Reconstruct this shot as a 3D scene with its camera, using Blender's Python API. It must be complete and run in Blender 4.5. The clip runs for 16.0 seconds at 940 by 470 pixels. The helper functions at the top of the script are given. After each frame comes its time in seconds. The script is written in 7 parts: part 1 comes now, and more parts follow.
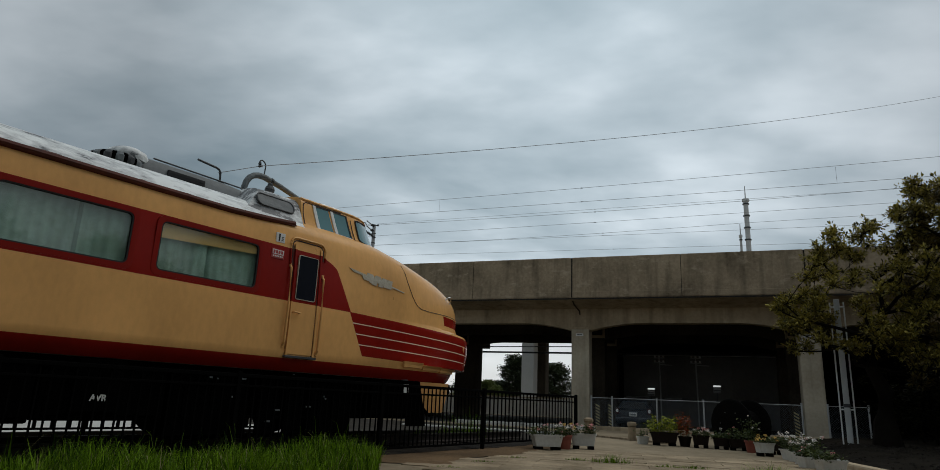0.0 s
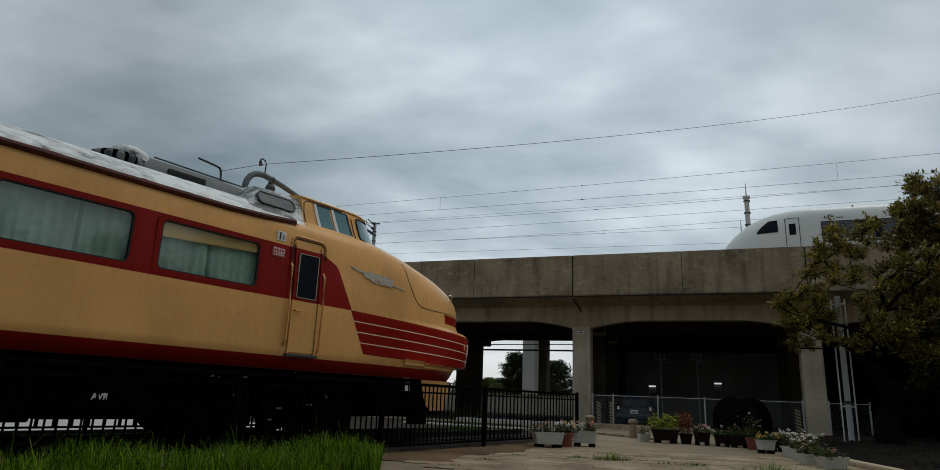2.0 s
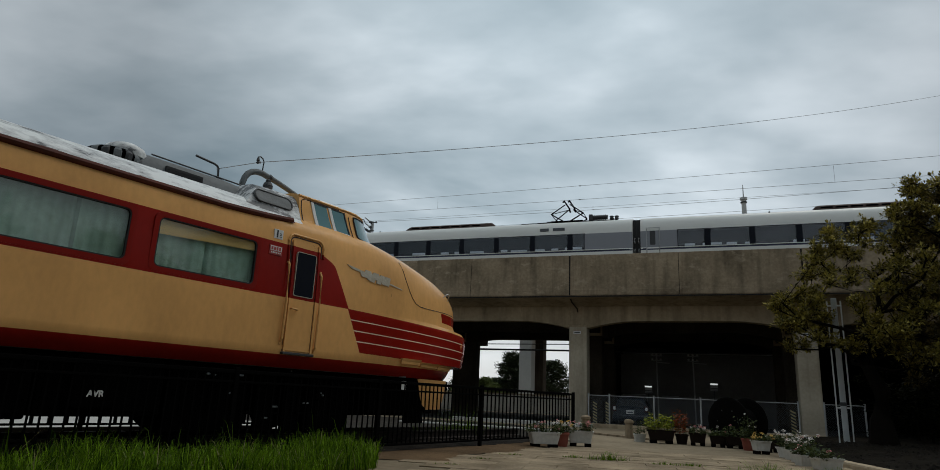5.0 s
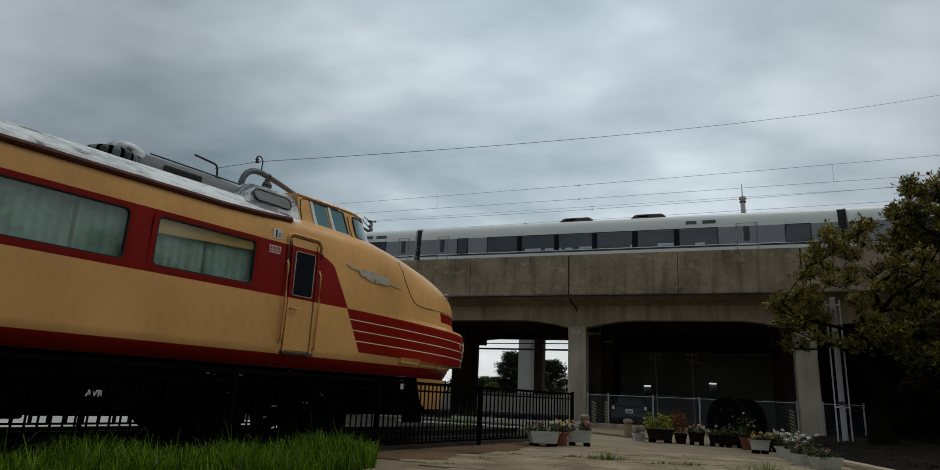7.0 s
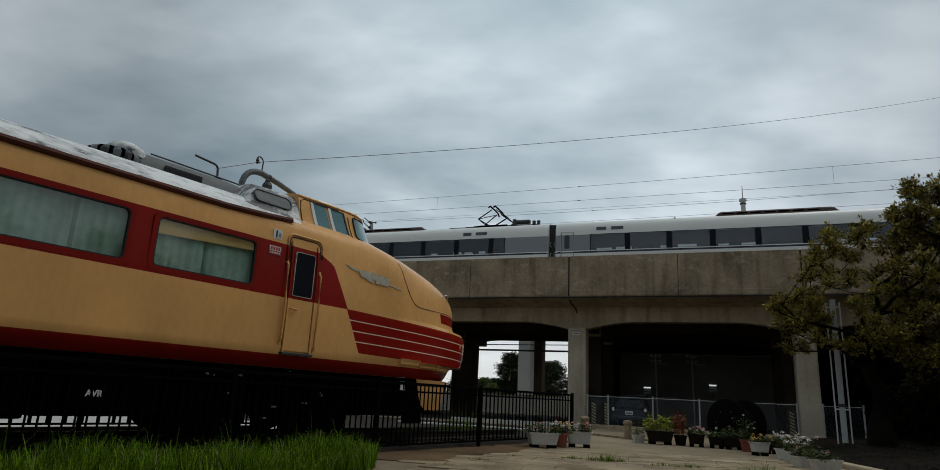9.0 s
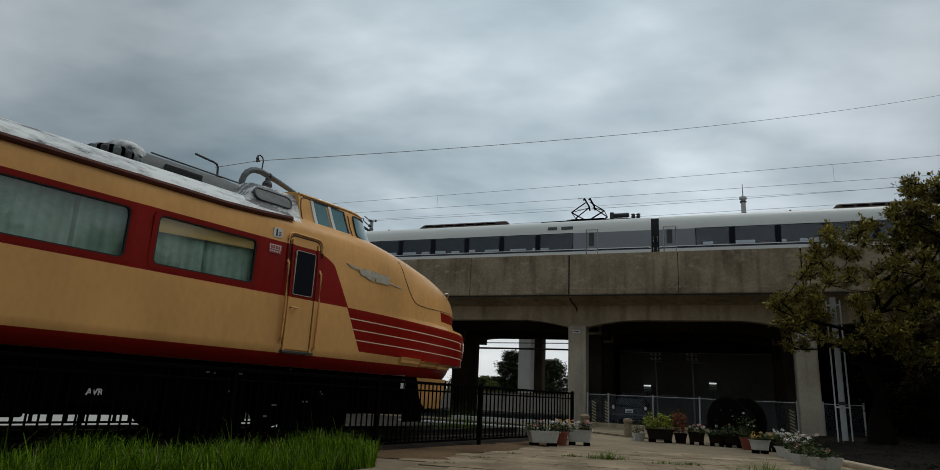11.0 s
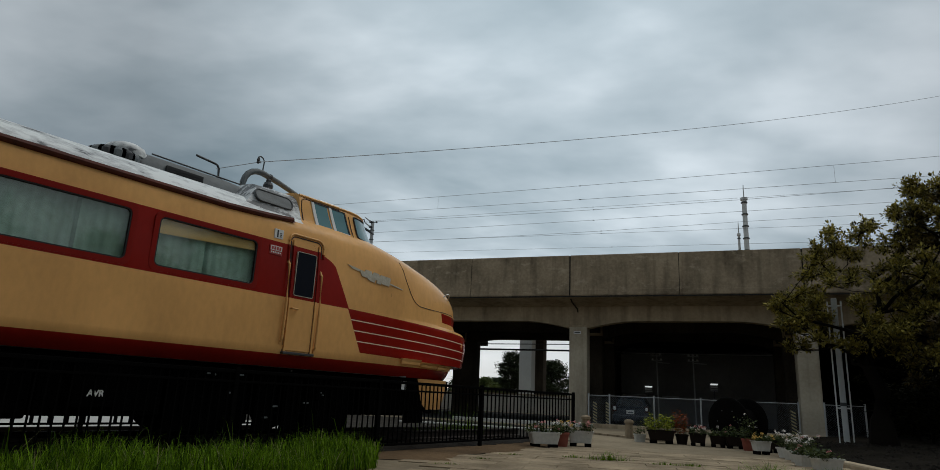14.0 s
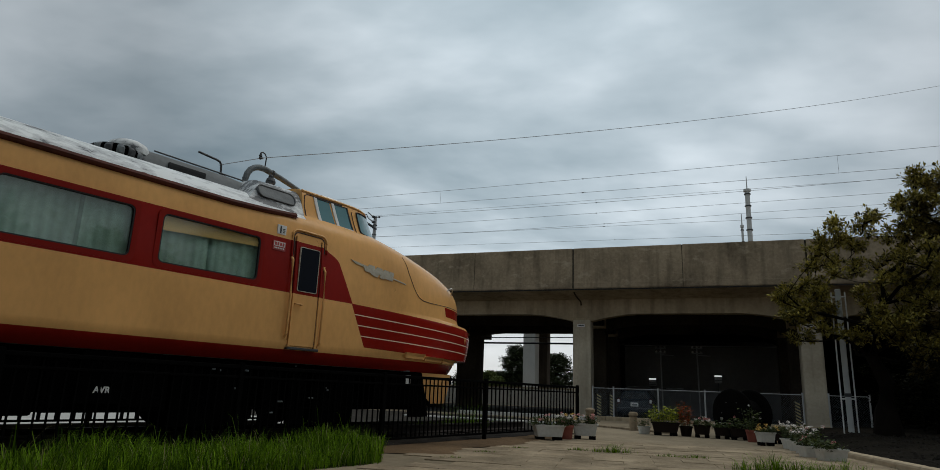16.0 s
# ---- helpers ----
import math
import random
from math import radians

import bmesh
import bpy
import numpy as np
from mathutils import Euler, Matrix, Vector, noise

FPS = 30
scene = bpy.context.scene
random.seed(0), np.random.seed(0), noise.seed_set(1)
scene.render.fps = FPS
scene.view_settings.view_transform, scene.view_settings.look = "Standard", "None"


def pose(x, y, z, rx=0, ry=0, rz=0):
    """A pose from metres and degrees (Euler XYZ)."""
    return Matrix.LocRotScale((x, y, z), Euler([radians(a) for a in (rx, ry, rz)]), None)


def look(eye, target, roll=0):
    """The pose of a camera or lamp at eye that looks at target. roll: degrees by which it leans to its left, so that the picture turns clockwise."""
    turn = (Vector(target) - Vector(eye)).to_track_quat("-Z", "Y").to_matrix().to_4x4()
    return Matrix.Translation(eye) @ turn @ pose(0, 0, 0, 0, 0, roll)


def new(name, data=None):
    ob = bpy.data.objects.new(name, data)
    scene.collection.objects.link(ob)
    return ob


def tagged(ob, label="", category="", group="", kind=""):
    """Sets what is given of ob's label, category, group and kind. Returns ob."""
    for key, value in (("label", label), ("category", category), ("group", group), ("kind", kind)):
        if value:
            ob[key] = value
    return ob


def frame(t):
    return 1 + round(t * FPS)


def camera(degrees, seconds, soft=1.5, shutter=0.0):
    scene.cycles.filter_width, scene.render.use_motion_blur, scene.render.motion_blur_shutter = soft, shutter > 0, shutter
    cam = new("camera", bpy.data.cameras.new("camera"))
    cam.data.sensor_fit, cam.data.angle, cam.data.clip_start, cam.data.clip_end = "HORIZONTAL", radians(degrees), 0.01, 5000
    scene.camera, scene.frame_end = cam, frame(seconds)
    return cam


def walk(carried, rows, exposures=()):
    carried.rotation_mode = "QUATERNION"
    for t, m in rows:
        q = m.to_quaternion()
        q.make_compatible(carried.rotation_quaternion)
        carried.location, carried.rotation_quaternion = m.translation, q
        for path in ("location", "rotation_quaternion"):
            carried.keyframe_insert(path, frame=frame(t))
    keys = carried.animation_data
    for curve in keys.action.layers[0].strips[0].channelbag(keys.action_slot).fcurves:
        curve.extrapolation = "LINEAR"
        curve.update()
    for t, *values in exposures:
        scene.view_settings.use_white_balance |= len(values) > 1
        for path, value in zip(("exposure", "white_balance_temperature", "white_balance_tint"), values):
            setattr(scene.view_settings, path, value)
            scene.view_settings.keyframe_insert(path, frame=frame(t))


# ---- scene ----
EYE = (0.0, 0.0, 0.95)
cam = camera(72.86, 16.0, soft=0.5)
# seconds, yaw, pitch, roll
TURNS = [
    (0.0, 0.00, 14.56, -2.35), (0.5, -0.16, 14.63, -2.42), (1.0, -0.17, 14.48, -2.47), (1.5, -0.02, 14.39, -2.41),
    (2.0, 0.10, 14.37, -2.23), (2.5, 0.07, 14.23, -2.22), (3.0, 0.02, 14.51, -2.24), (3.5, 0.00, 14.56, -2.33),
    (4.0, -0.11, 14.25, -2.40), (4.2, -0.12, 14.28, -2.42), (6.5, -0.44, 14.35, -2.73), (7.0, -0.30, 14.28, -2.53),
    (7.5, -0.27, 14.28, -2.49), (8.0, -0.28, 14.16, -2.58), (8.5, -0.26, 14.27, -2.61), (9.0, -0.32, 14.38, -2.68),
    (11.5, -0.29, 14.13, -2.63), (12.0, -0.28, 14.05, -2.79), (12.5, -0.16, 14.22, -2.60), (13.0, -0.20, 14.32, -2.60),
    (13.5, -0.15, 14.17, -2.60), (14.0, -0.21, 14.32, -2.60), (14.5, -0.02, 14.40, -2.52), (15.0, 0.63, 13.18, -2.04),
    (15.5, 0.24, 13.60, -2.20), (16.0, 0.16, 13.77, -2.16),
]
walk(cam, [(t, pose(*EYE, 90 + p, r, y)) for t, y, p, r in TURNS])

# ---- sky, sun ----
scene.view_settings.exposure = 0.05
world = bpy.data.worlds.new("overcast_sky")
scene.world = world
world.use_nodes = True


def build_sky():
    nt = world.node_tree
    nt.nodes.clear()
    N, L = nt.nodes.new, nt.links.new
    out, bg = N("ShaderNodeOutputWorld"), N("ShaderNodeBackground")
    sky = N("ShaderNodeTexSky")
    sky.sky_type, sky.sun_disc = "NISHITA", False
    sky.sun_elevation, sky.sun_rotation = radians(61), radians(64)
    dim = N("ShaderNodeVectorMath")
    dim.operation = "SCALE"
    dim.inputs["Scale"].default_value = 0.10
    L(sky.outputs[0], dim.inputs[0])
    tc, sep = N("ShaderNodeTexCoord"), N("ShaderNodeSeparateXYZ")
    L(tc.outputs["Generated"], sep.inputs[0])
    # cloud sheet: the view direction laid onto a flat layer overhead
    up = N("ShaderNodeMath"); up.operation = "MAXIMUM"; up.inputs[1].default_value = 0.0
    L(sep.outputs["Z"], up.inputs[0])
    lift = N("ShaderNodeMath"); lift.operation = "ADD"; lift.inputs[1].default_value = 0.22
    L(up.outputs[0], lift.inputs[0])
    flat = N("ShaderNodeVectorMath"); flat.operation = "DIVIDE"
    comb = N("ShaderNodeCombineXYZ")
    for k in range(3):
        L(lift.outputs[0], comb.inputs[k])
    L(tc.outputs["Generated"], flat.inputs[0]); L(comb.outputs[0], flat.inputs[1])
    mapn = N("ShaderNodeMapping"); mapn.inputs["Rotation"].default_value = (0, 0, radians(22)); mapn.inputs["Scale"].default_value = (0.8, 1.25, 0.0)
    L(flat.outputs[0], mapn.inputs[0])
    n1 = N("ShaderNodeTexNoise"); n1.inputs["Scale"].default_value = 0.85; n1.inputs["Detail"].default_value = 6; n1.inputs["Roughness"].default_value = 0.5
    n1.inputs["Distortion"].default_value = 0.25
    n2 = N("ShaderNodeTexNoise"); n2.inputs["Scale"].default_value = 4.2; n2.inputs["Detail"].default_value = 4; n2.inputs["Roughness"].default_value = 0.45
    L(mapn.outputs[0], n1.inputs["Vector"]); L(mapn.outputs[0], n2.inputs["Vector"])
    add = N("ShaderNodeMath"); add.operation = "MULTIPLY_ADD"; add.inputs[1].default_value = 0.22
    L(n2.outputs["Fac"], add.inputs[0]); L(n1.outputs["Fac"], add.inputs[2])
    ramp = N("ShaderNodeValToRGB")
    e = ramp.color_ramp.elements
    e[0].position, e[0].color = 0.42, (0.165, 0.222, 0.252, 1)
    e[1].position, e[1].color = 0.79, (0.64, 0.70, 0.74, 1)
    m = e.new(0.60); m.color = (0.35, 0.41, 0.445, 1)
    L(add.outputs[0], ramp.inputs[0])
    # brighter high overhead, as under a thick even cloud; a pale rim near the horizon
    gain = N("ShaderNodeMapRange"); gain.inputs["From Min"].default_value = 0.45; gain.inputs["From Max"].default_value = 1.0
    gain.inputs["To Min"].default_value = 1.0; gain.inputs["To Max"].default_value = 1.7
    L(sep.outputs["Z"], gain.inputs["Value"])
    # broad brighter side, where the sun stands behind the cloud
    dot = N("ShaderNodeVectorMath"); dot.operation = "DOT_PRODUCT"; dot.inputs[1].default_value = (0.095, 0.91, 0.405)
    L(tc.outputs["Generated"], dot.inputs[0])
    side = N("ShaderNodeMapRange"); side.inputs["From Min"].default_value = 0.84; side.inputs["From Max"].default_value = 1.0
    side.inputs["To Min"].default_value = 0.76; side.inputs["To Max"].default_value = 1.44
    L(dot.outputs["Value"], side.inputs["Value"])
    both = N("ShaderNodeMath"); both.operation = "MULTIPLY"
    L(gain.outputs[0], both.inputs[0]); L(side.outputs[0], both.inputs[1])
    rim = N("ShaderNodeMapRange"); rim.inputs["From Min"].default_value = 0.0; rim.inputs["From Max"].default_value = 0.20
    rim.inputs["To Min"].default_value = 1.0; rim.inputs["To Max"].default_value = 0.0
    L(sep.outputs["Z"], rim.inputs["Value"])
    pale = N("ShaderNodeMix"); pale.data_type = "RGBA"; pale.inputs["B"].default_value = (0.66, 0.67, 0.665, 1)
    L(rim.outputs[0], pale.inputs["Factor"]); L(ramp.outputs[0], pale.inputs["A"])
    lit = N("ShaderNodeVectorMath"); lit.operation = "SCALE"
    L(pale.outputs["Result"], lit.inputs[0]); L(both.outputs[0], lit.inputs["Scale"])
    mix = N("ShaderNodeMix"); mix.data_type = "RGBA"; mix.inputs["Factor"].default_value = 0.93
    L(dim.outputs[0], mix.inputs["A"]); L(lit.outputs[0], mix.inputs["B"])
    L(mix.outputs["Result"], bg.inputs["Color"])
    bg.inputs["Strength"].default_value = 1.0
    L(bg.outputs[0], out.inputs["Surface"])


build_sky()
sun = new("sun", bpy.data.lights.new("sun", "SUN"))
sun.data.energy, sun.data.angle, sun.data.color = 0.80, radians(40), (1.0, 0.95, 0.88)
sun.matrix_world = look((7.5, 3.6, 15), (0, 0, 0))


# ---- materials ----
def material(name, color, rough=0.6, metal=0.0, vary=0.25, scale=6.0, bump=0.15, bump_scale=None, second=None, spec=0.5, stain=0.0, per_object=0.0, bloom=None, world_space=False):
    """Principled surface with two scales of colour variation and a fine relief."""
    m = bpy.data.materials.new(name)
    m.use_nodes = True
    nt = m.node_tree
    N, L = nt.nodes.new, nt.links.new
    b = nt.nodes["Principled BSDF"]
    b.inputs["Roughness"].default_value, b.inputs["Metallic"].default_value = rough, metal
    b.inputs["Specular IOR Level"].default_value = min(spec, 0.06) if rough >= 0.85 else spec
    where = N("ShaderNodeNewGeometry").outputs["Position"] if world_space else N("ShaderNodeTexCoord").outputs["Object"]
    big, fine = N("ShaderNodeTexNoise"), N("ShaderNodeTexNoise")
    big.inputs["Scale"].default_value, big.inputs["Detail"].default_value = scale * 0.16, 5
    fine.inputs["Scale"].default_value, fine.inputs["Detail"].default_value = scale * 2.3, 6
    L(where, big.inputs["Vector"]); L(where, fine.inputs["Vector"])
    s = N("ShaderNodeMath"); s.operation = "MULTIPLY_ADD"; s.inputs[1].default_value = 0.45
    L(fine.outputs["Fac"], s.inputs[0]); L(big.outputs["Fac"], s.inputs[2])
    r = N("ShaderNodeMapRange"); r.inputs["From Min"].default_value = 0.5; r.inputs["From Max"].default_value = 0.95
    L(s.outputs[0], r.inputs["Value"])
    mix = N("ShaderNodeMix"); mix.data_type = "RGBA"
    c2 = second or tuple(c * (1 - vary) for c in color)
    mix.inputs["A"].default_value, mix.inputs["B"].default_value = (*color, 1), (*c2, 1)
    L(r.outputs[0], mix.inputs["Factor"])
    last = mix.outputs["Result"]
    if bloom:
        bl = N("ShaderNodeTexNoise"); bl.inputs["Scale"].default_value = 1.0; bl.inputs["Detail"].default_value = 9; bl.inputs["Roughness"].default_value = 0.66
        bp = N("ShaderNodeMapping"); bp.inputs["Scale"].default_value = (1.3, 1.3, 2.4)
        L(where, bp.inputs[0]); L(bp.outputs[0], bl.inputs["Vector"])
        br = N("ShaderNodeMapRange"); br.inputs["From Min"].default_value = 0.56; br.inputs["From Max"].default_value = 0.68
        br.inputs["To Max"].default_value = 0.5
        L(bl.outputs["Fac"], br.inputs["Value"])
        bx = N("ShaderNodeMix"); bx.data_type = "RGBA"; bx.inputs["B"].default_value = (*bloom, 1)
        L(br.outputs[0], bx.inputs["Factor"]); L(last, bx.inputs["A"])
        last = bx.outputs["Result"]
    if stain:
        st = N("ShaderNodeTexNoise"); st.inputs["Scale"].default_value = 1.0; st.inputs["Detail"].default_value = 7
        mp = N("ShaderNodeMapping"); mp.inputs["Scale"].default_value = (3.0, 3.0, 0.35)
        L(where, mp.inputs[0]); L(mp.outputs[0], st.inputs["Vector"])
        sr = N("ShaderNodeMapRange"); sr.inputs["From Min"].default_value = 0.48; sr.inputs["From Max"].default_value = 0.72
        sr.inputs["To Min"].default_value = 1.0; sr.inputs["To Max"].default_value = 1.0 - stain
        L(st.outputs["Fac"], sr.inputs["Value"])
        mu = N("ShaderNodeVectorMath"); mu.operation = "SCALE"
        L(last, mu.inputs[0]); L(sr.outputs[0], mu.inputs["Scale"])
        last = mu.outputs[0]
    if per_object:
        oi = N("ShaderNodeObjectInfo")
        pr = N("ShaderNodeMapRange"); pr.inputs["To Min"].default_value = 1 - per_object; pr.inputs["To Max"].default_value = 1 + per_object
        L(oi.outputs["Random"], pr.inputs["Value"])
        mu = N("ShaderNodeVectorMath"); mu.operation = "SCALE"
        L(last, mu.inputs[0]); L(pr.outputs[0], mu.inputs["Scale"])
        last = mu.outputs[0]
    L(last, b.inputs["Base Color"])
    if bump:
        bn = N("ShaderNodeTexNoise"); bn.inputs["Scale"].default_value = bump_scale or scale * 6; bn.inputs["Detail"].default_value = 4
        L(where, bn.inputs["Vector"])
        bu = N("ShaderNodeBump"); bu.inputs["Strength"].default_value = bump; bu.inputs["Distance"].default_value = 0.02
        L(bn.outputs["Fac"], bu.inputs["Height"]); L(bu.outputs[0], b.inputs["Normal"])
    return m


def leaf_material(name, low, high, gloss=0.25, straw=None):
    """Leaves: each leaf its own shade, some light passing through."""
    m = bpy.data.materials.new(name)
    m.use_nodes = True
    nt = m.node_tree
    N, L = nt.nodes.new, nt.links.new
    b = nt.nodes["Principled BSDF"]
    b.inputs["Roughness"].default_value = 0.7
    b.inputs["Specular IOR Level"].default_value = gloss
    g = N("ShaderNodeNewGeometry")
    ramp = N("ShaderNodeValToRGB")
    ramp.color_ramp.elements[0].color, ramp.color_ramp.elements[1].color = (*low, 1), (*high, 1)
    if straw:
        ramp.color_ramp.elements[1].position = 0.94
        ramp.color_ramp.elements.new(0.975).color = (*straw, 1)
    L(g.outputs["Random Per Island"], ramp.inputs[0]); L(ramp.outputs[0], b.inputs["Base Color"])
    tr = N("ShaderNodeBsdfTranslucent"); mx = N("ShaderNodeMixShader"); mx.inputs[0].default_value = 0.25
    L(ramp.outputs[0], tr.inputs["Color"])
    L(b.outputs[0], mx.inputs[1]); L(tr.outputs[0], mx.inputs[2])
    L(mx.outputs[0], nt.nodes["Material Output"].inputs["Surface"])
    return m


def glass_material(name, tint=(0.8, 0.9, 0.88), clear=0.6, rough=0.03, film=None, ior=1.6):
    m = bpy.data.materials.new(name)
    m.use_nodes = True
    nt = m.node_tree
    N, L = nt.nodes.new, nt.links.new
    b = nt.nodes["Principled BSDF"]
    b.inputs["Base Color"].default_value = (*(film or [c * 0.12 for c in tint]), 1)
    b.inputs["Roughness"].default_value, b.inputs["IOR"].default_value = rough, 1.52
    t = N("ShaderNodeBsdfTransparent"); t.inputs["Color"].default_value = (*tint, 1)
    gl = N("ShaderNodeBsdfGlossy"); gl.inputs["Roughness"].default_value = rough
    lw = N("ShaderNodeLayerWeight"); lw.inputs["Blend"].default_value = 0.5
    pw = N("ShaderNodeMath"); pw.operation = "POWER"; pw.inputs[1].default_value = 5.0
    L(lw.outputs["Facing"], pw.inputs[0])
    fr = N("ShaderNodeMapRange"); fr.inputs["To Min"].default_value = ((ior - 1) / (ior + 1)) ** 2
    L(pw.outputs[0], fr.inputs["Value"])
    m1, m2 = N("ShaderNodeMixShader"), N("ShaderNodeMixShader")
    m1.inputs[0].default_value = clear
    L(b.outputs[0], m1.inputs[1]); L(t.outputs[0], m1.inputs[2])
    L(fr.outputs[0], m2.inputs[0]); L(m1.outputs[0], m2.inputs[1]); L(gl.outputs[0], m2.inputs[2])
    L(m2.outputs[0], nt.nodes["Material Output"].inputs["Surface"])
    return m


CREAM, RED = (0.755, 0.405, 0.144), (0.250, 0.012, 0.007)


def livery_material():
    """Cream paint with a red sill, a red window band that ends in a slant, and the lined red nose panel."""
    m = bpy.data.materials.new("cream_and_red_paint")
    m.use_nodes = True
    nt = m.node_tree
    N, L = nt.nodes.new, nt.links.new
    b = nt.nodes["Principled BSDF"]
    tc, sep = N("ShaderNodeTexCoord"), N("ShaderNodeSeparateXYZ")
    L(tc.outputs["Object"], sep.inputs[0])
    x, z = sep.outputs["X"], sep.outputs["Z"]

    def math_node(op, a, c, d=None):
        n = N("ShaderNodeMath"); n.operation = op
        for k, v in enumerate((a, c, d)):
            if v is None:
                continue
            if isinstance(v, (int, float)):
                n.inputs[k].default_value = v
            else:
                L(v, n.inputs[k])
        return n.outputs[0]

    def above(v, t):
        return math_node("GREATER_THAN", v, t)

    def below(v, t):
        return math_node("LESS_THAN", v, t)

    def both(*vs):
        out = vs[0]
        for v in vs[1:]:
            out = math_node("MULTIPLY", out, v)
        return out

    sill = below(z, 1.105)
    bulge = math_node("POWER", math_node("MAXIMUM", math_node("SUBTRACT", z, 2.56), 0.0), 2.0)
    slant = math_node("MULTIPLY_ADD", bulge, -7.5, math_node("MULTIPLY_ADD", z, -0.56, 8.51))
    band = both(above(z, 1.945), below(z, 2.755), below(x, slant))
    # the nose panel falls slightly towards the tip
    fall = math_node("MULTIPLY_ADD", x, 0.017, z)
    start = math_node("MULTIPLY_ADD", z, -0.52, 8.41)
    panel = both(above(x, start), above(fall, 1.385), below(fall, 2.075))
    lines = None
    for h in (1.565, 1.735, 1.905):
        d = math_node("ABSOLUTE", math_node("SUBTRACT", fall, h), 0)
        l = above(d, 0.0085)
        lines = l if lines is None else math_node("MULTIPLY", lines, l)
    zone = panel
    panel = both(panel, lines)
    tip = both(above(math_node("MULTIPLY_ADD", z, 0.35, x), 11.04), above(z, 2.065), below(z, 2.25))
    red = math_node("MAXIMUM", math_node("MAXIMUM", sill, band), math_node("MAXIMUM", panel, tip))
    big, fine = N("ShaderNodeTexNoise"), N("ShaderNodeTexNoise")
    big.inputs["Scale"].default_value, big.inputs["Detail"].default_value = 0.9, 6
    fine.inputs["Scale"].default_value, fine.inputs["Detail"].default_value = 14, 5
    mp = N("ShaderNodeMapping"); mp.inputs["Scale"].default_value = (1.0, 1.0, 0.5)
    L(tc.outputs["Object"], mp.inputs[0])
    for n in (big, fine):
        L(mp.outputs[0], n.inputs["Vector"])
    w = math_node("MULTIPLY_ADD", fine.outputs["Fac"], 0.35, big.outputs["Fac"])
    wear = N("ShaderNodeMapRange"); wear.inputs["From Min"].default_value = 0.45; wear.inputs["From Max"].default_value = 0.9
    wear.inputs["To Min"].default_value = 0.82; wear.inputs["To Max"].default_value = 1.12
    L(w, wear.inputs["Value"])
    mix = N("ShaderNodeMix"); mix.data_type = "RGBA"
    mix.inputs["A"].default_value, mix.inputs["B"].default_value = (*CREAM, 1), (*RED, 1)
    L(red, mix.inputs["Factor"])
    # thin pale lines across the nose panel
    thin = math_node("MULTIPLY", zone, math_node("SUBTRACT", 1.0, lines))
    pale = N("ShaderNodeMix"); pale.data_type = "RGBA"; pale.inputs["B"].default_value = (0.80, 0.62, 0.46, 1)
    L(thin, pale.inputs["Factor"]); L(mix.outputs["Result"], pale.inputs["A"])
    sc = N("ShaderNodeVectorMath"); sc.operation = "SCALE"
    L(pale.outputs["Result"], sc.inputs[0]); L(wear.outputs[0], sc.inputs["Scale"])
    # sparse rust specks
    sp = N("ShaderNodeTexNoise"); sp.inputs["Scale"].default_value = 5.5; sp.inputs["Detail"].default_value = 2; sp.inputs["Roughness"].default_value = 0.7
    L(tc.outputs["Object"], sp.inputs["Vector"])
    sr = N("ShaderNodeMapRange"); sr.inputs["From Min"].default_value = 0.735; sr.inputs["From Max"].default_value = 0.79; sr.inputs["To Max"].default_value = 0.8
    L(sp.outputs["Fac"], sr.inputs["Value"])
    rust = N("ShaderNodeMix"); rust.data_type = "RGBA"; rust.inputs["B"].default_value = (0.10, 0.045, 0.02, 1)
    L(sr.outputs[0], rust.inputs["Factor"]); L(sc.outputs[0], rust.inputs["A"])
    L(rust.outputs["Result"], b.inputs["Base Color"])
    b.inputs["Roughness"].default_value = 0.20
    b.inputs["Specular IOR Level"].default_value = 0.10
    dent = N("ShaderNodeTexNoise"); dent.inputs["Scale"].default_value = 1.6; dent.inputs["Detail"].default_value = 3
    L(tc.outputs["Object"], dent.inputs["Vector"])
    bu = N("ShaderNodeBump"); bu.inputs["Strength"].default_value = 0.12; bu.inputs["Distance"].default_value = 0.05
    L(dent.outputs["Fac"], bu.inputs["Height"]); L(bu.outputs[0], b.inputs["Normal"])
    return m


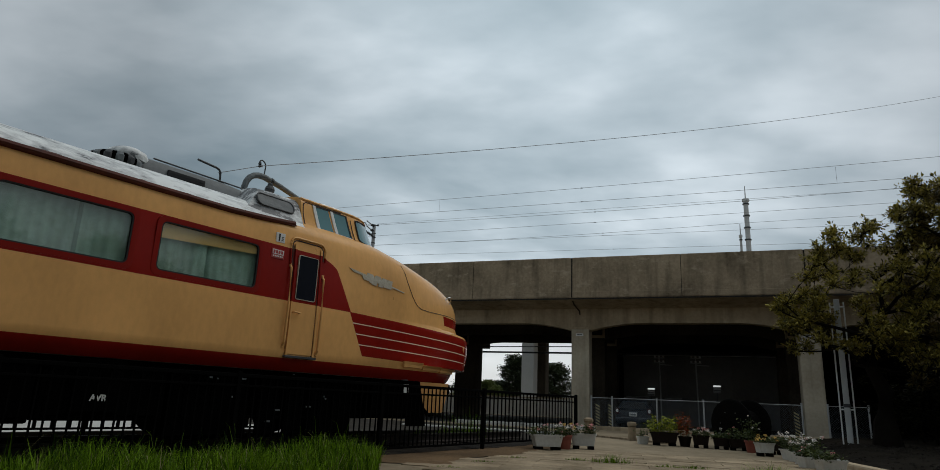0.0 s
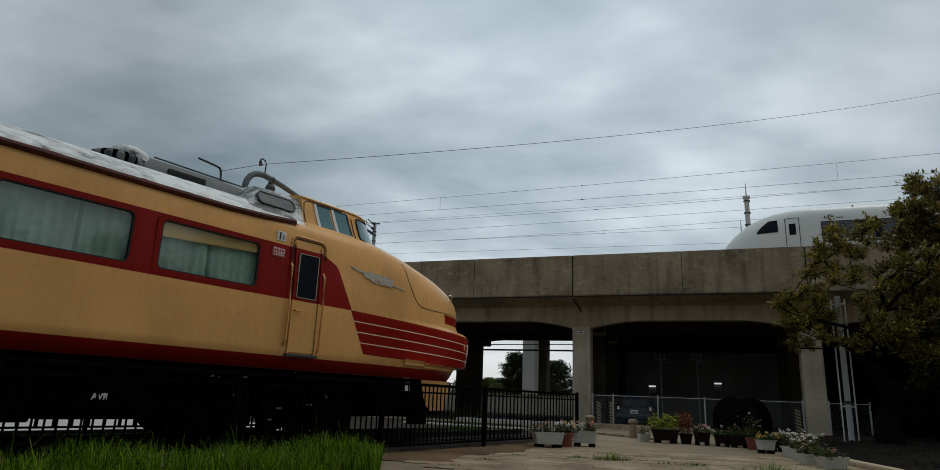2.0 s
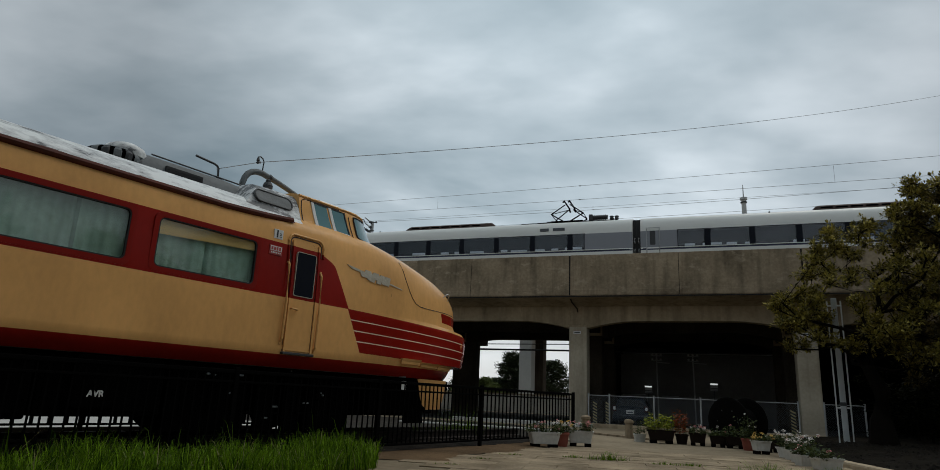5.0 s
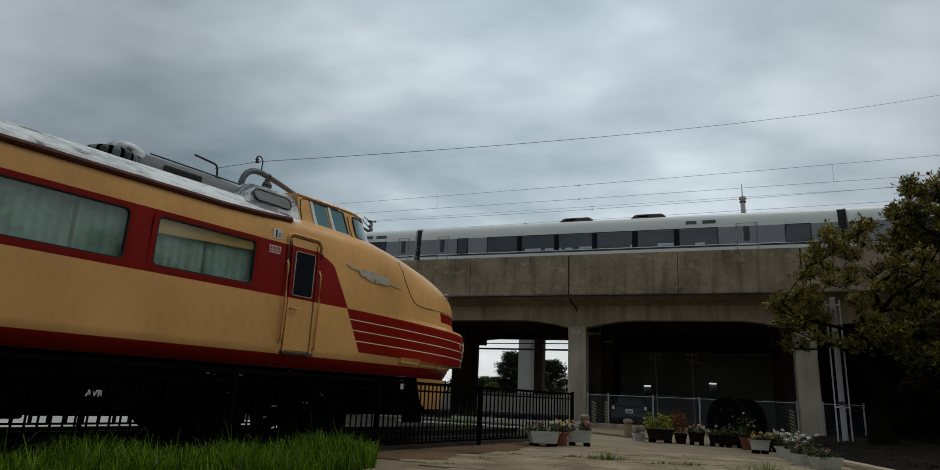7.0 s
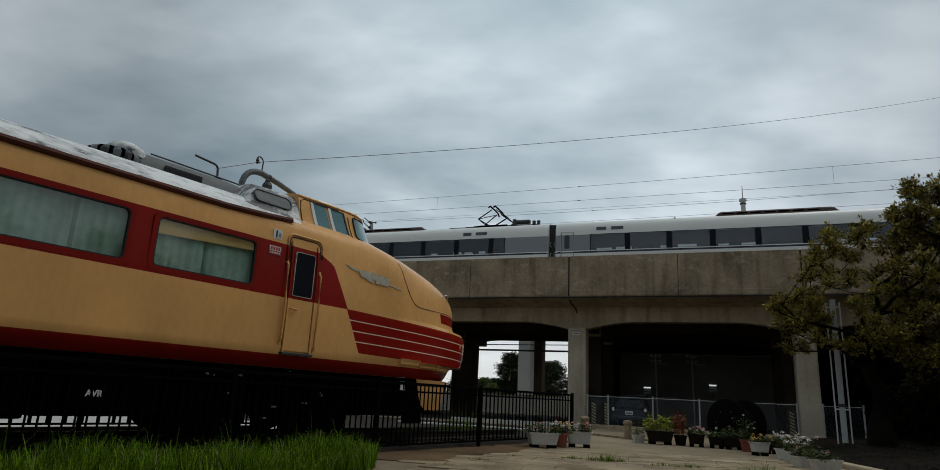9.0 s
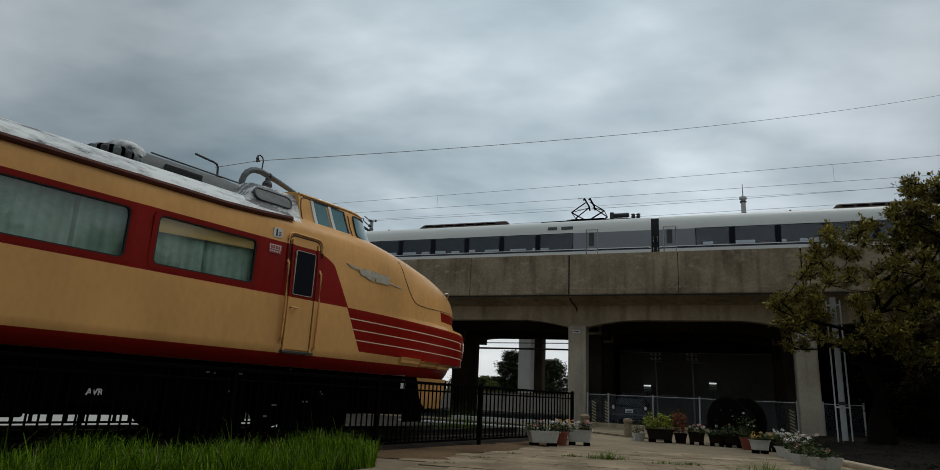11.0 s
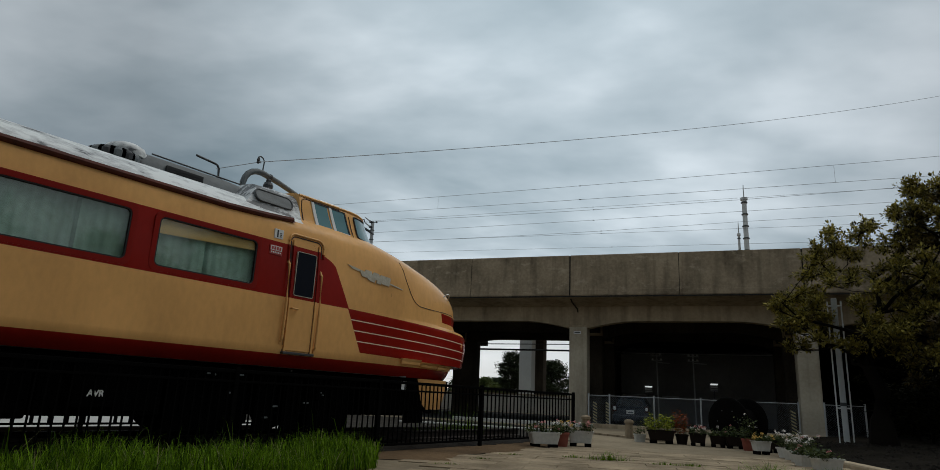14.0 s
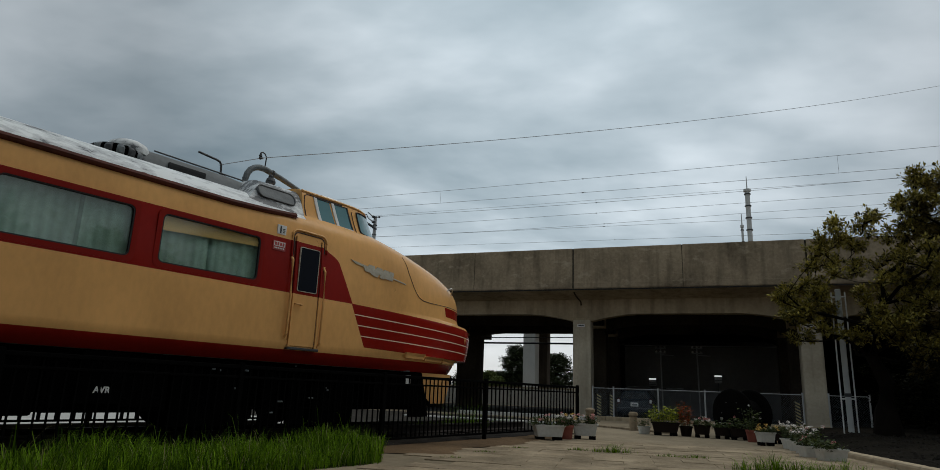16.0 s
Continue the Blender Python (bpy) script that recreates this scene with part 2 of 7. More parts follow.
def flaking_material(name, bare):
    """White roof paint that flakes off a darker grey coat, with a fine rough edge; bare: how far it has come off."""
    m = bpy.data.materials.new(name)
    m.use_nodes = True
    nt = m.node_tree
    N, L = nt.nodes.new, nt.links.new
    b = nt.nodes["Principled BSDF"]
    tc = N("ShaderNodeTexCoord")
    mp = N("ShaderNodeMapping"); mp.inputs["Scale"].default_value = (0.55, 1.0, 1.0)
    L(tc.outputs["Object"], mp.inputs[0])
    a, c = N("ShaderNodeTexNoise"), N("ShaderNodeTexNoise")
    a.inputs["Scale"].default_value, a.inputs["Detail"].default_value, a.inputs["Roughness"].default_value = 5.0, 10, 0.68
    c.inputs["Scale"].default_value, c.inputs["Detail"].default_value = 1.1, 4
    L(mp.outputs[0], a.inputs["Vector"]); L(mp.outputs[0], c.inputs["Vector"])
    s = N("ShaderNodeMath"); s.operation = "MULTIPLY_ADD"; s.inputs[1].default_value = 0.5
    L(c.outputs["Fac"], s.inputs[0]); L(a.outputs["Fac"], s.inputs[2])
    r = N("ShaderNodeValToRGB")
    e = r.color_ramp.elements
    e[0].position, e[0].color = bare, (0.10, 0.106, 0.11, 1)
    e[1].position, e[1].color = bare + 0.20, (0.74, 0.76, 0.74, 1)
    k = e.new(bare + 0.045); k.color = (0.42, 0.43, 0.43, 1)
    L(s.outputs[0], r.inputs[0]); L(r.outputs[0], b.inputs["Base Color"])
    b.inputs["Roughness"].default_value = 0.55
    bu = N("ShaderNodeBump"); bu.inputs["Strength"].default_value = 0.6; bu.inputs["Distance"].default_value = 0.02
    L(s.outputs[0], bu.inputs["Height"]); L(bu.outputs[0], b.inputs["Normal"])
    return m


def glowing_material(name, color, strength):
    m = material(name, color, 0.4, vary=0.05, bump=0)
    b = m.node_tree.nodes["Principled BSDF"]
    b.inputs["Emission Color"].default_value = (*color, 1)
    b.inputs["Emission Strength"].default_value = strength
    return m


M = dict(
    glow=glowing_material("lit_lamp_glass", (0.85, 0.9, 0.9), 0.55),
    livery=livery_material(),
    cream=material("cream_paint", CREAM, 0.42, vary=0.15, scale=2, bump=0.03, spec=0.12),
    red=material("dark_red_paint", RED, 0.42, vary=0.2, scale=2, bump=0.03, spec=0.10),
    roof=flaking_material("flaking_white_roof_paint", 0.60),
    peeled=flaking_material("peeled_white_paint", 0.73),
    grey=material("weathered_grey_paint", (0.15, 0.168, 0.172), 0.6, scale=5, vary=0.45, bump=0.2),
    darkgrey=material("dark_grey_metal", (0.05, 0.052, 0.055), 0.6, scale=6, vary=0.4),
    # black paint, lowered further to hold the shade beneath the railcar
    black=material("shade_black_underframe_paint", (0.003, 0.003, 0.003), 0.95, scale=6, vary=0.4, spec=0.0),
    fence=material("black_fence_paint", (0.003, 0.003, 0.003), 0.85, scale=12, vary=0.3, bump=0.05, spec=0.02),
    silver=material("worn_silver", (0.55, 0.56, 0.56), 0.35, 0.7, scale=10, vary=0.4),
    white=material("white_enamel", (0.72, 0.72, 0.70), 0.4, scale=8, vary=0.12, bump=0.02),
    plate_red=material("red_enamel", (0.45, 0.06, 0.05), 0.4, scale=8, vary=0.2, bump=0.02),
    ink=material("black_ink", (0.02, 0.02, 0.02), 0.6, vary=0.1, bump=0),
    rubber=material("black_rubber", (0.015, 0.015, 0.015), 0.7, vary=0.2, bump=0.05),
    glass=glass_material("window_glass", (0.92, 0.95, 0.92), 0.96, ior=1.55),
    cabglass=glass_material("cab_glass", (0.45, 0.66, 0.72), 0.06, film=(0.10, 0.23, 0.25), ior=1.12),
    # the curtain's mottled second tone stands in for tree reflections on the glass
    curtain=material("grey_green_curtain", (0.40, 0.57, 0.53), 0.9, scale=5, second=(0.22, 0.32, 0.25), bump=0.2, stain=0.3),
    blind=material("cream_blind", (0.88, 0.58, 0.25), 0.85, scale=4, vary=0.15),
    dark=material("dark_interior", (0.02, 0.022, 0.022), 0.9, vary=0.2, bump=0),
    rail=material("rusty_rail", (0.03, 0.02, 0.015), 0.7, 0.3, scale=12, vary=0.5),
    sleeper=material("weathered_timber", (0.03, 0.024, 0.02), 0.9, scale=8, vary=0.5, bump=0.5),
    ballast=material("ballast_stone", (0.035, 0.03, 0.025), 0.95, scale=14, vary=0.7, bump=1.0, bump_scale=30),
    concrete=material("weathered_concrete", (0.375, 0.292, 0.196), 0.9, scale=4.0, second=(0.175, 0.135, 0.09), bump=0.35, stain=0.42, per_object=0.07, bloom=(0.55, 0.45, 0.325)),
    concrete2=material("brown_concrete", (0.50, 0.40, 0.275), 0.9, scale=3.5, second=(0.30, 0.235, 0.155), bump=0.25, stain=0.35),
    # darker copy of the concrete, with the shade under the deck in its colour
    shadowed=material("shade_darkened_concrete", (0.075, 0.06, 0.044), 0.95, scale=3.5, second=(0.035, 0.028, 0.021), bump=0.25, stain=0.3),
    palecolumn=material("pale_column_concrete", (0.54, 0.475, 0.365), 0.9, scale=4.0, second=(0.38, 0.32, 0.235), bump=0.3, stain=0.35),
    joint=material("dark_joint_filler", (0.03, 0.028, 0.025), 0.9, vary=0.2),
    slab=material("paving_slab", (0.36, 0.285, 0.19), 0.9, scale=9, second=(0.17, 0.132, 0.086), bump=0.45, per_object=0.14, stain=0.0, bloom=(0.10, 0.074, 0.043), world_space=True),
    asphalt=material("dark_asphalt", (0.035, 0.034, 0.032), 0.9, scale=10, vary=0.4, bump=0.5, bump_scale=60),
    # gravelly soil whose colour also holds the shade beneath the trees
    soil=material("shaded_gravelly_soil", (0.015, 0.012, 0.008), 0.95, scale=10, vary=0.6, bump=1.0, bump_scale=25),
    ground=material("worn_concrete_ground", (0.29, 0.235, 0.16), 0.95, scale=2.5, second=(0.15, 0.12, 0.08), bump=0.4, bump_scale=40),
    pale=material("pale_concrete", (0.46, 0.45, 0.42), 0.9, scale=3, vary=0.15),
    coach=material("glossy_white_coach_paint", (0.70, 0.705, 0.67), 0.3, scale=1.5, vary=0.06, bump=0.01),
    coachgrey=material("grey_coach_band", (0.225, 0.235, 0.26), 0.35, scale=1.5, vary=0.08, bump=0.01),
    coachpillar=material("dark_window_pillar", (0.010, 0.012, 0.018), 0.3, vary=0.1, bump=0, spec=0.06),
    coachblue=material("dark_blue_stripe", (0.018, 0.02, 0.06), 0.35, vary=0.1, bump=0),
    coachglass=glass_material("tinted_coach_glass", (0.90, 0.93, 0.97), 0.93, film=(0.045, 0.05, 0.065)),
    seat=material("pale_seat_cover", (0.88, 0.89, 0.88), 0.9, scale=6, vary=0.1),
    acbrown=material("sooty_brown_roof_unit", (0.075, 0.045, 0.035), 0.8, scale=5, vary=0.5),
    steel=material("galvanised_steel", (0.42, 0.43, 0.43), 0.5, 0.4, scale=10, vary=0.25),
    wire=material("dull_grey_wire", (0.30, 0.305, 0.315), 0.6, vary=0.1, bump=0),
    bark=material("dark_bark", (0.009, 0.007, 0.005), 0.95, scale=12, vary=0.5, bump=0.8),
    leaf=leaf_material("olive_leaves", (0.014, 0.017, 0.004), (0.44, 0.36, 0.065), 0.35),
    bronzeleaf=leaf_material("bronze_olive_leaves", (0.008, 0.009, 0.002), (0.15, 0.110, 0.026), 0.25),
    coachsign=material("dim_display_glass", (0.09, 0.10, 0.11), 0.3, scale=30, vary=0.5, bump=0),
    # leaf tones lowered to near black to carry the canopy's shade
    shrubleaf=leaf_material("shade_dark_shrub_leaves", (0.002, 0.003, 0.001), (0.013, 0.013, 0.004), 0.05),
    carglass=glass_material("car_glass", (0.5, 0.55, 0.58), 0.2, film=(0.05, 0.06, 0.07)),
    farleaf=leaf_material("distant_leaves", (0.014, 0.022, 0.010), (0.055, 0.072, 0.028)),
    grass=leaf_material("green_grass", (0.011, 0.038, 0.001), (0.185, 0.33, 0.010), 0.10, straw=(0.30, 0.28, 0.13)),
    flowerleaf=leaf_material("pot_plant_leaves", (0.016, 0.032, 0.008), (0.085, 0.105, 0.028)),
    bushleaf=leaf_material("pale_bush_leaves", (0.07, 0.10, 0.03), (0.19, 0.22, 0.07)),
    limeleaf=leaf_material("lime_leaves", (0.14, 0.19, 0.015), (0.42, 0.44, 0.04)),
    redleaf=leaf_material("red_leaves", (0.15, 0.03, 0.012), (0.42, 0.10, 0.03)),
    petal_w=leaf_material("white_petals", (0.6, 0.55, 0.5), (0.85, 0.82, 0.78)),
    petal_p=leaf_material("pink_petals", (0.55, 0.15, 0.16), (0.8, 0.45, 0.42)),
    petal_y=leaf_material("yellow_petals", (0.6, 0.35, 0.08), (0.8, 0.6, 0.2)),
    planter=material("grey_white_plastic", (0.60, 0.59, 0.54), 0.6, scale=7, vary=0.35, bump=0.08),
    brownplanter=material("brown_plastic", (0.016, 0.010, 0.007), 0.7, scale=7, vary=0.3, spec=0.12),
    terracotta=material("terracotta", (0.25, 0.06, 0.035), 0.75, scale=8, vary=0.3),
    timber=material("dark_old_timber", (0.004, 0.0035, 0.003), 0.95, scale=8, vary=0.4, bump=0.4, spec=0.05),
    cinder=material("grey_cinder_ground", (0.05, 0.045, 0.038), 0.95, scale=6, second=(0.025, 0.022, 0.018), bump=0.8, bump_scale=30),
    dirt=material("reddish_brown_dirt", (0.165, 0.108, 0.060), 0.95, scale=5, second=(0.075, 0.050, 0.029), bump=0.8, bump_scale=40),
    carpaint=material("dark_blue_car_paint", (0.03, 0.038, 0.048), 0.25, 0.1, vary=0.1, bump=0),
    emblem=material("dull_worn_silver", (0.60, 0.57, 0.48), 0.45, 0.0, scale=16, second=(0.33, 0.28, 0.20)),
    gutter=material("grimy_red_gutter_paint", (0.15, 0.036, 0.020), 0.65, scale=5, second=(0.06, 0.019, 0.013), bump=0.15, spec=0.2),
    orange=material("faded_yellow_board", (0.42, 0.26, 0.025), 0.7, scale=9, vary=0.3),
    lamp=material("lamp_glass_white", (0.8, 0.8, 0.78), 0.3, vary=0.05, bump=0),
    taillight=material("smoked_red_lens", (0.05, 0.012, 0.012), 0.2, vary=0.1, bump=0),
    darkwall=material("dark_panel_wall", (0.155, 0.148, 0.14), 0.8, scale=2, vary=0.35, bump=0.1),
    yellow=material("faded_yellow_paint", (0.42, 0.36, 0.17), 0.6, scale=9, vary=0.3),
    mesh=material("galvanised_mesh_wire", (0.15, 0.17, 0.19), 0.55, 0.3, vary=0.2, bump=0),
    tower=material("pale_tower_paint", (0.52, 0.53, 0.52), 0.6, scale=1, vary=0.2, bump=0),
)


# ---- building helpers ----
def part(name, bm, mat, parent=None, label="", smooth=None):
    """One mesh object out of a bmesh, under a thing or a part. smooth: the angle in degrees under which edges are shaded smooth."""
    me = bpy.data.meshes.new(name)
    bmesh.ops.recalc_face_normals(bm, faces=bm.faces)
    if smooth:
        for f in bm.faces:
            f.smooth = True
        lim = radians(smooth)
        for e in bm.edges:
            e.smooth = len(e.link_faces) == 2 and e.calc_face_angle(3.2) < lim
    bm.to_mesh(me)
    bm.free()
    for mm in (mat if isinstance(mat, (list, tuple)) else [mat]):
        me.materials.append(mm)
    ob = new(name, me)
    if parent is not None:
        ob.parent = parent
    if label:
        ob["label"] = label
    return ob


def thing(name, m, label, category, group="", kind=""):
    """An Empty at the thing's base that carries its parts."""
    return tagged(place(new(name), m), label, category, group, kind)


def place(ob, m):
    ob.matrix_basis = m
    return ob


def structure(name, bm, mat, m=None, label="", smooth=None):
    ob = part(name, bm, mat, None, label, smooth)
    if m is not None:
        ob.matrix_basis = m
    return tagged(ob, kind="structure")


def box(bm, x0, x1, y0, y1, z0, z1, bevel=0.0, mi=0):
    vs = [bm.verts.new((x, y, z)) for z in (z0, z1) for y in (y0, y1) for x in (x0, x1)]
    fs = [bm.faces.new([vs[i] for i in q]) for q in ((0, 2, 3, 1), (4, 5, 7, 6), (0, 1, 5, 4), (2, 6, 7, 3), (1, 3, 7, 5), (0, 4, 6, 2))]
    for f in fs:
        f.material_index = mi
    if bevel:
        es = {e for f in fs for e in f.edges}
        r = bmesh.ops.bevel(bm, geom=list(es), offset=bevel, segments=2, affect="EDGES", profile=0.5)
        for f in r["faces"]:
            f.material_index = mi
    return bm


def boxed(*a, bevel=0.0):
    return box(bmesh.new(), *a, bevel=bevel)


def rod(bm, a, b, r, seg=8, r2=None, mi=0, caps=True):
    """A round bar from a to b."""
    a, b = Vector(a), Vector(b)
    q = (b - a).to_track_quat("Z", "Y").to_matrix()
    r2 = r if r2 is None else r2
    ring = []
    for p, rr in ((a, r), (b, r2)):
        ring.append([bm.verts.new(p + q @ Vector((rr * math.cos(k * math.tau / seg), rr * math.sin(k * math.tau / seg), 0))) for k in range(seg)])
    for k in range(seg):
        f = bm.faces.new((ring[0][k], ring[0][(k + 1) % seg], ring[1][(k + 1) % seg], ring[1][k]))
        f.material_index = mi
    if caps:
        for rg in (ring[0][::-1], ring[1]):
            bm.faces.new(rg).material_index = mi
    return bm


def pipe(bm, pts, r, seg=8, mi=0):
    """A bent bar through the points."""
    pts = [Vector(p) for p in pts]
    rings = []
    for i, p in enumerate(pts):
        d = (pts[min(i + 1, len(pts) - 1)] - pts[max(i - 1, 0)]).normalized()
        side = d.cross(Vector((0, 0, 1)))
        if side.length < 0.1:
            side = d.cross(Vector((0, 1, 0)))
        side.normalize()
        up = side.cross(d)
        rr = r[i] if isinstance(r, (list, tuple)) else r
        rings.append([bm.verts.new(p + rr * (side * math.cos(k * math.tau / seg) + up * math.sin(k * math.tau / seg))) for k in range(seg)])
    for a, b in zip(rings, rings[1:]):
        for k in range(seg):
            bm.faces.new((a[k], a[(k + 1) % seg], b[(k + 1) % seg], b[k])).material_index = mi
    for rg in (rings[0][::-1], rings[-1]):
        bm.faces.new(rg).material_index = mi
    return bm


def lathe(bm, profile, seg=16, centre=(0, 0, 0), axis="Z", mi=0):
    """A turned body: profile of (radius, height)."""
    rings = []
    for r, h in profile:
        ring = []
        for k in range(seg):
            c, s = r * math.cos(k * math.tau / seg), r * math.sin(k * math.tau / seg)
            v = (c, s, h) if axis == "Z" else ((c, h, s) if axis == "Y" else (h, c, s))
            ring.append(bm.verts.new(Vector(v) + Vector(centre)))
        rings.append(ring)
    for a, b in zip(rings, rings[1:]):
        for k in range(seg):
            bm.faces.new((a[k], a[(k + 1) % seg], b[(k + 1) % seg], b[k])).material_index = mi
    for rg in (rings[0][::-1], rings[-1]):
        bm.faces.new(rg).material_index = mi
    return bm


def extrude_outline(bm, pts, y0, y1, mi=0):
    """A plate with the outline pts, (x, z), between y0 and y1."""
    a = [bm.verts.new((x, y0, z)) for x, z in pts]
    b = [bm.verts.new((x, y1, z)) for x, z in pts]
    fs = [bm.faces.new(a), bm.faces.new(b[::-1])]
    for k in range(len(pts)):
        j = (k + 1) % len(pts)
        fs.append(bm.faces.new((a[k], b[k], b[j], a[j])))
    for f in fs:
        f.material_index = mi
    return bm


def round_rect(x0, x1, z0, z1, r, n=4):
    out = []
    for cx, cz, a0 in ((x1 - r, z1 - r, 0), (x0 + r, z1 - r, 90), (x0 + r, z0 + r, 180), (x1 - r, z0 + r, 270)):
        for k in range(n + 1):
            a = radians(a0 + 90 * k / n)
            out.append((cx + r * math.cos(a), cz + r * math.sin(a)))
    return out


def frame_ring(bm, outer, inner, y0, y1, mi=0):
    """A flat ring between two outlines of the same count, between y0 and y1."""
    n = len(outer)
    o0, i0 = [bm.verts.new((x, y0, z)) for x, z in outer], [bm.verts.new((x, y0, z)) for x, z in inner]
    o1, i1 = [bm.verts.new((x, y1, z)) for x, z in outer], [bm.verts.new((x, y1, z)) for x, z in inner]
    for k in range(n):
        j = (k + 1) % n
        for q in ((o0[k], o0[j], i0[j], i0[k]), (o1[k], i1[k], i1[j], o1[j]), (o0[k], o1[k], o1[j], o0[j]), (i0[k], i0[j], i1[j], i1[k])):
            bm.faces.new(q).material_index = mi
    return bm


def text_part(name, body, size, mat, parent, m, label=""):
    cu = bpy.data.curves.new(name, "FONT")
    cu.body, cu.size, cu.extrude, cu.offset, cu.align_x, cu.align_y = body, size, 0.002, size * 0.035, "CENTER", "CENTER"
    tmp = bpy.data.objects.new(name, cu)
    me = bpy.data.meshes.new_from_object(tmp)
    bpy.data.objects.remove(tmp)
    me.materials.clear()
    me.materials.append(mat)
    ob = new(name, me)
    ob.parent = parent
    ob.matrix_basis = m
    if label:
        ob["label"] = label
    return ob


RNG = random.Random(7)
# axes of the two railways: x along the track, y away from the camera
TRAIN_TURN, TRAIN_NEAR = 54.46, 7.80
RAIL_TOP = 0.34
TRAIN = pose(0, 0, 0, 0, 0, TRAIN_TURN) @ pose(0, TRAIN_NEAR, RAIL_TOP)
VIA = pose(0, 0, 0, 0, 0, -20.1)
DECK_RAIL = 6.50


# ---- ground ----
def build_ground():
    bm = bmesh.new()
    r = 1500
    xs = [-r, -300, -80, -40, -20, -10, 0, 10, 20, 40, 80, 300, r]
    grid = [[bm.verts.new((x, y, 0)) for x in xs] for y in xs]
    for j in range(len(xs) - 1):
        for i in range(len(xs) - 1):
            bm.faces.new((grid[j][i], grid[j][i + 1], grid[j + 1][i + 1], grid[j + 1][i]))
    tagged(structure("ground", bm, M["ground"], label="worn brown-grey concrete yard reaching into the distance"), category="ground")


build_ground()


# ---- viaduct ----
SPAN, COL0 = 9.4, -5.5
COLS = [COL0 + SPAN * k for k in range(-29, 26)]
NEAR, FAR = 28.0, 44.0
PAR_TOP, PAR_BOT = 7.40, 5.52


def build_viaduct():
    u0, u1 = -285.0, 245.0
    v = thing("railway_viaduct", VIA, "grey weathered concrete railway viaduct with arched haunches on square columns", "viaduct", kind="structure")
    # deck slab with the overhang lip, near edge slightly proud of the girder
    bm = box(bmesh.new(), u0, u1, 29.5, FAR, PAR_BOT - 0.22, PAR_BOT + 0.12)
    part("deck_slab", bm, M["shadowed"], v)
    # cantilevered edge, its underside falling towards the girder
    bm = bmesh.new()
    ends = [[bm.verts.new((u, y, z)) for y, z in ((NEAR + 0.03, PAR_BOT - 0.03), (29.49, PAR_BOT - 0.24), (29.49, PAR_BOT + 0.10), (NEAR + 0.03, PAR_BOT + 0.10))] for u in (u0, u1)]
    for k in range(4):
        bm.faces.new((ends[0][k], ends[0][(k + 1) % 4], ends[1][(k + 1) % 4], ends[1][k]))
    bm.faces.new(ends[0]); bm.faces.new(ends[1][::-1])
    part("deck_edge", bm, M["concrete2"], v)
    # drain pipes from the deck down to the column heads
    for c in COLS[27:33]:
        part("drain_pipe", pipe(bmesh.new(), [(c - 0.12, NEAR + 0.25, PAR_BOT - 0.05), (c - 0.10, NEAR + 0.5, PAR_BOT - 0.18), (c - 0.02, 29.38, PAR_BOT - 0.36), (c - 0.01, 29.40, PAR_BOT - 0.52)], 0.035, 8), M["shadowed"], v, "dark drain pipe")
    # dark strip drawn for the thin shadow line below the parapet
    part("drip_joint", box(bmesh.new(), u0, u1, NEAR - 0.012, NEAR + 0.05, PAR_BOT - 0.025, PAR_BOT + 0.03), M["joint"], v, "dark strip standing in for the shadow line under the parapet")
    # parapet in panels with open joints
    base = COL0 - 0.13
    k = -60
    while True:
        a, b = base + 4.7 * k, base + 4.7 * (k + 1)
        if a > u1:
            break
        if b > u0:
            gap = 0.05 if k % 2 == 0 else 0.010
            p = box(bmesh.new(), a + gap, b - 0.010, NEAR, NEAR + 0.24, PAR_BOT + 0.03, PAR_TOP, bevel=0.015)
            pn = part("parapet_panel", p, M["concrete"], v)
            part("ledge", box(bmesh.new(), a + gap, b - 0.010, NEAR - 0.022, NEAR + 0.01, PAR_BOT + 0.06, PAR_BOT + 0.30, bevel=0.01), M["concrete"], pn)
            j = box(bmesh.new(), a - 0.012, a + gap + 0.005, NEAR + 0.02, NEAR + 0.22, PAR_BOT + 0.05, PAR_TOP - 0.02)
            part("joint_filler", j, M["joint"], v)
        k += 1
    far_par = box(bmesh.new(), u0, u1, FAR - 0.24, FAR, PAR_BOT, PAR_TOP - 0.5)
    part("far_parapet", far_par, M["concrete"], v)
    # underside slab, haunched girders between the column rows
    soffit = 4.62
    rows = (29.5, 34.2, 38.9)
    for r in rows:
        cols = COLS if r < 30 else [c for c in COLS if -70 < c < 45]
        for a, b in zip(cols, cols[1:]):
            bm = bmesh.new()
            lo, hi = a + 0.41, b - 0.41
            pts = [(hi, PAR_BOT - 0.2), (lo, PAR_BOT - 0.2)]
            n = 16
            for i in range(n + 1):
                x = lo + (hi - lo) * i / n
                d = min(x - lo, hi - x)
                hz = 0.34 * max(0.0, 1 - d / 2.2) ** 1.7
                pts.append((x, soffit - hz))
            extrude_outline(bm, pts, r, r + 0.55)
            part("girder", bm, M["concrete2" if r < 30 else "shadowed"], v)
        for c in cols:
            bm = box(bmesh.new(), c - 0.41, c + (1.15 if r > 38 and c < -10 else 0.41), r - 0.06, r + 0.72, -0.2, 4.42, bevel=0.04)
            part("column", bm, M["palecolumn" if r < 30 else "shadowed"], v)
            bm = box(bmesh.new(), c - 0.405, c + 0.405, r + 0.004, r + 0.54, 4.425, PAR_BOT - 0.2)
            if r < 30:
                part("head_cap", box(bmesh.new(), c - 0.45, c + 0.45, r - 0.10, r - 0.062, 4.33, 4.42, bevel=0.012), M["concrete2"], v)
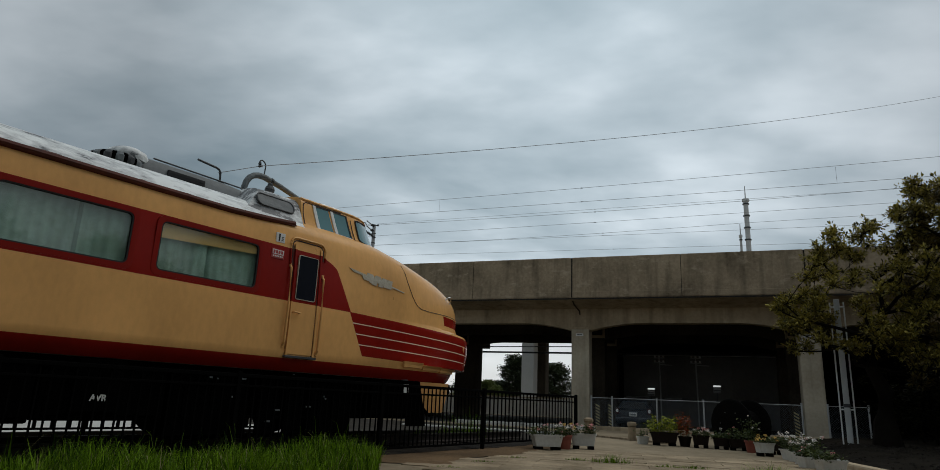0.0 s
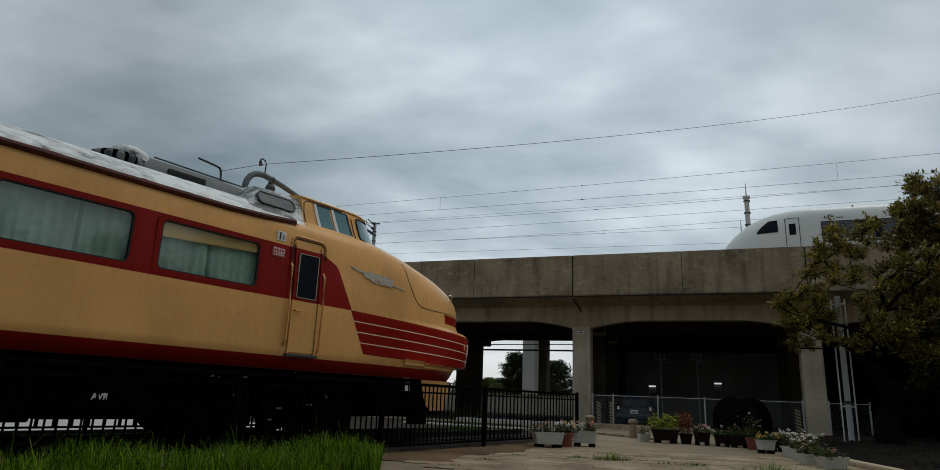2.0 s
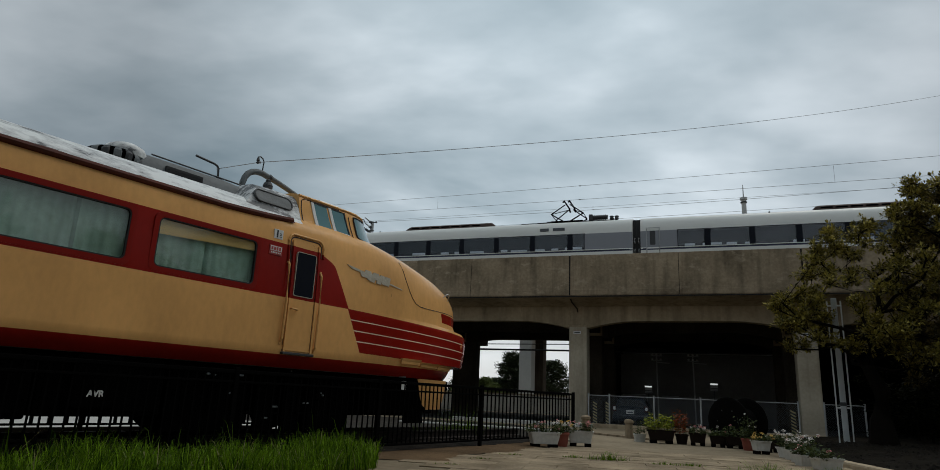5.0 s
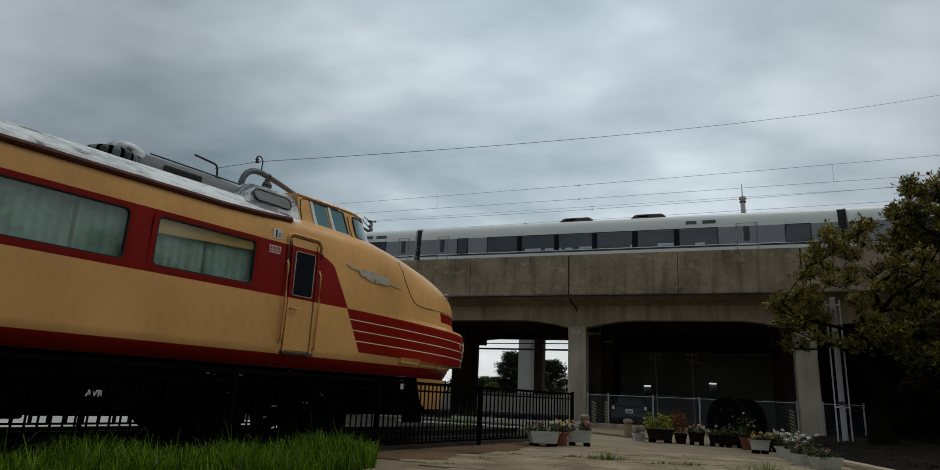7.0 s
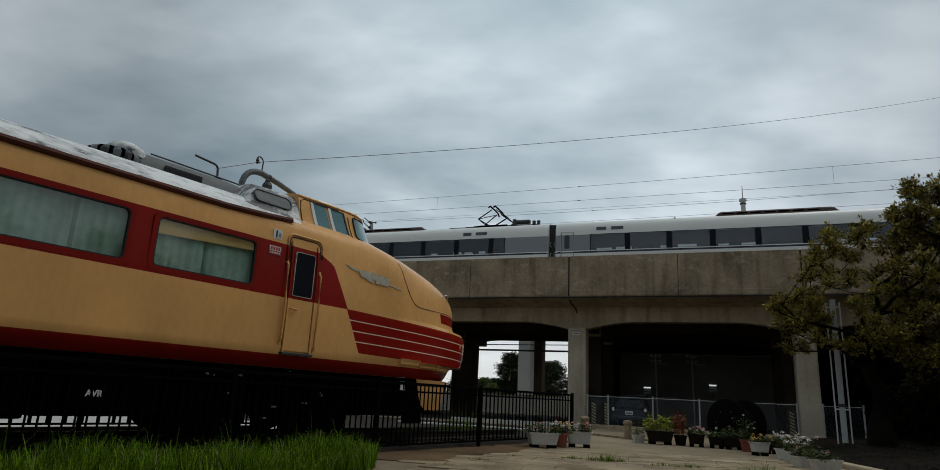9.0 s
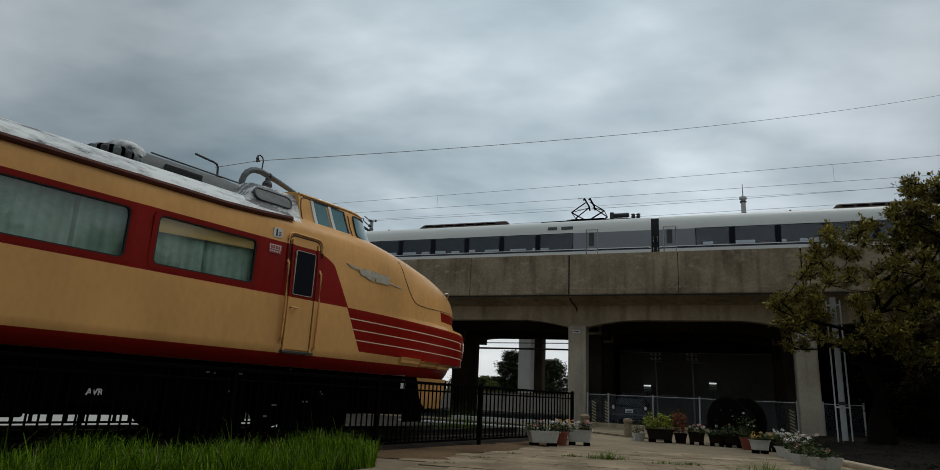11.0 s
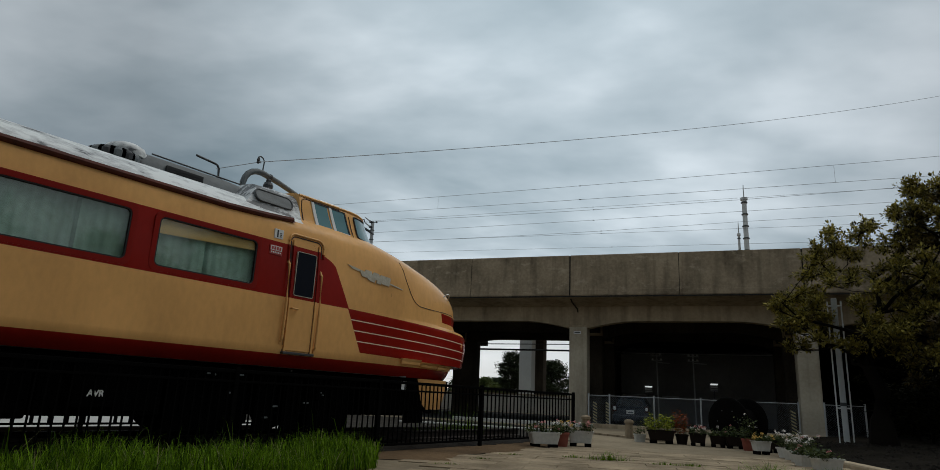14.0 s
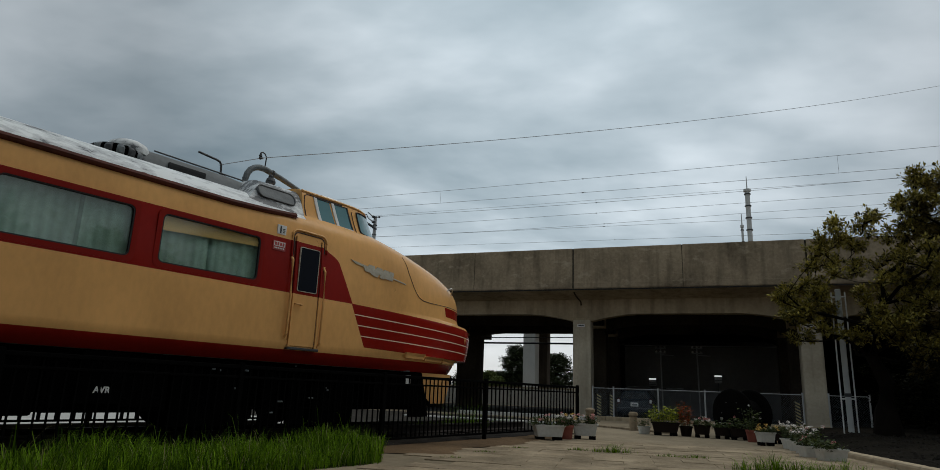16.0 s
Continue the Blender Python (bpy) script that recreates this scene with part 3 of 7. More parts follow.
            hd = part("column_head", bm, M["concrete2"], v)
            part("head_block", box(bmesh.new(), c - 0.36, c + 0.22, r - 0.03, r + 0.01, 4.43, PAR_BOT - 0.21, bevel=0.015), M["concrete2"], hd)
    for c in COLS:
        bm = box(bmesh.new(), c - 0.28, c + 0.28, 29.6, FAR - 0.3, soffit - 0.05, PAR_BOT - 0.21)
        part("cross_beam", bm, M["shadowed"], v)
    # number plate of the column, a plain bar
    for c in COLS[29:31]:
        bm = box(bmesh.new(), c - 0.20, c + 0.14, 29.425, 29.437, 4.02, 4.14)
        pl = part("column_plate", bm, M["white"], v, "small white plate")
        bm = box(bmesh.new(), c - 0.16, c + 0.10, 29.418, 29.424, 4.06, 4.10)
        part("plate_bar", bm, M["ink"], pl)
    # two tracks on the deck
    for cy in (32.45, 37.0):
        for g in (-0.5335, 0.5335):
            bm = box(bmesh.new(), u0, u1, cy + g - 0.033, cy + g + 0.033, DECK_RAIL - 0.15, DECK_RAIL)
            part("rail", bm, M["rail"], v)
        bm = box(bmesh.new(), u0, u1, cy - 1.3, cy + 1.3, PAR_BOT + 0.12, DECK_RAIL - 0.15)
        part("track_bed", bm, M["ballast"], v)


build_viaduct()


def mast_thing(u, y, z0, z1, r, arms, label):
    v = thing("catenary_mast", VIA @ pose(u, y, z0), label, "mast", "catenary masts")
    h = z1 - z0
    part("pole", rod(bmesh.new(), (0, 0, 0), (0, 0, h), r, 10, r * 0.85), M["steel"], v)
    for a in range(5):
        part("band", rod(bmesh.new(), (0, 0, h * (0.5 + a * 0.1)), (0, 0, h * (0.5 + a * 0.1) + 0.05), r * 1.15, 10), M["darkgrey"], v)
    for z, ln in arms:
        bm = rod(bmesh.new(), (0, 0, z - z0), (0, ln, z - z0 + 0.15), 0.035, 6)
        part("arm", bm, M["steel"], v)
        bm = bmesh.new()
        for k in range(4):
            lathe(bm, [(0.03, 0), (0.09, 0.02), (0.03, 0.06)], 8, (0, ln * 0.35 + k * 0.09, z - z0 + 0.05), "Y")
        part("insulator", bm, M["darkgrey"], v)
    return v


def build_catenary():
    # mast that shows beside the old locomotive's cab
    v = mast_thing(-20.55, 36.2, PAR_BOT + 0.12, 12.05, 0.13, ((11.9, -1.0), (11.55, -1.0)), "grey concrete catenary mast with insulators and bracket arms")
    h = 12.05 - PAR_BOT - 0.12
    bm = rod(bmesh.new(), (-0.75, -0.2, h - 0.35), (0.25, -0.2, h - 0.95), 0.06, 6)
    rod(bm, (0.0, -0.2, h - 0.12), (0.42, -0.2, h - 0.12), 0.03, 6)
    rod(bm, (0.36, -0.2, h - 0.12), (0.44, -0.2, h - 0.12), 0.07, 8)
    part("bracket", bm, M["darkgrey"], v)
    for k in range(5):
        part("insulator", lathe(bmesh.new(), [(0.05, 0), (0.12, 0.03), (0.05, 0.08)], 8, (-0.6 + k * 0.13, -0.2, h - 0.44 - 0.08 * k), "X"), M["darkgrey"], v)
    bm = pipe(bmesh.new(), [(-0.75, -0.2, h - 0.6), (-0.8, -0.2, h - 0.1), (-0.7, -0.2, h + 0.15), (-0.55, -0.2, h + 0.1), (-0.5, -0.2, h - 0.05)], 0.035, 6)
    part("hook", bm, M["darkgrey"], v)
    for u in (26.0, -70.8, 74.4, -119.2):
        mast_thing(u, 40.6, PAR_BOT + 0.12, 12.6, 0.16, ((12.1, -1.3), (11.6, -1.3)), "grey concrete catenary mast with bracket arms")
    # wires: y, then two places along the deck with their heights
    for y, ua, za, ub, zb, sag, r in (
        (32.6, -18.9, 12.20, 10.3, 12.53, 0.05, 0.014), (32.6, -18.8, 11.49, 10.2, 11.62, 0.03, 0.014), (36.9, -17.5, 12.33, 9.6, 12.47, 0.0, 0.010), (37.0, -21.2, 12.28, 10.5, 12.55, 0.16, 0.014),
        (37.0, -20.7, 11.50, 9.5, 11.76, 0.03, 0.013), (40.0, -21.8, 11.65, 2.0, 11.9, 0.12, 0.013), (40.0, -21.8, 11.65, 6.8, 11.45, 0.0, 0.012), (45.0, -24.0, 12.05, 1.0, 11.75, 0.0, 0.013),
    ):
        w = thing("overhead_wire", VIA, "thin dark overhead line wire strung along the viaduct", "wire", "overhead wires")
        pts = []
        for i in range(49):
            u = -72 + 2.75 * i
            f = (u - ua) / (ub - ua)
            pts.append((u, y, za + (zb - za) * f - sag * 4 * max(0.0, f * (1 - f))))
        part("strand", pipe(bmesh.new(), pts, r * 0.72, 5), M["wire"], w)
        for i in range(6, len(pts), 9):
            q = Vector(pts[i])
            part("clamp", rod(bmesh.new(), q - Vector((0.05, 0, 0)), q + Vector((0.05, 0, 0)), r * 2.0, 6), M["wire"], w)
    # droppers between messenger and contact wire
    for u in (-14.3, 6.1):
        w = thing("wire_dropper", VIA, "thin dropper between two overhead wires", "wire", "wire droppers")
        f = (u + 18.9) / 29.2
        part("strand", rod(bmesh.new(), (u, 32.6, 12.20 + 0.33 * f - 0.05), (u, 32.6, 11.49 + 0.13 * f), 0.006, 4), M["wire"], w)


build_catenary()


def build_towers():
    for u, y, z1, r, rodh in ((3.95, 62.0, 20.0, 0.26, 1.3), (3.35, 62.5, 16.7, 0.13, 1.1)):
        v = thing("radio_mast", VIA @ pose(u, y, 0), "pale grey tubular radio mast with a thin top rod", "mast", "radio masts")
        part("tube", rod(bmesh.new(), (0, 0, 0), (0, 0, z1), r, 12, r * 0.8), M["tower"], v)
        for k in range(6):
            z = z1 - 0.3 - k * 1.15
            part("collar", rod(bmesh.new(), (0, 0, z), (0, 0, z + 0.1), r * 1.12, 12), M["darkgrey"], v)
        part("top_ring", rod(bmesh.new(), (0, 0, z1), (0, 0, z1 + 0.22), r * 1.25, 12), M["tower"], v)
        part("rod", rod(bmesh.new(), (0, 0, z1 + 0.2), (0, 0, z1 + 0.2 + rodh), 0.06, 6, 0.03), M["tower"], v)


build_towers()


# ---- the display track under the old express ----
def build_track():
    t = thing("display_track", TRAIN @ pose(0, 0, -0.09), "short rusty display track on dark ballast", "railway track", kind="structure")
    cy = 1.473
    for g in (-0.5335, 0.5335):
        bm = bmesh.new()
        prof = [(-0.065, -0.17), (0.065, -0.17), (0.065, -0.155), (0.01, -0.135), (0.01, -0.045), (0.034, -0.03), (0.034, 0), (-0.034, 0), (-0.034, -0.03), (-0.01, -0.045), (-0.01, -0.135), (-0.065, -0.155)]
        a = [bm.verts.new((-14, cy + g + p, z)) for p, z in prof]
        b = [bm.verts.new((14.5, cy + g + p, z)) for p, z in prof]
        bm.faces.new(a); bm.faces.new(b[::-1])
        for k in range(len(prof)):
            j = (k + 1) % len(prof)
            bm.faces.new((a[k], a[j], b[j], b[k]))
        part("rail", bm, M["rail"], t)
    first = None
    for k in range(46):
        x = -13.7 + k * 0.61
        if first is None:
            first = part("sleeper", boxed(-0.11, 0.11, cy - 1.05, cy + 1.05, -0.24, -0.172, bevel=0.015), M["sleeper"], t)
            first.location = (x, 0, 0)
        else:
            s = new("sleeper", first.data)
            s.parent = t
            s.location = (x, 0, 0)
    bm = bmesh.new()
    rows = ((-0.35, -0.245), (0.0, -0.20), (cy + 0.9, -0.19), (2 * cy, -0.20), (2 * cy + 0.35, -0.245))
    xs = [-15 + 0.25 * i for i in range(121)]
    ring = [[bm.verts.new((x, y + RNG.uniform(-0.03, 0.03), z + RNG.uniform(-0.02, 0.025))) for y, z in rows] for x in xs]
    for a, b in zip(ring, ring[1:]):
        for k in range(len(rows) - 1):
            bm.faces.new((a[k], a[k + 1], b[k + 1], b[k]))
    part("ballast", bm, M["ballast"], t)["kind"] = "stuff"


build_track()


# ---- the old express car on display ----
CY = 1.473
AVRX, AVRZ = 3.68, 0.46
# small pale fittings on the underframe: place, height, length
FITTINGS = [(5.58, 0.76, 0.12), (5.12, 0.755, 0.05), (5.22, 0.745, 0.04), (7.20, 0.525, 0.03), (7.17, 0.56, 0.02), (5.50, 0.51, 0.02), (6.24, 0.34, 0.11), (6.83, 0.40, 0.10), (6.10, 0.18, 0.09), (6.52, 0.87, 0.03)]
# height, half width, where the front reaches
BODY = [
    (0.92, 1.350, 11.38), (1.00, 1.415, 11.44), (1.10, 1.460, 11.50), (1.20, 1.473, 11.53), (1.215, 1.473, 12.00), (1.30, 1.473, 12.02), (1.45, 1.473, 12.07), (1.60, 1.473, 12.10),
    (1.75, 1.473, 12.10), (1.86, 1.473, 12.07), (1.93, 1.472, 11.98), (1.97, 1.471, 11.66), (2.05, 1.470, 11.60), (2.25, 1.466, 11.60),
    (2.40, 1.460, 11.57), (2.52, 1.454, 11.50), (2.62, 1.449, 11.40), (2.70, 1.444, 11.28), (2.78, 1.438, 11.10), (2.86, 1.430, 10.88),
    (2.94, 1.418, 10.60), (3.02, 1.400, 10.25), (3.10, 1.375, 9.90), (3.17, 1.330, 9.55), (3.25, 1.250, 9.15), (3.34, 1.130, 8.75),
    (3.43, 0.960, 8.35), (3.51, 0.740, 7.95), (3.57, 0.460, 7.60), (3.60, 0.220, 7.40), (3.60, 0.020, 7.30),
]
NOSE_START, NOSE_N = 6.9, 2.6
WIN_Z = (2.00, 2.71)
WINS = [(4.00 - 1.825 * k, 5.55 - 1.835 * k) for k in range(8)]
CAB = [
    (3.05, 1.340, 8.86), (3.15, 1.280, 8.78), (3.25, 1.225, 8.70), (3.35, 1.195, 8.62), (3.45, 1.170, 8.55), (3.55, 1.150, 8.49),
    (3.65, 1.130, 8.44), (3.71, 1.100, 8.40), (3.74, 1.030, 8.33), (3.77, 0.860, 8.17), (3.79, 0.600, 7.95), (3.805, 0.300, 7.70), (3.81, 0.05, 7.50),
]
CAB_BACK, CAB_START, CAB_N = 6.42, 7.35, 2.5


def lerp_rows(rows, z):
    for a, b in zip(rows, rows[1:]):
        if a[0] <= z <= b[0]:
            f = (z - a[0]) / (b[0] - a[0])
            return a[1] + f * (b[1] - a[1]), a[2] + f * (b[2] - a[2])
    return rows[-1][1:] if z > rows[-1][0] else rows[0][1:]


def surf(rows, start, n, z, x):
    """Half width of the shell at height z and place x."""
    w, xf = lerp_rows(rows, z)
    if x <= start:
        return w
    f = min(1.0, (x - start) / (xf - start))
    return w * max(0.0, 1 - f ** n) ** (1 / n)


def shell(bm, rows, back, xs, start, n, holes=(), arc=20, mi=None):
    """Levels of a U-shaped outline: back along one side, round the front, back along the other."""
    rings = []
    for z, w, xf in rows:
        half = [(x, w) for x in xs if x <= min(start, xf - 0.1)]
        while len(half) < len([x for x in xs if x <= start]):
            half.append(half[-1])
        for k in range(1, arc + 1):
            t = math.pi / 2 * k / arc
            half.append((start + (xf - start) * math.sin(t) ** (2 / n), w * max(0.0, math.cos(t)) ** (2 / n)))
        pts = [(x, CY - y, z) for x, y in half] + [(x, CY + y, z) for x, y in half[-2::-1]]
        rings.append([bm.verts.new(p) for p in pts])
    for (a, ra), (b, rb) in zip(zip(rings, rows), zip(rings[1:], rows[1:])):
        for k in range(len(a) - 1):
            xm, zm = (a[k].co.x + a[k + 1].co.x) / 2, (ra[0] + rb[0]) / 2
            if k < len(xs) - 1 or k > len(a) - len(xs):
                if any(h[0] < xm < h[1] and h[2] < zm < h[3] for h in holes):
                    continue
            q = [a[k], a[k + 1], b[k + 1], b[k]]
            f = bm.faces.new(q)
            if mi:
                f.material_index = mi(xm, zm)
    bm.faces.new([v for v in (r[0] for r in rings)] + [r[-1] for r in rings[::-1]])
    bmesh.ops.remove_doubles(bm, verts=bm.verts, dist=0.0004)
    return bm


def conform(bm, rows, start, n, quads, off, nx=10, nz=6, thick=0.012):
    """A thin curved plate lying on the near side of a shell. quads: corner (x, z) points bl, br, tr, tl."""
    (x0, z0), (x1, z1), (x2, z2), (x3, z3) = quads
    outer, inner = [], []
    for j in range(nz + 1):
        ro, ri = [], []
        for i in range(nx + 1):
            u, v = i / nx, j / nz
            x = (1 - v) * ((1 - u) * x0 + u * x1) + v * ((1 - u) * x3 + u * x2)
            z = (1 - v) * ((1 - u) * z0 + u * z1) + v * ((1 - u) * z3 + u * z2)
            y = CY - surf(rows, start, n, z, x)
            ro.append(bm.verts.new((x, y - off, z)))
            ri.append(bm.verts.new((x, y - off + thick, z)))
        outer.append(ro); inner.append(ri)
    for j in range(nz):
        for i in range(nx):
            bm.faces.new((outer[j][i], outer[j][i + 1], outer[j + 1][i + 1], outer[j + 1][i]))
            bm.faces.new((inner[j][i], inner[j + 1][i], inner[j + 1][i + 1], inner[j][i + 1]))
    edge = [(0, i) for i in range(nx + 1)] + [(j, nx) for j in range(1, nz + 1)] + [(nz, i) for i in range(nx - 1, -1, -1)] + [(j, 0) for j in range(nz - 1, 0, -1)]
    for k in range(len(edge)):
        (a, b), (c, d) = edge[k], edge[(k + 1) % len(edge)]
        bm.faces.new((outer[a][b], inner[a][b], inner[c][d], outer[c][d]))
    return bm


def side_y(z, x=0.0):
    return CY - surf(BODY, NOSE_START, NOSE_N, z, x)


def build_old_express():
    t = thing("express_railcar", TRAIN, "old cream and dark red bonnet-nosed express railcar with flaking white roof", "train")
    # body shell with the window openings
    zs = {r[0] for r in BODY}
    rows = list(BODY)
    for z in WIN_Z:
        if z not in zs:
            w, xf = lerp_rows(BODY, z)
            rows.append((z, w, xf))
    rows = sorted(rows)
    xs = sorted({-10.2, 6.4, 6.9, *[x for w in WINS for x in w]})
    holes = [(a, b, *WIN_Z) for a, b in WINS]
    body = part("body", shell(bmesh.new(), rows, -10.2, xs, NOSE_START, NOSE_N, holes, 26, lambda x, z: 1 if (z > 3.10 and x < 5.55) or (z > 3.17 and x < 6.4) else 0), [M["livery"], M["roof"]], t, smooth=38)
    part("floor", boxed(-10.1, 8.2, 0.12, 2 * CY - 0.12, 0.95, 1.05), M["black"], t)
    # dark sheet added along the middle in place of an unlit interior
    part("inner_wall", boxed(-10.1, 6.3, CY - 0.02, CY + 0.02, 1.06, 3.2), M["dark"], t, "added dark sheet standing in for the unlit interior")
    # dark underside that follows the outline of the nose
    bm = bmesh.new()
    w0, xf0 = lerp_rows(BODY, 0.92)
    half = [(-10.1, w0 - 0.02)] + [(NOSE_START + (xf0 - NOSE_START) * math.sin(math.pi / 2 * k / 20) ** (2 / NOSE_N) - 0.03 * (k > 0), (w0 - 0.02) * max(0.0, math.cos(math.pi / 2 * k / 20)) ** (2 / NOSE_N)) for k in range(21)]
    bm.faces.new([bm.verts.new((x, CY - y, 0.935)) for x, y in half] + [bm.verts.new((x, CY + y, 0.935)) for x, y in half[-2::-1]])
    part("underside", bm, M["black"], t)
    # gutter along the eaves
    bm = pipe(bmesh.new(), [(-10.2, side_y(3.09) - 0.015, 3.09), (5.0, side_y(3.09) - 0.015, 3.09), (5.6, side_y(3.11) - 0.015, 3.12), (6.0, side_y(3.15) - 0.015, 3.155), (6.17, side_y(3.17) - 0.015, 3.175)], 0.045, 8)
    part("gutter", bm, M["gutter"], t, "dark red rain gutter")
    bm = bmesh.new()
    prev = None
    for k in range(430):
        x = -10.1 + k * 0.038
        h = 0.016 + 0.030 * max(0.0, noise.noise((x * 1.3, 0, 2)) + 0.35) + 0.035 * max(0.0, noise.noise((x * 6.0, 3, 0)))
        lift = 0.03 * max(0.0, (x - 5.0))
        cur = [bm.verts.new((x, side_y(min(z, 3.25)) - o, z)) for z, o in ((3.095 + lift, 0.034), (3.115 + lift, 0.030), (3.115 + lift + h, 0.009))]
        if prev:
            bm.faces.new((prev[0], cur[0], cur[1], prev[1])); bm.faces.new((prev[1], cur[1], cur[2], prev[2]))
        prev = cur
    part("bared_edge", bm, M["gutter"], t, "ragged rusty edge where the white paint has peeled")
    part("sill_strip", pipe(bmesh.new(), [(-10.2, side_y(0.92) - 0.012, 0.925), (9.2, side_y(0.92, 9.2) - 0.012, 0.925)], 0.012, 6), M["grey"], t)
    # windows
    for i, (a, b) in enumerate(WINS):
        y = side_y(2.35)
        w = part("window", frame_ring(bmesh.new(), round_rect(a - 0.03, b + 0.03, WIN_Z[0] - 0.03, WIN_Z[1] + 0.03, 0.10), round_rect(a + 0.035, b - 0.035, WIN_Z[0] + 0.035, WIN_Z[1] - 0.035, 0.075), y - 0.012, y + 0.05), M["red"], t, "window with rounded corners and a drawn curtain")
        part("gasket", frame_ring(bmesh.new(), round_rect(a + 0.03, b - 0.03, WIN_Z[0] + 0.03, WIN_Z[1] - 0.03, 0.08), round_rect(a + 0.052, b - 0.052, WIN_Z[0] + 0.052, WIN_Z[1] - 0.052, 0.06), y - 0.006, y + 0.03), M["rubber"], w)
        g = part("pane", boxed(a + 0.02, b - 0.02, y + 0.018, y + 0.024, WIN_Z[0] + 0.02, WIN_Z[1] - 0.02), M["glass"], w)
        g.visible_shadow = False
        # curtain in soft pleats, parted in places
        bm = bmesh.new()
        top = WIN_Z[1]
        r = random.Random(30 + i)
        n = 90
        prev = None
        for k in range(n + 1):
            x = a + (b - a) * k / n
            fold = max(0.0, 1 - abs(k / n - (0.50, 0.585)[i]) / 0.025) if i in (0, 1) else 0.0
            dy = 0.058 + 0.05 * fold + 0.005 * math.sin(k * 0.9 + r.random() * 0.9) + 0.006 * math.sin(k * 0.31)
            cur = (bm.verts.new((x, y + dy, WIN_Z[0] - 0.02)), bm.verts.new((x + 0.004, y + dy + 0.02, top + 0.01)))
            if prev:
                bm.faces.new((prev[0], cur[0], cur[1], prev[1]))
            prev = cur
        part("curtain", bm, M["curtain"], w, "drawn grey-green curtain", smooth=60)
        if i == 0:
            bm = extrude_outline(bmesh.new(), [(a, WIN_Z[1] + 0.01), (a, WIN_Z[1] - 0.25), (b, WIN_Z[1] - 0.17), (b, WIN_Z[1] + 0.01)], y + 0.035, y + 0.042)
            part("blind", bm, M["blind"], w, "cream roller blind, partly lowered")
    # crew door
    y = side_y(2.0)
    d0, d1, z0, z1 = 6.16, 6.69, 1.15, 2.86
    door = part("crew_door", bmesh.new(), M["livery"], t)
    bm = bmesh.new()
    def door_slab(bm, x0, x1, za, zb, o0, o1):
        zz = [za + (zb - za) * k / 10 for k in range(11)]
        rows_ = [[bm.verts.new((x, side_y(z) - o, z)) for x, o in ((x0, o0), (x0, o1), (x1, o1), (x1, o0))] for z in zz]
        for p, q in zip(rows_, rows_[1:]):
            for k in range(3):
                bm.faces.new((p[k], p[k + 1], q[k + 1], q[k]))
        bm.faces.new(rows_[0]); bm.faces.new(rows_[-1][::-1])
        return bm
    door_slab(bm, d0 + 0.03, d1 - 0.03, z0 + 0.02, z1 - 0.05, -0.02, 0.012)
    bm.to_mesh(door.data); bm.free()
    # raised rim of the doorway
    for x0, x1 in ((d0 - 0.005, d0 + 0.028), (d1 - 0.028, d1 + 0.005)):
        part("door_rim", door_slab(bmesh.new(), x0, x1, z0, z1 - 0.02, -0.01, 0.034), M["livery"], door)
    for x0, x1, o in ((d0 + 0.027, d0 + 0.036, 0.0135), (d1 - 0.036, d1 - 0.027, 0.0135), (d0 - 0.014, d0 - 0.006, 0.003), (d1 + 0.006, d1 + 0.014, 0.003)):
        part("door_gap", door_slab(bmesh.new(), x0, x1, z0, z1 - 0.05, -0.01, o), M["acbrown"], door, "dark shut line")
    yt = side_y(z1)
    def hood(x0, x1, zl, zr, zt, rad, off):
        """A bead over the doorway: up one side, round two corners, down the other."""
        pts = [(x0, zl), (x0, (zl + zt) / 2)]
        pts += [(x0 + rad - rad * math.cos(radians(a)), zt - rad + rad * math.sin(radians(a))) for a in (0, 22, 45, 68, 90)]
        pts += [(x1 - rad + rad * math.sin(radians(a)), zt - rad + rad * math.cos(radians(a))) for a in (0, 22, 45, 68, 90)]
        pts += [(x1, (zr + zt) / 2), (x1, zr)]
        return [(x, side_y(z) - off, z) for x, z in pts]
    part("door_rim", pipe(bmesh.new(), hood(d0 - 0.075, d1 + 0.085, 2.50, 2.66, 2.945, 0.11, 0.012), 0.017, 6), M["livery"], door, "raised bead over the doorway")
    part("door_gap", pipe(bmesh.new(), hood(d0 - 0.035, d1 + 0.045, 2.50, 2.66, 2.905, 0.09, 0.002), 0.010, 6), M["acbrown"], door, "dark shut line")
    part("door_sill", boxed(d0 - 0.03, d1 + 0.03, y - 0.06, y + 0.01, 1.108, 1.145, bevel=0.006), M["darkgrey"], door)
    wd = part("door_window", frame_ring(bmesh.new(), round_rect(d0 + 0.07, d1 - 0.075, 1.99, 2.68, 0.03), round_rect(d0 + 0.080, d1 - 0.085, 2.000, 2.670, 0.025), side_y(2.2) - 0.026, side_y(2.2) + 0.0), M["emblem"], door, "door window in a thin bright frame")
    part("pane", boxed(d0 + 0.075, d1 - 0.08, side_y(2.2) - 0.020, side_y(2.2) - 0.014, 1.995, 2.675), M["coachpillar"], wd, "black glass")
    for k in range(4):
        part("faded_mark", boxed(d0 + 0.15 + k * 0.06, d0 + 0.18 + k * 0.06, side_y(2.5) - 0.023, side_y(2.5) - 0.0205, 2.50, 2.545), M["darkgrey"], wd)
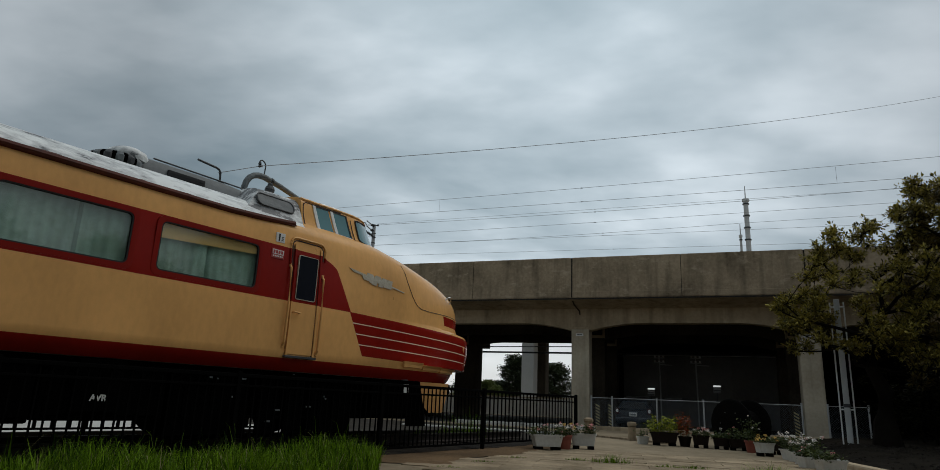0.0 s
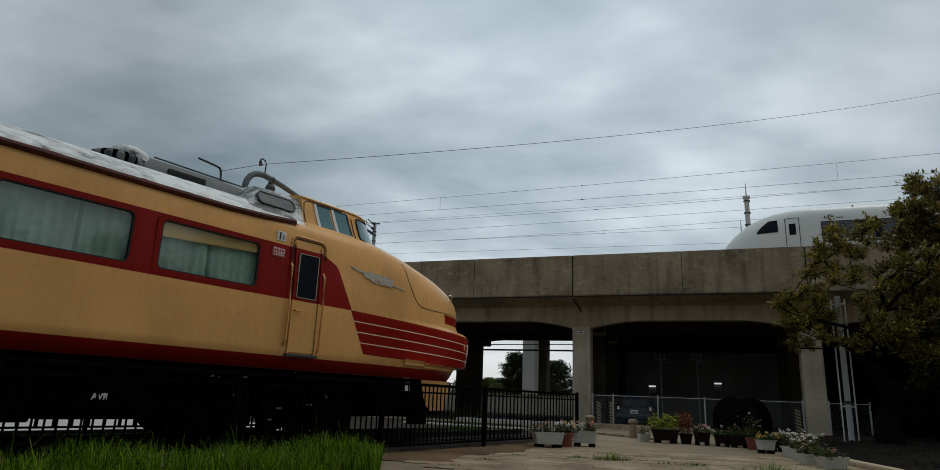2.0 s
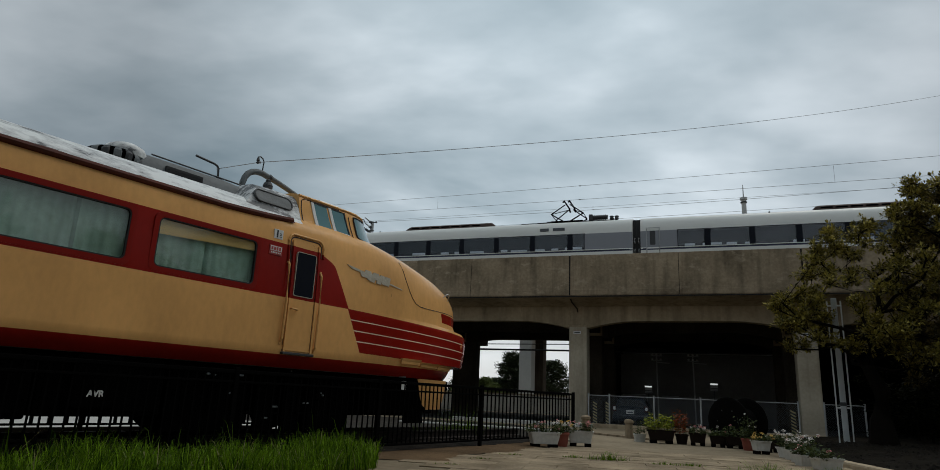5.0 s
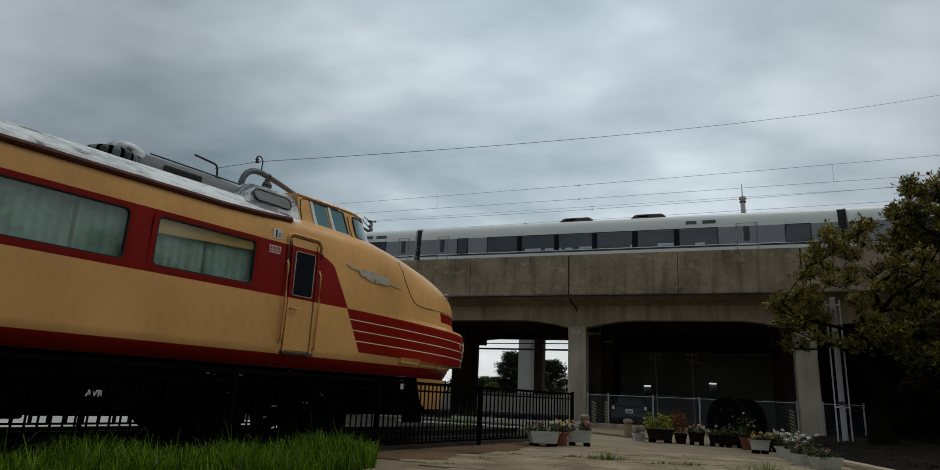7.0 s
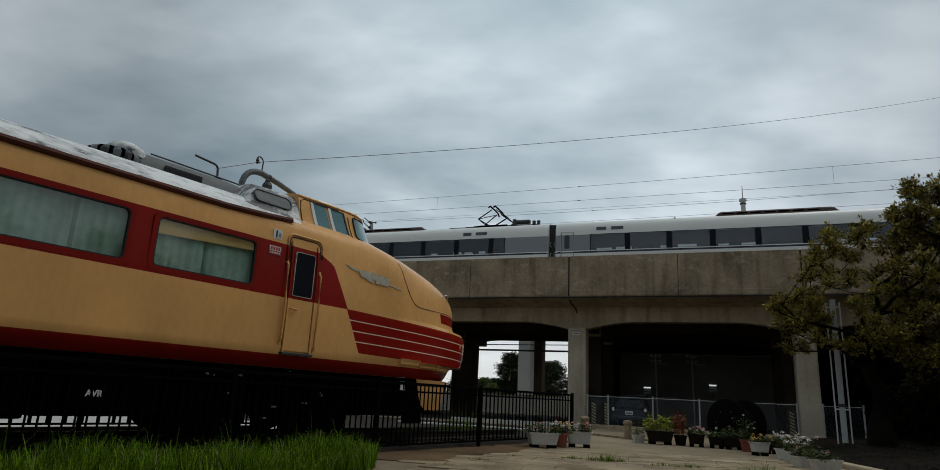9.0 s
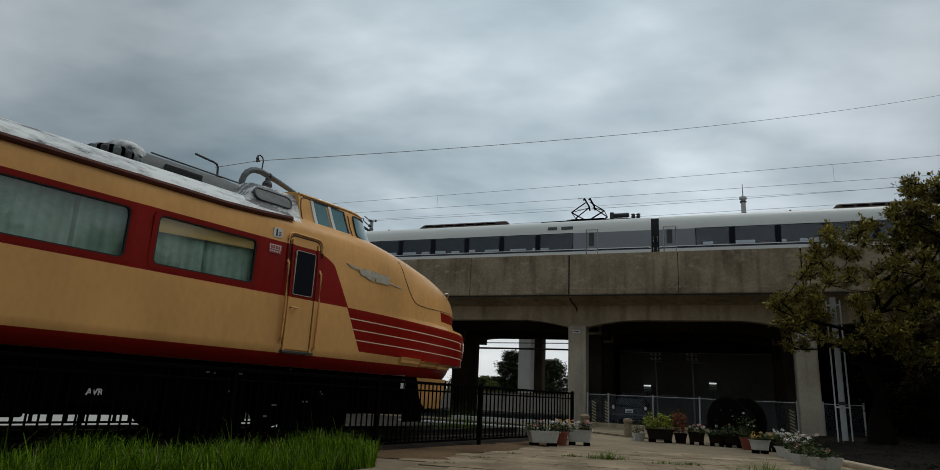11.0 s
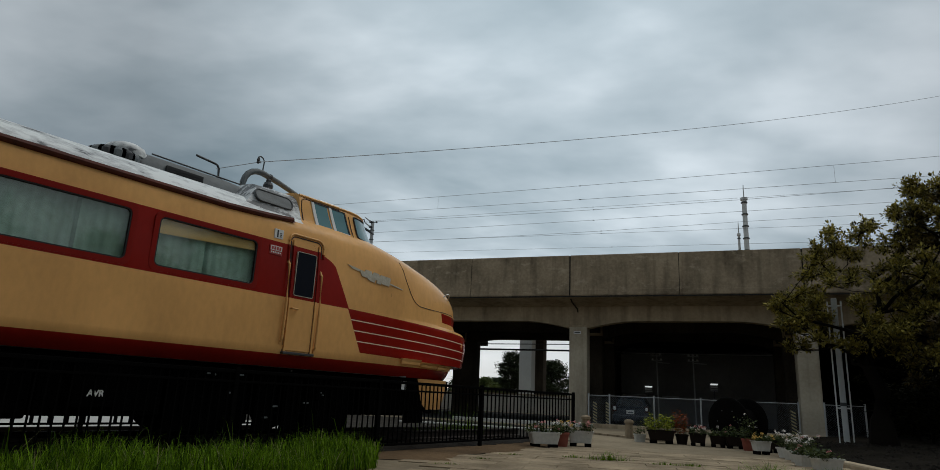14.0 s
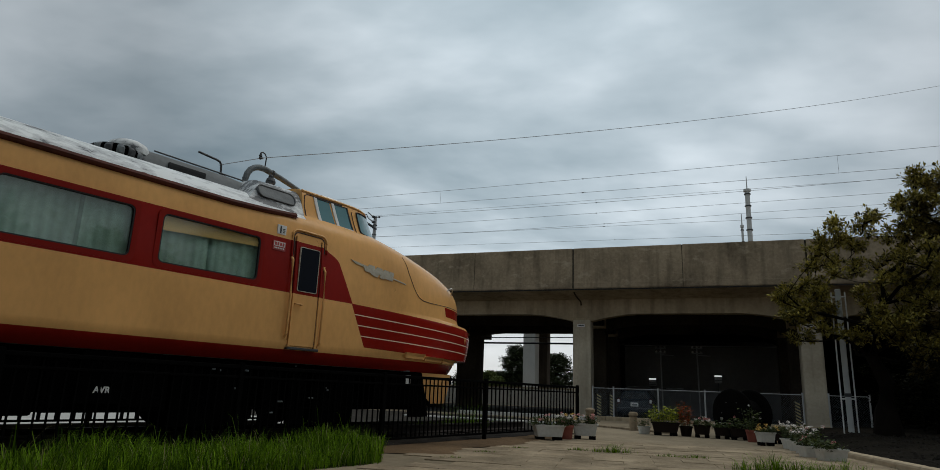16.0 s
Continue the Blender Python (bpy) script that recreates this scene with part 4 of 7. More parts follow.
    part("door_handle", pipe(bmesh.new(), [(d0 + 0.05, y - 0.02, 1.79), (d0 + 0.05, y - 0.06, 1.79), (d0 + 0.16, y - 0.06, 1.785), (d0 + 0.16, y - 0.02, 1.785)], 0.014, 6), M["cream"], door)
    for x, za, zb in ((d0 - 0.065, 1.28, 2.50), (d1 + 0.055, 1.20, 2.42)):
        bm = pipe(bmesh.new(), [(x, side_y(za) - 0.005, za), (x, side_y(za) - 0.04, za + 0.05), (x, side_y(1.9) - 0.05, (za + zb) / 2), (x, side_y(zb) - 0.04, zb - 0.05), (x, side_y(zb) - 0.0, zb)], 0.019, 8)
        part("handrail", bm, M["cream"], t)
        for z in (za, zb):
            part("rail_foot", boxed(x - 0.018, x + 0.018, side_y(z) - 0.015, side_y(z) + 0.01, z - 0.03, z + 0.03, bevel=0.005), M["cream"], t)
    # plates on the side
    pl = part("car_number_plate", boxed(5.80, 5.96, side_y(2.86) - 0.012, side_y(2.86) + 0.01, 2.80, 2.945, bevel=0.003), M["white"], t, "white plate with the figure 1")
    text_part("figure", "1", 0.15, M["ink"], pl, pose(5.855, side_y(2.86) - 0.0135, 2.868, 90))
    for k in range(3):
        part("ink_bar", boxed(5.895, 5.935, side_y(2.86) - 0.015, side_y(2.86) - 0.0125, 2.83 + k * 0.025, 2.84 + k * 0.025), M["ink"], pl)
    pl = part("class_plate", boxed(5.73, 5.96, side_y(2.62) - 0.014, side_y(2.62) + 0.01, 2.545, 2.685, bevel=0.003), M["plate_red"], t, "red and white plate with unreadable writing")
    part("white_field", boxed(5.745, 5.945, side_y(2.62) - 0.018, side_y(2.62) - 0.0135, 2.605, 2.675), M["white"], pl)
    for k in range(4):
        part("red_bar", boxed(5.757 + k * 0.046, 5.790 + k * 0.046, side_y(2.62) - 0.0205, side_y(2.62) - 0.0175, 2.615, 2.665), M["plate_red"], pl)
    for k in range(6):
        part("white_bar", boxed(5.757 + k * 0.031, 5.776 + k * 0.031, side_y(2.62) - 0.018, side_y(2.62) - 0.0145, 2.566, 2.588), M["white"], pl)
    # wing emblem on the nose flank: a plain silver shape
    em = part("emblem", conform(bmesh.new(), BODY, NOSE_START, NOSE_N, ((7.42, 2.635), (8.77, 2.48), (8.78, 2.495), (7.32, 2.69)), 0.012, 16, 1), M["emblem"], t, "worn silver wing emblem")
    for x0, x1, lean, up, dn in ((7.63, 7.77, 0.03, 0.020, 0.080), (7.72, 7.83, -0.03, 0.055, 0.050), (7.78, 7.92, 0.03, 0.070, 0.095), (7.90, 8.02, -0.04, 0.060, 0.100), (7.99, 8.12, 0.03, 0.085, 0.045), (8.06, 8.18, -0.03, 0.060, 0.090), (8.16, 8.29, 0.02, 0.090, 0.070), (8.27, 8.40, -0.02, 0.095, 0.060)):
        zc = 2.66 - 0.118 * ((x0 + x1) / 2 - 7.4)
        part("feather", conform(bmesh.new(), BODY, NOSE_START, NOSE_N, ((x0 + lean, zc - dn), (x1 + lean, zc - dn - 0.01), (x1 - lean, zc + up - 0.01), (x0 - lean, zc + up)), 0.017, 4, 3), M["emblem"], em)
    # bonnet lid seam
    seam = []
    for x, z in ((8.76, 3.18), (8.77, 3.00), (8.84, 2.86), (8.89, 2.72), (8.97, 2.59), (9.05, 2.47), (9.14, 2.37), (9.24, 2.30), (9.38, 2.262), (9.6, 2.255), (9.9, 2.26), (10.4, 2.275), (10.8, 2.28), (11.1, 2.28)):
        seam.append((x, CY - surf(BODY, NOSE_START, NOSE_N, z, x) - 0.003, z))
    part("bonnet_seam", pipe(bmesh.new(), seam, 0.0065, 6), M["acbrown"], t, "dark seam of the bonnet lid")
    # nose panel's raised ledge and the little box steps under it
    for x0, x1, zb, dz in ((8.85, 9.45, 1.15, 0.10), (9.48, 10.15, 1.13, 0.085), (10.18, 10.95, 1.12, 0.085)):
        bm = bmesh.new()
        conform(bm, BODY, NOSE_START, NOSE_N, ((x0, zb), (x1, zb), (x1, zb + dz), (x0, zb + dz)), 0.05, 8, 2, 0.06)
        part("nose_step", bm, M["cream"], t)
    part("headlamp_guard", pipe(bmesh.new(), [(10.44, 0.41, 2.61), (10.49, 0.365, 2.67), (10.55, 0.355, 2.69), (10.63, 0.385, 2.68), (10.72, 0.49, 2.58)], 0.010, 6), M["silver"], t)
    for yy in (0.62, 2 * CY - 0.62):
        lamp = part("headlamp", lathe(bmesh.new(), [(0.17, 0), (0.17, 0.30), (0.14, 0.34)], 16, (10.95, yy, 1.66), "X"), M["cream"], t)
        part("lens", lathe(bmesh.new(), [(0.13, 0.335), (0.12, 0.36), (0.05, 0.375)], 16, (10.95, yy, 1.66), "X"), M["lamp"], lamp)
    # raised cab
    cab = part("cab", shell(bmesh.new(), CAB, CAB_BACK, [CAB_BACK, CAB_START], CAB_START, CAB_N, (), 18), M["livery"], t, smooth=40)

    def cab_y(x, z, off=0.0):
        return CY - surf(CAB, CAB_START, CAB_N, z, x) - off

    def round_corners(pts, r=0.05, n=4):
        """The closed outline pts, (x, z), with rounded corners."""
        out = []
        for k, p in enumerate(pts):
            p, a, b = Vector(p), Vector(pts[k - 1]), Vector(pts[(k + 1) % len(pts)])
            s0, s1 = p + (a - p).normalized() * r, p + (b - p).normalized() * r
            out += [tuple(s0.lerp(p, f).lerp(p.lerp(s1, f), f)) for f in (i / n for i in range(n + 1))]
        return out + out[:1]
    # two sliding side windows between white posts, in one dark rebate
    for q in (((6.80, 3.265), (7.105, 3.265), (7.00, 3.635), (6.715, 3.635)), ((7.20, 3.265), (7.50, 3.265), (7.395, 3.635), (7.10, 3.635))):
        w = part("cab_window", conform(bmesh.new(), CAB, CAB_START, CAB_N, q, 0.004, 6, 4, 0.02), M["cabglass"], cab, "blue-tinted cab side window")
        (x0, za), (x1, zb), (x2, zc), (x3, zd) = q
        for a0, a1, b0, b1 in ((x0 - 0.065, x0, x3 - 0.06, x3),):
            part("window_post", conform(bmesh.new(), CAB, CAB_START, CAB_N, ((a0, za - 0.01), (a1, za - 0.01), (b1, zc + 0.01), (b0, zc + 0.01)), 0.016, 2, 5, 0.03), M["white"], w, "white window post")
    for a0, a1, b0, b1, z0, z1, mt in ((6.73, 7.53, 6.73, 7.53, 3.232, 3.258, "white"), (7.503, 7.53, 7.398, 7.425, 3.255, 3.64, "rubber"), (6.65, 7.425, 6.65, 7.425, 3.639, 3.653, "rubber")):
        part("window_rail", conform(bmesh.new(), CAB, CAB_START, CAB_N, ((a0, z0), (a1, z0), (b1, z1), (b0, z1)), 0.013, 10, 2, 0.03), M[mt], cab)
    wq = ((7.72, 3.26), (8.50, 3.20), (8.29, 3.645), (7.64, 3.635))
    w = part("windscreen", conform(bmesh.new(), CAB, CAB_START, CAB_N, wq, 0.006, 12, 6, 0.02), M["cabglass"], cab, "wrap-round windscreen")
    outl = round_corners([(7.72, 3.26), (8.10, 3.23), (8.50, 3.20), (8.29, 3.645), (7.95, 3.64), (7.64, 3.635)], 0.06)
    part("gasket", pipe(bmesh.new(), [(x, cab_y(x, z, 0.010), z) for x, z in outl], 0.014, 6), M["rubber"], w, "black rubber windscreen gasket")
    part("pillar_shadow_line", pipe(bmesh.new(), [(x, cab_y(x, z, 0.004), z) for x, z in ((7.60, 3.20), (7.56, 3.40), (7.52, 3.60))], 0.008, 6), M["acbrown"], cab)
    # moulding round the roof edge and the dark seam at the rear post
    edge = [(x, cab_y(x, 3.705, 0.010), 3.705) for x in (6.42, 6.7, 7.0, 7.3, 7.6, 7.8, 8.0, 8.15, 8.27)]
    part("roof_moulding", pipe(bmesh.new(), edge, 0.022, 6), M["livery"], cab, "pale roof edge moulding")
    seam = [(x, cab_y(x, z, 0.003), z) for x, z in ((6.50, 3.20), (6.47, 3.28), (6.455, 3.45), (6.465, 3.62), (6.52, 3.660), (6.9, 3.668), (7.3, 3.668))]
    part("cab_seam", pipe(bmesh.new(), seam, 0.009, 6), M["acbrown"], cab, "dark seam round the cab side")
    part("roof_hatch", boxed(7.05, 7.55, CY - 0.86, CY - 0.2, 3.76, 3.85, bevel=0.03), M["silver"], cab, "pale roof hatch")
    # hump behind the cab, white, with an oval recess
    hump_rows = [(3.12, 1.345, 6.40), (3.20, 1.28, 6.40), (3.32, 1.215, 6.40), (3.45, 1.16, 6.40), (3.55, 1.11, 6.40), (3.63, 1.05, 6.40), (3.69, 0.97, 6.40), (3.74, 0.82, 6.40), (3.77, 0.6, 6.40), (3.78, 0.1, 6.40)]
    bm = bmesh.new()
    rings = []
    for z, wd_, xf in hump_rows:
        xb = 5.28 + (z - 3.12) * 0.75
        rings.append([bm.verts.new(p) for p in ((xb, CY - wd_ + 0.04, z), (xb + 0.25, CY - wd_, z), (xf + 0.015, CY - wd_, z), (xf + 0.015, CY + wd_, z), (xb + 0.25, CY + wd_, z), (xb, CY + wd_ - 0.04, z))])
    for a, b in zip(rings, rings[1:]):
        for k in range(6):
            bm.faces.new((a[k], a[(k + 1) % 6], b[(k + 1) % 6], b[k]))
    bm.faces.new(rings[-1])
    hump = part("roof_hump", bm, M["peeled"], t, "flaking white hump behind the cab", smooth=35)
    def hump_y(z):
        return CY - lerp_rows(hump_rows, z)[0]
    bm = bmesh.new()
    outl = round_rect(5.57, 6.27, 3.375, 3.575, 0.097, 6)
    a = [bm.verts.new((x, hump_y(z) - 0.014, z)) for x, z in outl]
    b = [bm.verts.new((x, hump_y(z) + 0.03, z)) for x, z in outl]
    bm.faces.new(a)
    for k in range(len(a)):
        bm.faces.new((a[k], b[k], b[(k + 1) % len(a)], a[(k + 1) % len(a)]))
    part("oval_louvre", bm, M["grey"], hump, "grey oval intake")
    part("louvre_rim", pipe(bmesh.new(), [(x, hump_y(z) - 0.014, z) for x, z in outl + outl[:1]], 0.014, 6), M["darkgrey"], hump)
    # roof equipment: long grey duct with a round ventilator and a grille
    bm = bmesh.new()
    prof = [(-0.60, 3.36), (-0.575, 3.62), (-0.50, 3.74), (-0.36, 3.80), (0, 3.815), (0.36, 3.80), (0.50, 3.74), (0.575, 3.62), (0.60, 3.36)]
    st = [(3.80, 0.7, -0.25), (3.95, 0.95, -0.05), (4.25, 1.0, 0.0), (4.40, 1.0, 0.0), (5.5, 1.0, 0.0), (5.85, 0.95, -0.05)]
    rings = [[bm.verts.new((x, CY + y * s, 3.36 + (z - 3.36) * (1 + dz))) for y, z in prof] for x, s, dz in st]
    for a, b in zip(rings, rings[1:]):
        for k in range(len(prof) - 1):
            bm.faces.new((a[k], a[k + 1], b[k + 1], b[k]))
    bm.faces.new(rings[0]); bm.faces.new(rings[-1][::-1])
    duct = part("roof_duct", bm, M["grey"], t, "weathered grey roof duct", smooth=30)
    part("grille", boxed(4.44, 5.02, CY - 0.615, CY - 0.57, 3.40, 3.65, bevel=0.004), M["rubber"], duct, "black grille")
    for k in range(5):
        part("grille_bar", boxed(4.46, 5.01, CY - 0.621, CY - 0.611, 3.47 + k * 0.034, 3.478 + k * 0.034), M["rubber"], duct)
    part("ventilator_box", lathe(bmesh.new(), [(0.26, 3.40), (0.32, 3.48), (0.325, 3.59), (0.28, 3.63)], 28, (3.74, 0.98, 0)), M["black"], duct, smooth=40)
    for k in range(14):
        a = k * math.tau / 14
        c, d = math.cos(a), math.sin(a)
        bm = bmesh.new()
        rows_ = []
        for h, o in ((3.44, 0.27), (3.50, 0.355), (3.57, 0.36), (3.62, 0.30)):
            rows_.append([bm.verts.new((3.74 + c * (o + q) - d * w, 0.98 + d * (o + q) + c * w, h)) for w, q in ((-0.055, -0.03), (-0.03, 0.0), (0.03, 0.0), (0.045, -0.03))])
        for p, q in zip(rows_, rows_[1:]):
            for n_ in range(3):
                bm.faces.new((p[n_], p[n_ + 1], q[n_ + 1], q[n_]))
        part("scoop", bm, M["darkgrey" if k % 2 else "grey"], duct, "weathered grey scoop", smooth=50)
    part("ventilator_cap", lathe(bmesh.new(), [(0.27, 3.66), (0.285, 3.72), (0.25, 3.79), (0.16, 3.84), (0.03, 3.855)], 24, (3.96, 1.14, 0)), M["roof"], duct, "white domed cap", smooth=50)
    part("duct_edge", pipe(bmesh.new(), [(4.3, CY - 0.40, 3.815), (5.8, CY - 0.40, 3.80)], 0.012, 6), M["darkgrey"], duct)
    # bent antenna, roof pipe, bell and hook
    part("antenna", pipe(bmesh.new(), [(5.51, CY - 0.2, 3.78), (5.49, CY - 0.2, 4.02), (5.46, CY - 0.2, 4.06), (5.41, CY - 0.2, 4.075), (5.08, CY - 0.2, 4.105)], 0.018, 6), M["darkgrey"], t)
    part("antenna_foot", boxed(5.46, 5.56, CY - 0.25, CY - 0.15, 3.79, 3.86, bevel=0.01), M["darkgrey"], t)
    arch = [(5.88, CY - 0.3, 3.72), (5.89, CY - 0.3, 3.88), (5.92, CY - 0.3, 3.99), (5.97, CY - 0.3, 4.07), (6.04, CY - 0.3, 4.125), (6.13, CY - 0.3, 4.155), (6.24, CY - 0.3, 4.16), (6.60, CY - 0.3, 4.09), (6.95, CY - 0.3, 4.00), (7.40, CY - 0.3, 3.87)]
    ap = part("roof_pipe", pipe(bmesh.new(), arch, [0.052] * 7 + [0.047, 0.042, 0.03], 10), M["grey"], t, "thick grey conduit bent over the roof", smooth=60)
    for k in (0, 6, 8):
        p, q = Vector(arch[k]), Vector(arch[k + 1])
        part("clip", rod(bmesh.new(), p.lerp(q, 0.4), p.lerp(q, 0.5), 0.06, 10), M["darkgrey"], ap)
    part("hook", pipe(bmesh.new(), [(6.24, CY - 0.3, 4.2), (6.25, CY - 0.3, 4.37), (6.22, CY - 0.3, 4.42), (6.17, CY - 0.3, 4.44), (6.13, CY - 0.3, 4.42)], 0.012, 6), M["darkgrey"], ap)
    part("hook_insulator", lathe(bmesh.new(), [(0.015, 4.30), (0.03, 4.32), (0.018, 4.34), (0.03, 4.36), (0.012, 4.42)], 8, (6.13, CY - 0.3, 0)), M["darkgrey"], ap)
    part("bell", lathe(bmesh.new(), [(0.08, 3.88), (0.085, 3.92), (0.065, 3.97), (0.045, 3.98), (0.045, 4.02), (0.02, 4.04)], 14, (6.28, CY - 0.45, 0)), M["darkgrey"], t)
    # underframe boxes, some with marks
    r = random.Random(11)
    x = -9.4
    for ln in (1.6, 0.9, 1.3):
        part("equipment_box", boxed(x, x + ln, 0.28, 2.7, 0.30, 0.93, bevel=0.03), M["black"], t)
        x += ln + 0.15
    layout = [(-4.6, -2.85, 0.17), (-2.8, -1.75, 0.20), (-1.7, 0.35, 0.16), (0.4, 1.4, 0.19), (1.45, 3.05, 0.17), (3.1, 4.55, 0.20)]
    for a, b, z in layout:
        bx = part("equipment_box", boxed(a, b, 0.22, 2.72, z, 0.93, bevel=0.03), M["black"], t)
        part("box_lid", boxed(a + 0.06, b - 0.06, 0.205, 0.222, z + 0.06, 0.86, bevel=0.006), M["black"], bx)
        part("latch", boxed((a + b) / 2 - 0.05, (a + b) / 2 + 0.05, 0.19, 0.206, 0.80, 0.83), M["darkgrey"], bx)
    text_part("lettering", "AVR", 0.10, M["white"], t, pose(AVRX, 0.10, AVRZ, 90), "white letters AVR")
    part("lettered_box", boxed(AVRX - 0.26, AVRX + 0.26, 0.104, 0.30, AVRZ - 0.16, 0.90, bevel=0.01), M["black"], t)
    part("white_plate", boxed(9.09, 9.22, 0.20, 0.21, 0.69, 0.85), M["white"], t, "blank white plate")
    # solid blocks and plates added beside the bogies to keep the underside dark
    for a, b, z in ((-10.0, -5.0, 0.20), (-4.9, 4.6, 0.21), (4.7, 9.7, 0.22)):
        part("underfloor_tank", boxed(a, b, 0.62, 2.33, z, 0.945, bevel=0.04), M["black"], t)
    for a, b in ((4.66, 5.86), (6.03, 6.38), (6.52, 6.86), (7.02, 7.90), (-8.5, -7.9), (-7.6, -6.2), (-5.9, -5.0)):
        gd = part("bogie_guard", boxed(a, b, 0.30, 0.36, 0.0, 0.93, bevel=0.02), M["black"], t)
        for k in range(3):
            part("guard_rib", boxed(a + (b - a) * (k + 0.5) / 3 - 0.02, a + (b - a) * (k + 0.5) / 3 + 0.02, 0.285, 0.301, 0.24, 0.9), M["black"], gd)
    for x, z, ln in FITTINGS:
        part("small_fitting", boxed(x, x + ln, 0.19, 0.215, z, z + 0.025, bevel=0.004), M["grey"], t)
    # pipes and hangers
    part("air_pipe", pipe(bmesh.new(), [(-9.8, 0.25, 0.86), (9.4, 0.25, 0.86)], 0.02, 6), M["black"], t)
    # bogies
    for bx in (-6.9, 6.6):
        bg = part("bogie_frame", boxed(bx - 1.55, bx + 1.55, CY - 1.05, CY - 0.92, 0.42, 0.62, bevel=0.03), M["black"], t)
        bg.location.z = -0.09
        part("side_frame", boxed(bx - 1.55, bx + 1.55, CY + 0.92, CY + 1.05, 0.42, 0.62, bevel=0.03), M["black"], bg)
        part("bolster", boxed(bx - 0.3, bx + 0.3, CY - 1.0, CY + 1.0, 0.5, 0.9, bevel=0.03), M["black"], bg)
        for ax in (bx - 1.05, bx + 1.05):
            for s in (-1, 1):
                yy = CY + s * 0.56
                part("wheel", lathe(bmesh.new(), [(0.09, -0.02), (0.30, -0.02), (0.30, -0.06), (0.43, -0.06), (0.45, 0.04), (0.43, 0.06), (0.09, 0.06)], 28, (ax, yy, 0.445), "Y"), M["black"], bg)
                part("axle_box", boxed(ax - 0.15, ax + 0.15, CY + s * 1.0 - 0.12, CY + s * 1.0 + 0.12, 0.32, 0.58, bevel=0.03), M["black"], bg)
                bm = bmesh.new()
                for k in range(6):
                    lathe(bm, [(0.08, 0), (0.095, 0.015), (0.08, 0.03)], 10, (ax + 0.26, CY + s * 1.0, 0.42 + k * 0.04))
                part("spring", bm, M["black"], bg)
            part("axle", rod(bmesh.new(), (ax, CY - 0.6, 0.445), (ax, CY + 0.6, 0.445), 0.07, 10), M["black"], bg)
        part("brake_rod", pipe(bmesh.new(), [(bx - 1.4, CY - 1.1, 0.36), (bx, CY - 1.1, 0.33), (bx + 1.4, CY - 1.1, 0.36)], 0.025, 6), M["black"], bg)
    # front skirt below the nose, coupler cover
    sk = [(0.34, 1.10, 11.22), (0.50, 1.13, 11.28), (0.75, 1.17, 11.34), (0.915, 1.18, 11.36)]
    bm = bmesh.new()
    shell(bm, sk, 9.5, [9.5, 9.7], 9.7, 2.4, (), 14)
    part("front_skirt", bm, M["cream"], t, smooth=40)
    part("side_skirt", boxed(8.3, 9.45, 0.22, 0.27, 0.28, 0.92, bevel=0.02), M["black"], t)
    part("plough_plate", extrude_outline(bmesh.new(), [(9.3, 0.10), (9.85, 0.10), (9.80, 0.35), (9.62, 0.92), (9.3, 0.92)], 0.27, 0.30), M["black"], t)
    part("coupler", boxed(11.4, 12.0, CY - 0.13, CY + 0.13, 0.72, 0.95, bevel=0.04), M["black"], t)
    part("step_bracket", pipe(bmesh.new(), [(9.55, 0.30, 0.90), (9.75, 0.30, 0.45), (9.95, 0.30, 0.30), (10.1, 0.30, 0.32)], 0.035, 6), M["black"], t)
    return t


build_old_express()


def build_long_wire():
    w = thing("aerial_wire", pose(0, 0, 0), "thin aerial wire hung from the railcar's roof hook", "wire")
    hook = TRAIN @ Vector((6.15, CY - 0.3, 4.33))
    tail = TRAIN @ Vector((5.45, CY - 0.2, 4.0))
    far = Vector((18.67, 21.62, 13.0))
    pts = []
    for i in range(25):
        f = i / 24
        p = hook.lerp(far, f)
        p.z -= 0.31 * 4 * f * (1 - f)
        pts.append(p)
    part("strand", pipe(bmesh.new(), pts, 0.0062, 5), M["wire"], w)
    part("tail_strand", pipe(bmesh.new(), [hook, hook.lerp(tail, 0.5), tail], 0.006, 5), M["wire"], w)
    part("clamp", rod(bmesh.new(), hook - Vector((0.03, 0, 0)), hook + Vector((0.03, 0, 0)), 0.02, 6), M["wire"], w)


build_long_wire()


# ---- the passing express ----
PITCH = 20.6
COACH = [  # height, half width, where the streamlined nose reaches (from its tip)
    (0.95, 1.400, 0.45), (1.10, 1.430, 0.15), (1.35, 1.450, 0.00), (1.60, 1.455, 0.00), (1.74, 1.457, 0.03), (1.80, 1.457, 0.06),
    (1.87, 1.456, 0.10), (2.10, 1.455, 0.24), (2.35, 1.452, 0.46), (2.55, 1.450, 0.66), (2.69, 1.445, 0.82), (2.92, 1.430, 1.12),
    (3.12, 1.390, 1.42), (3.26, 1.320, 1.74), (3.37, 1.200, 2.10), (3.45, 1.000, 2.52), (3.51, 0.700, 3.00), (3.54, 0.350, 3.40),
    (3.55, 0.020, 3.70),
]
NOSE_FULL, NOSE_POW = 4.0, 2.0


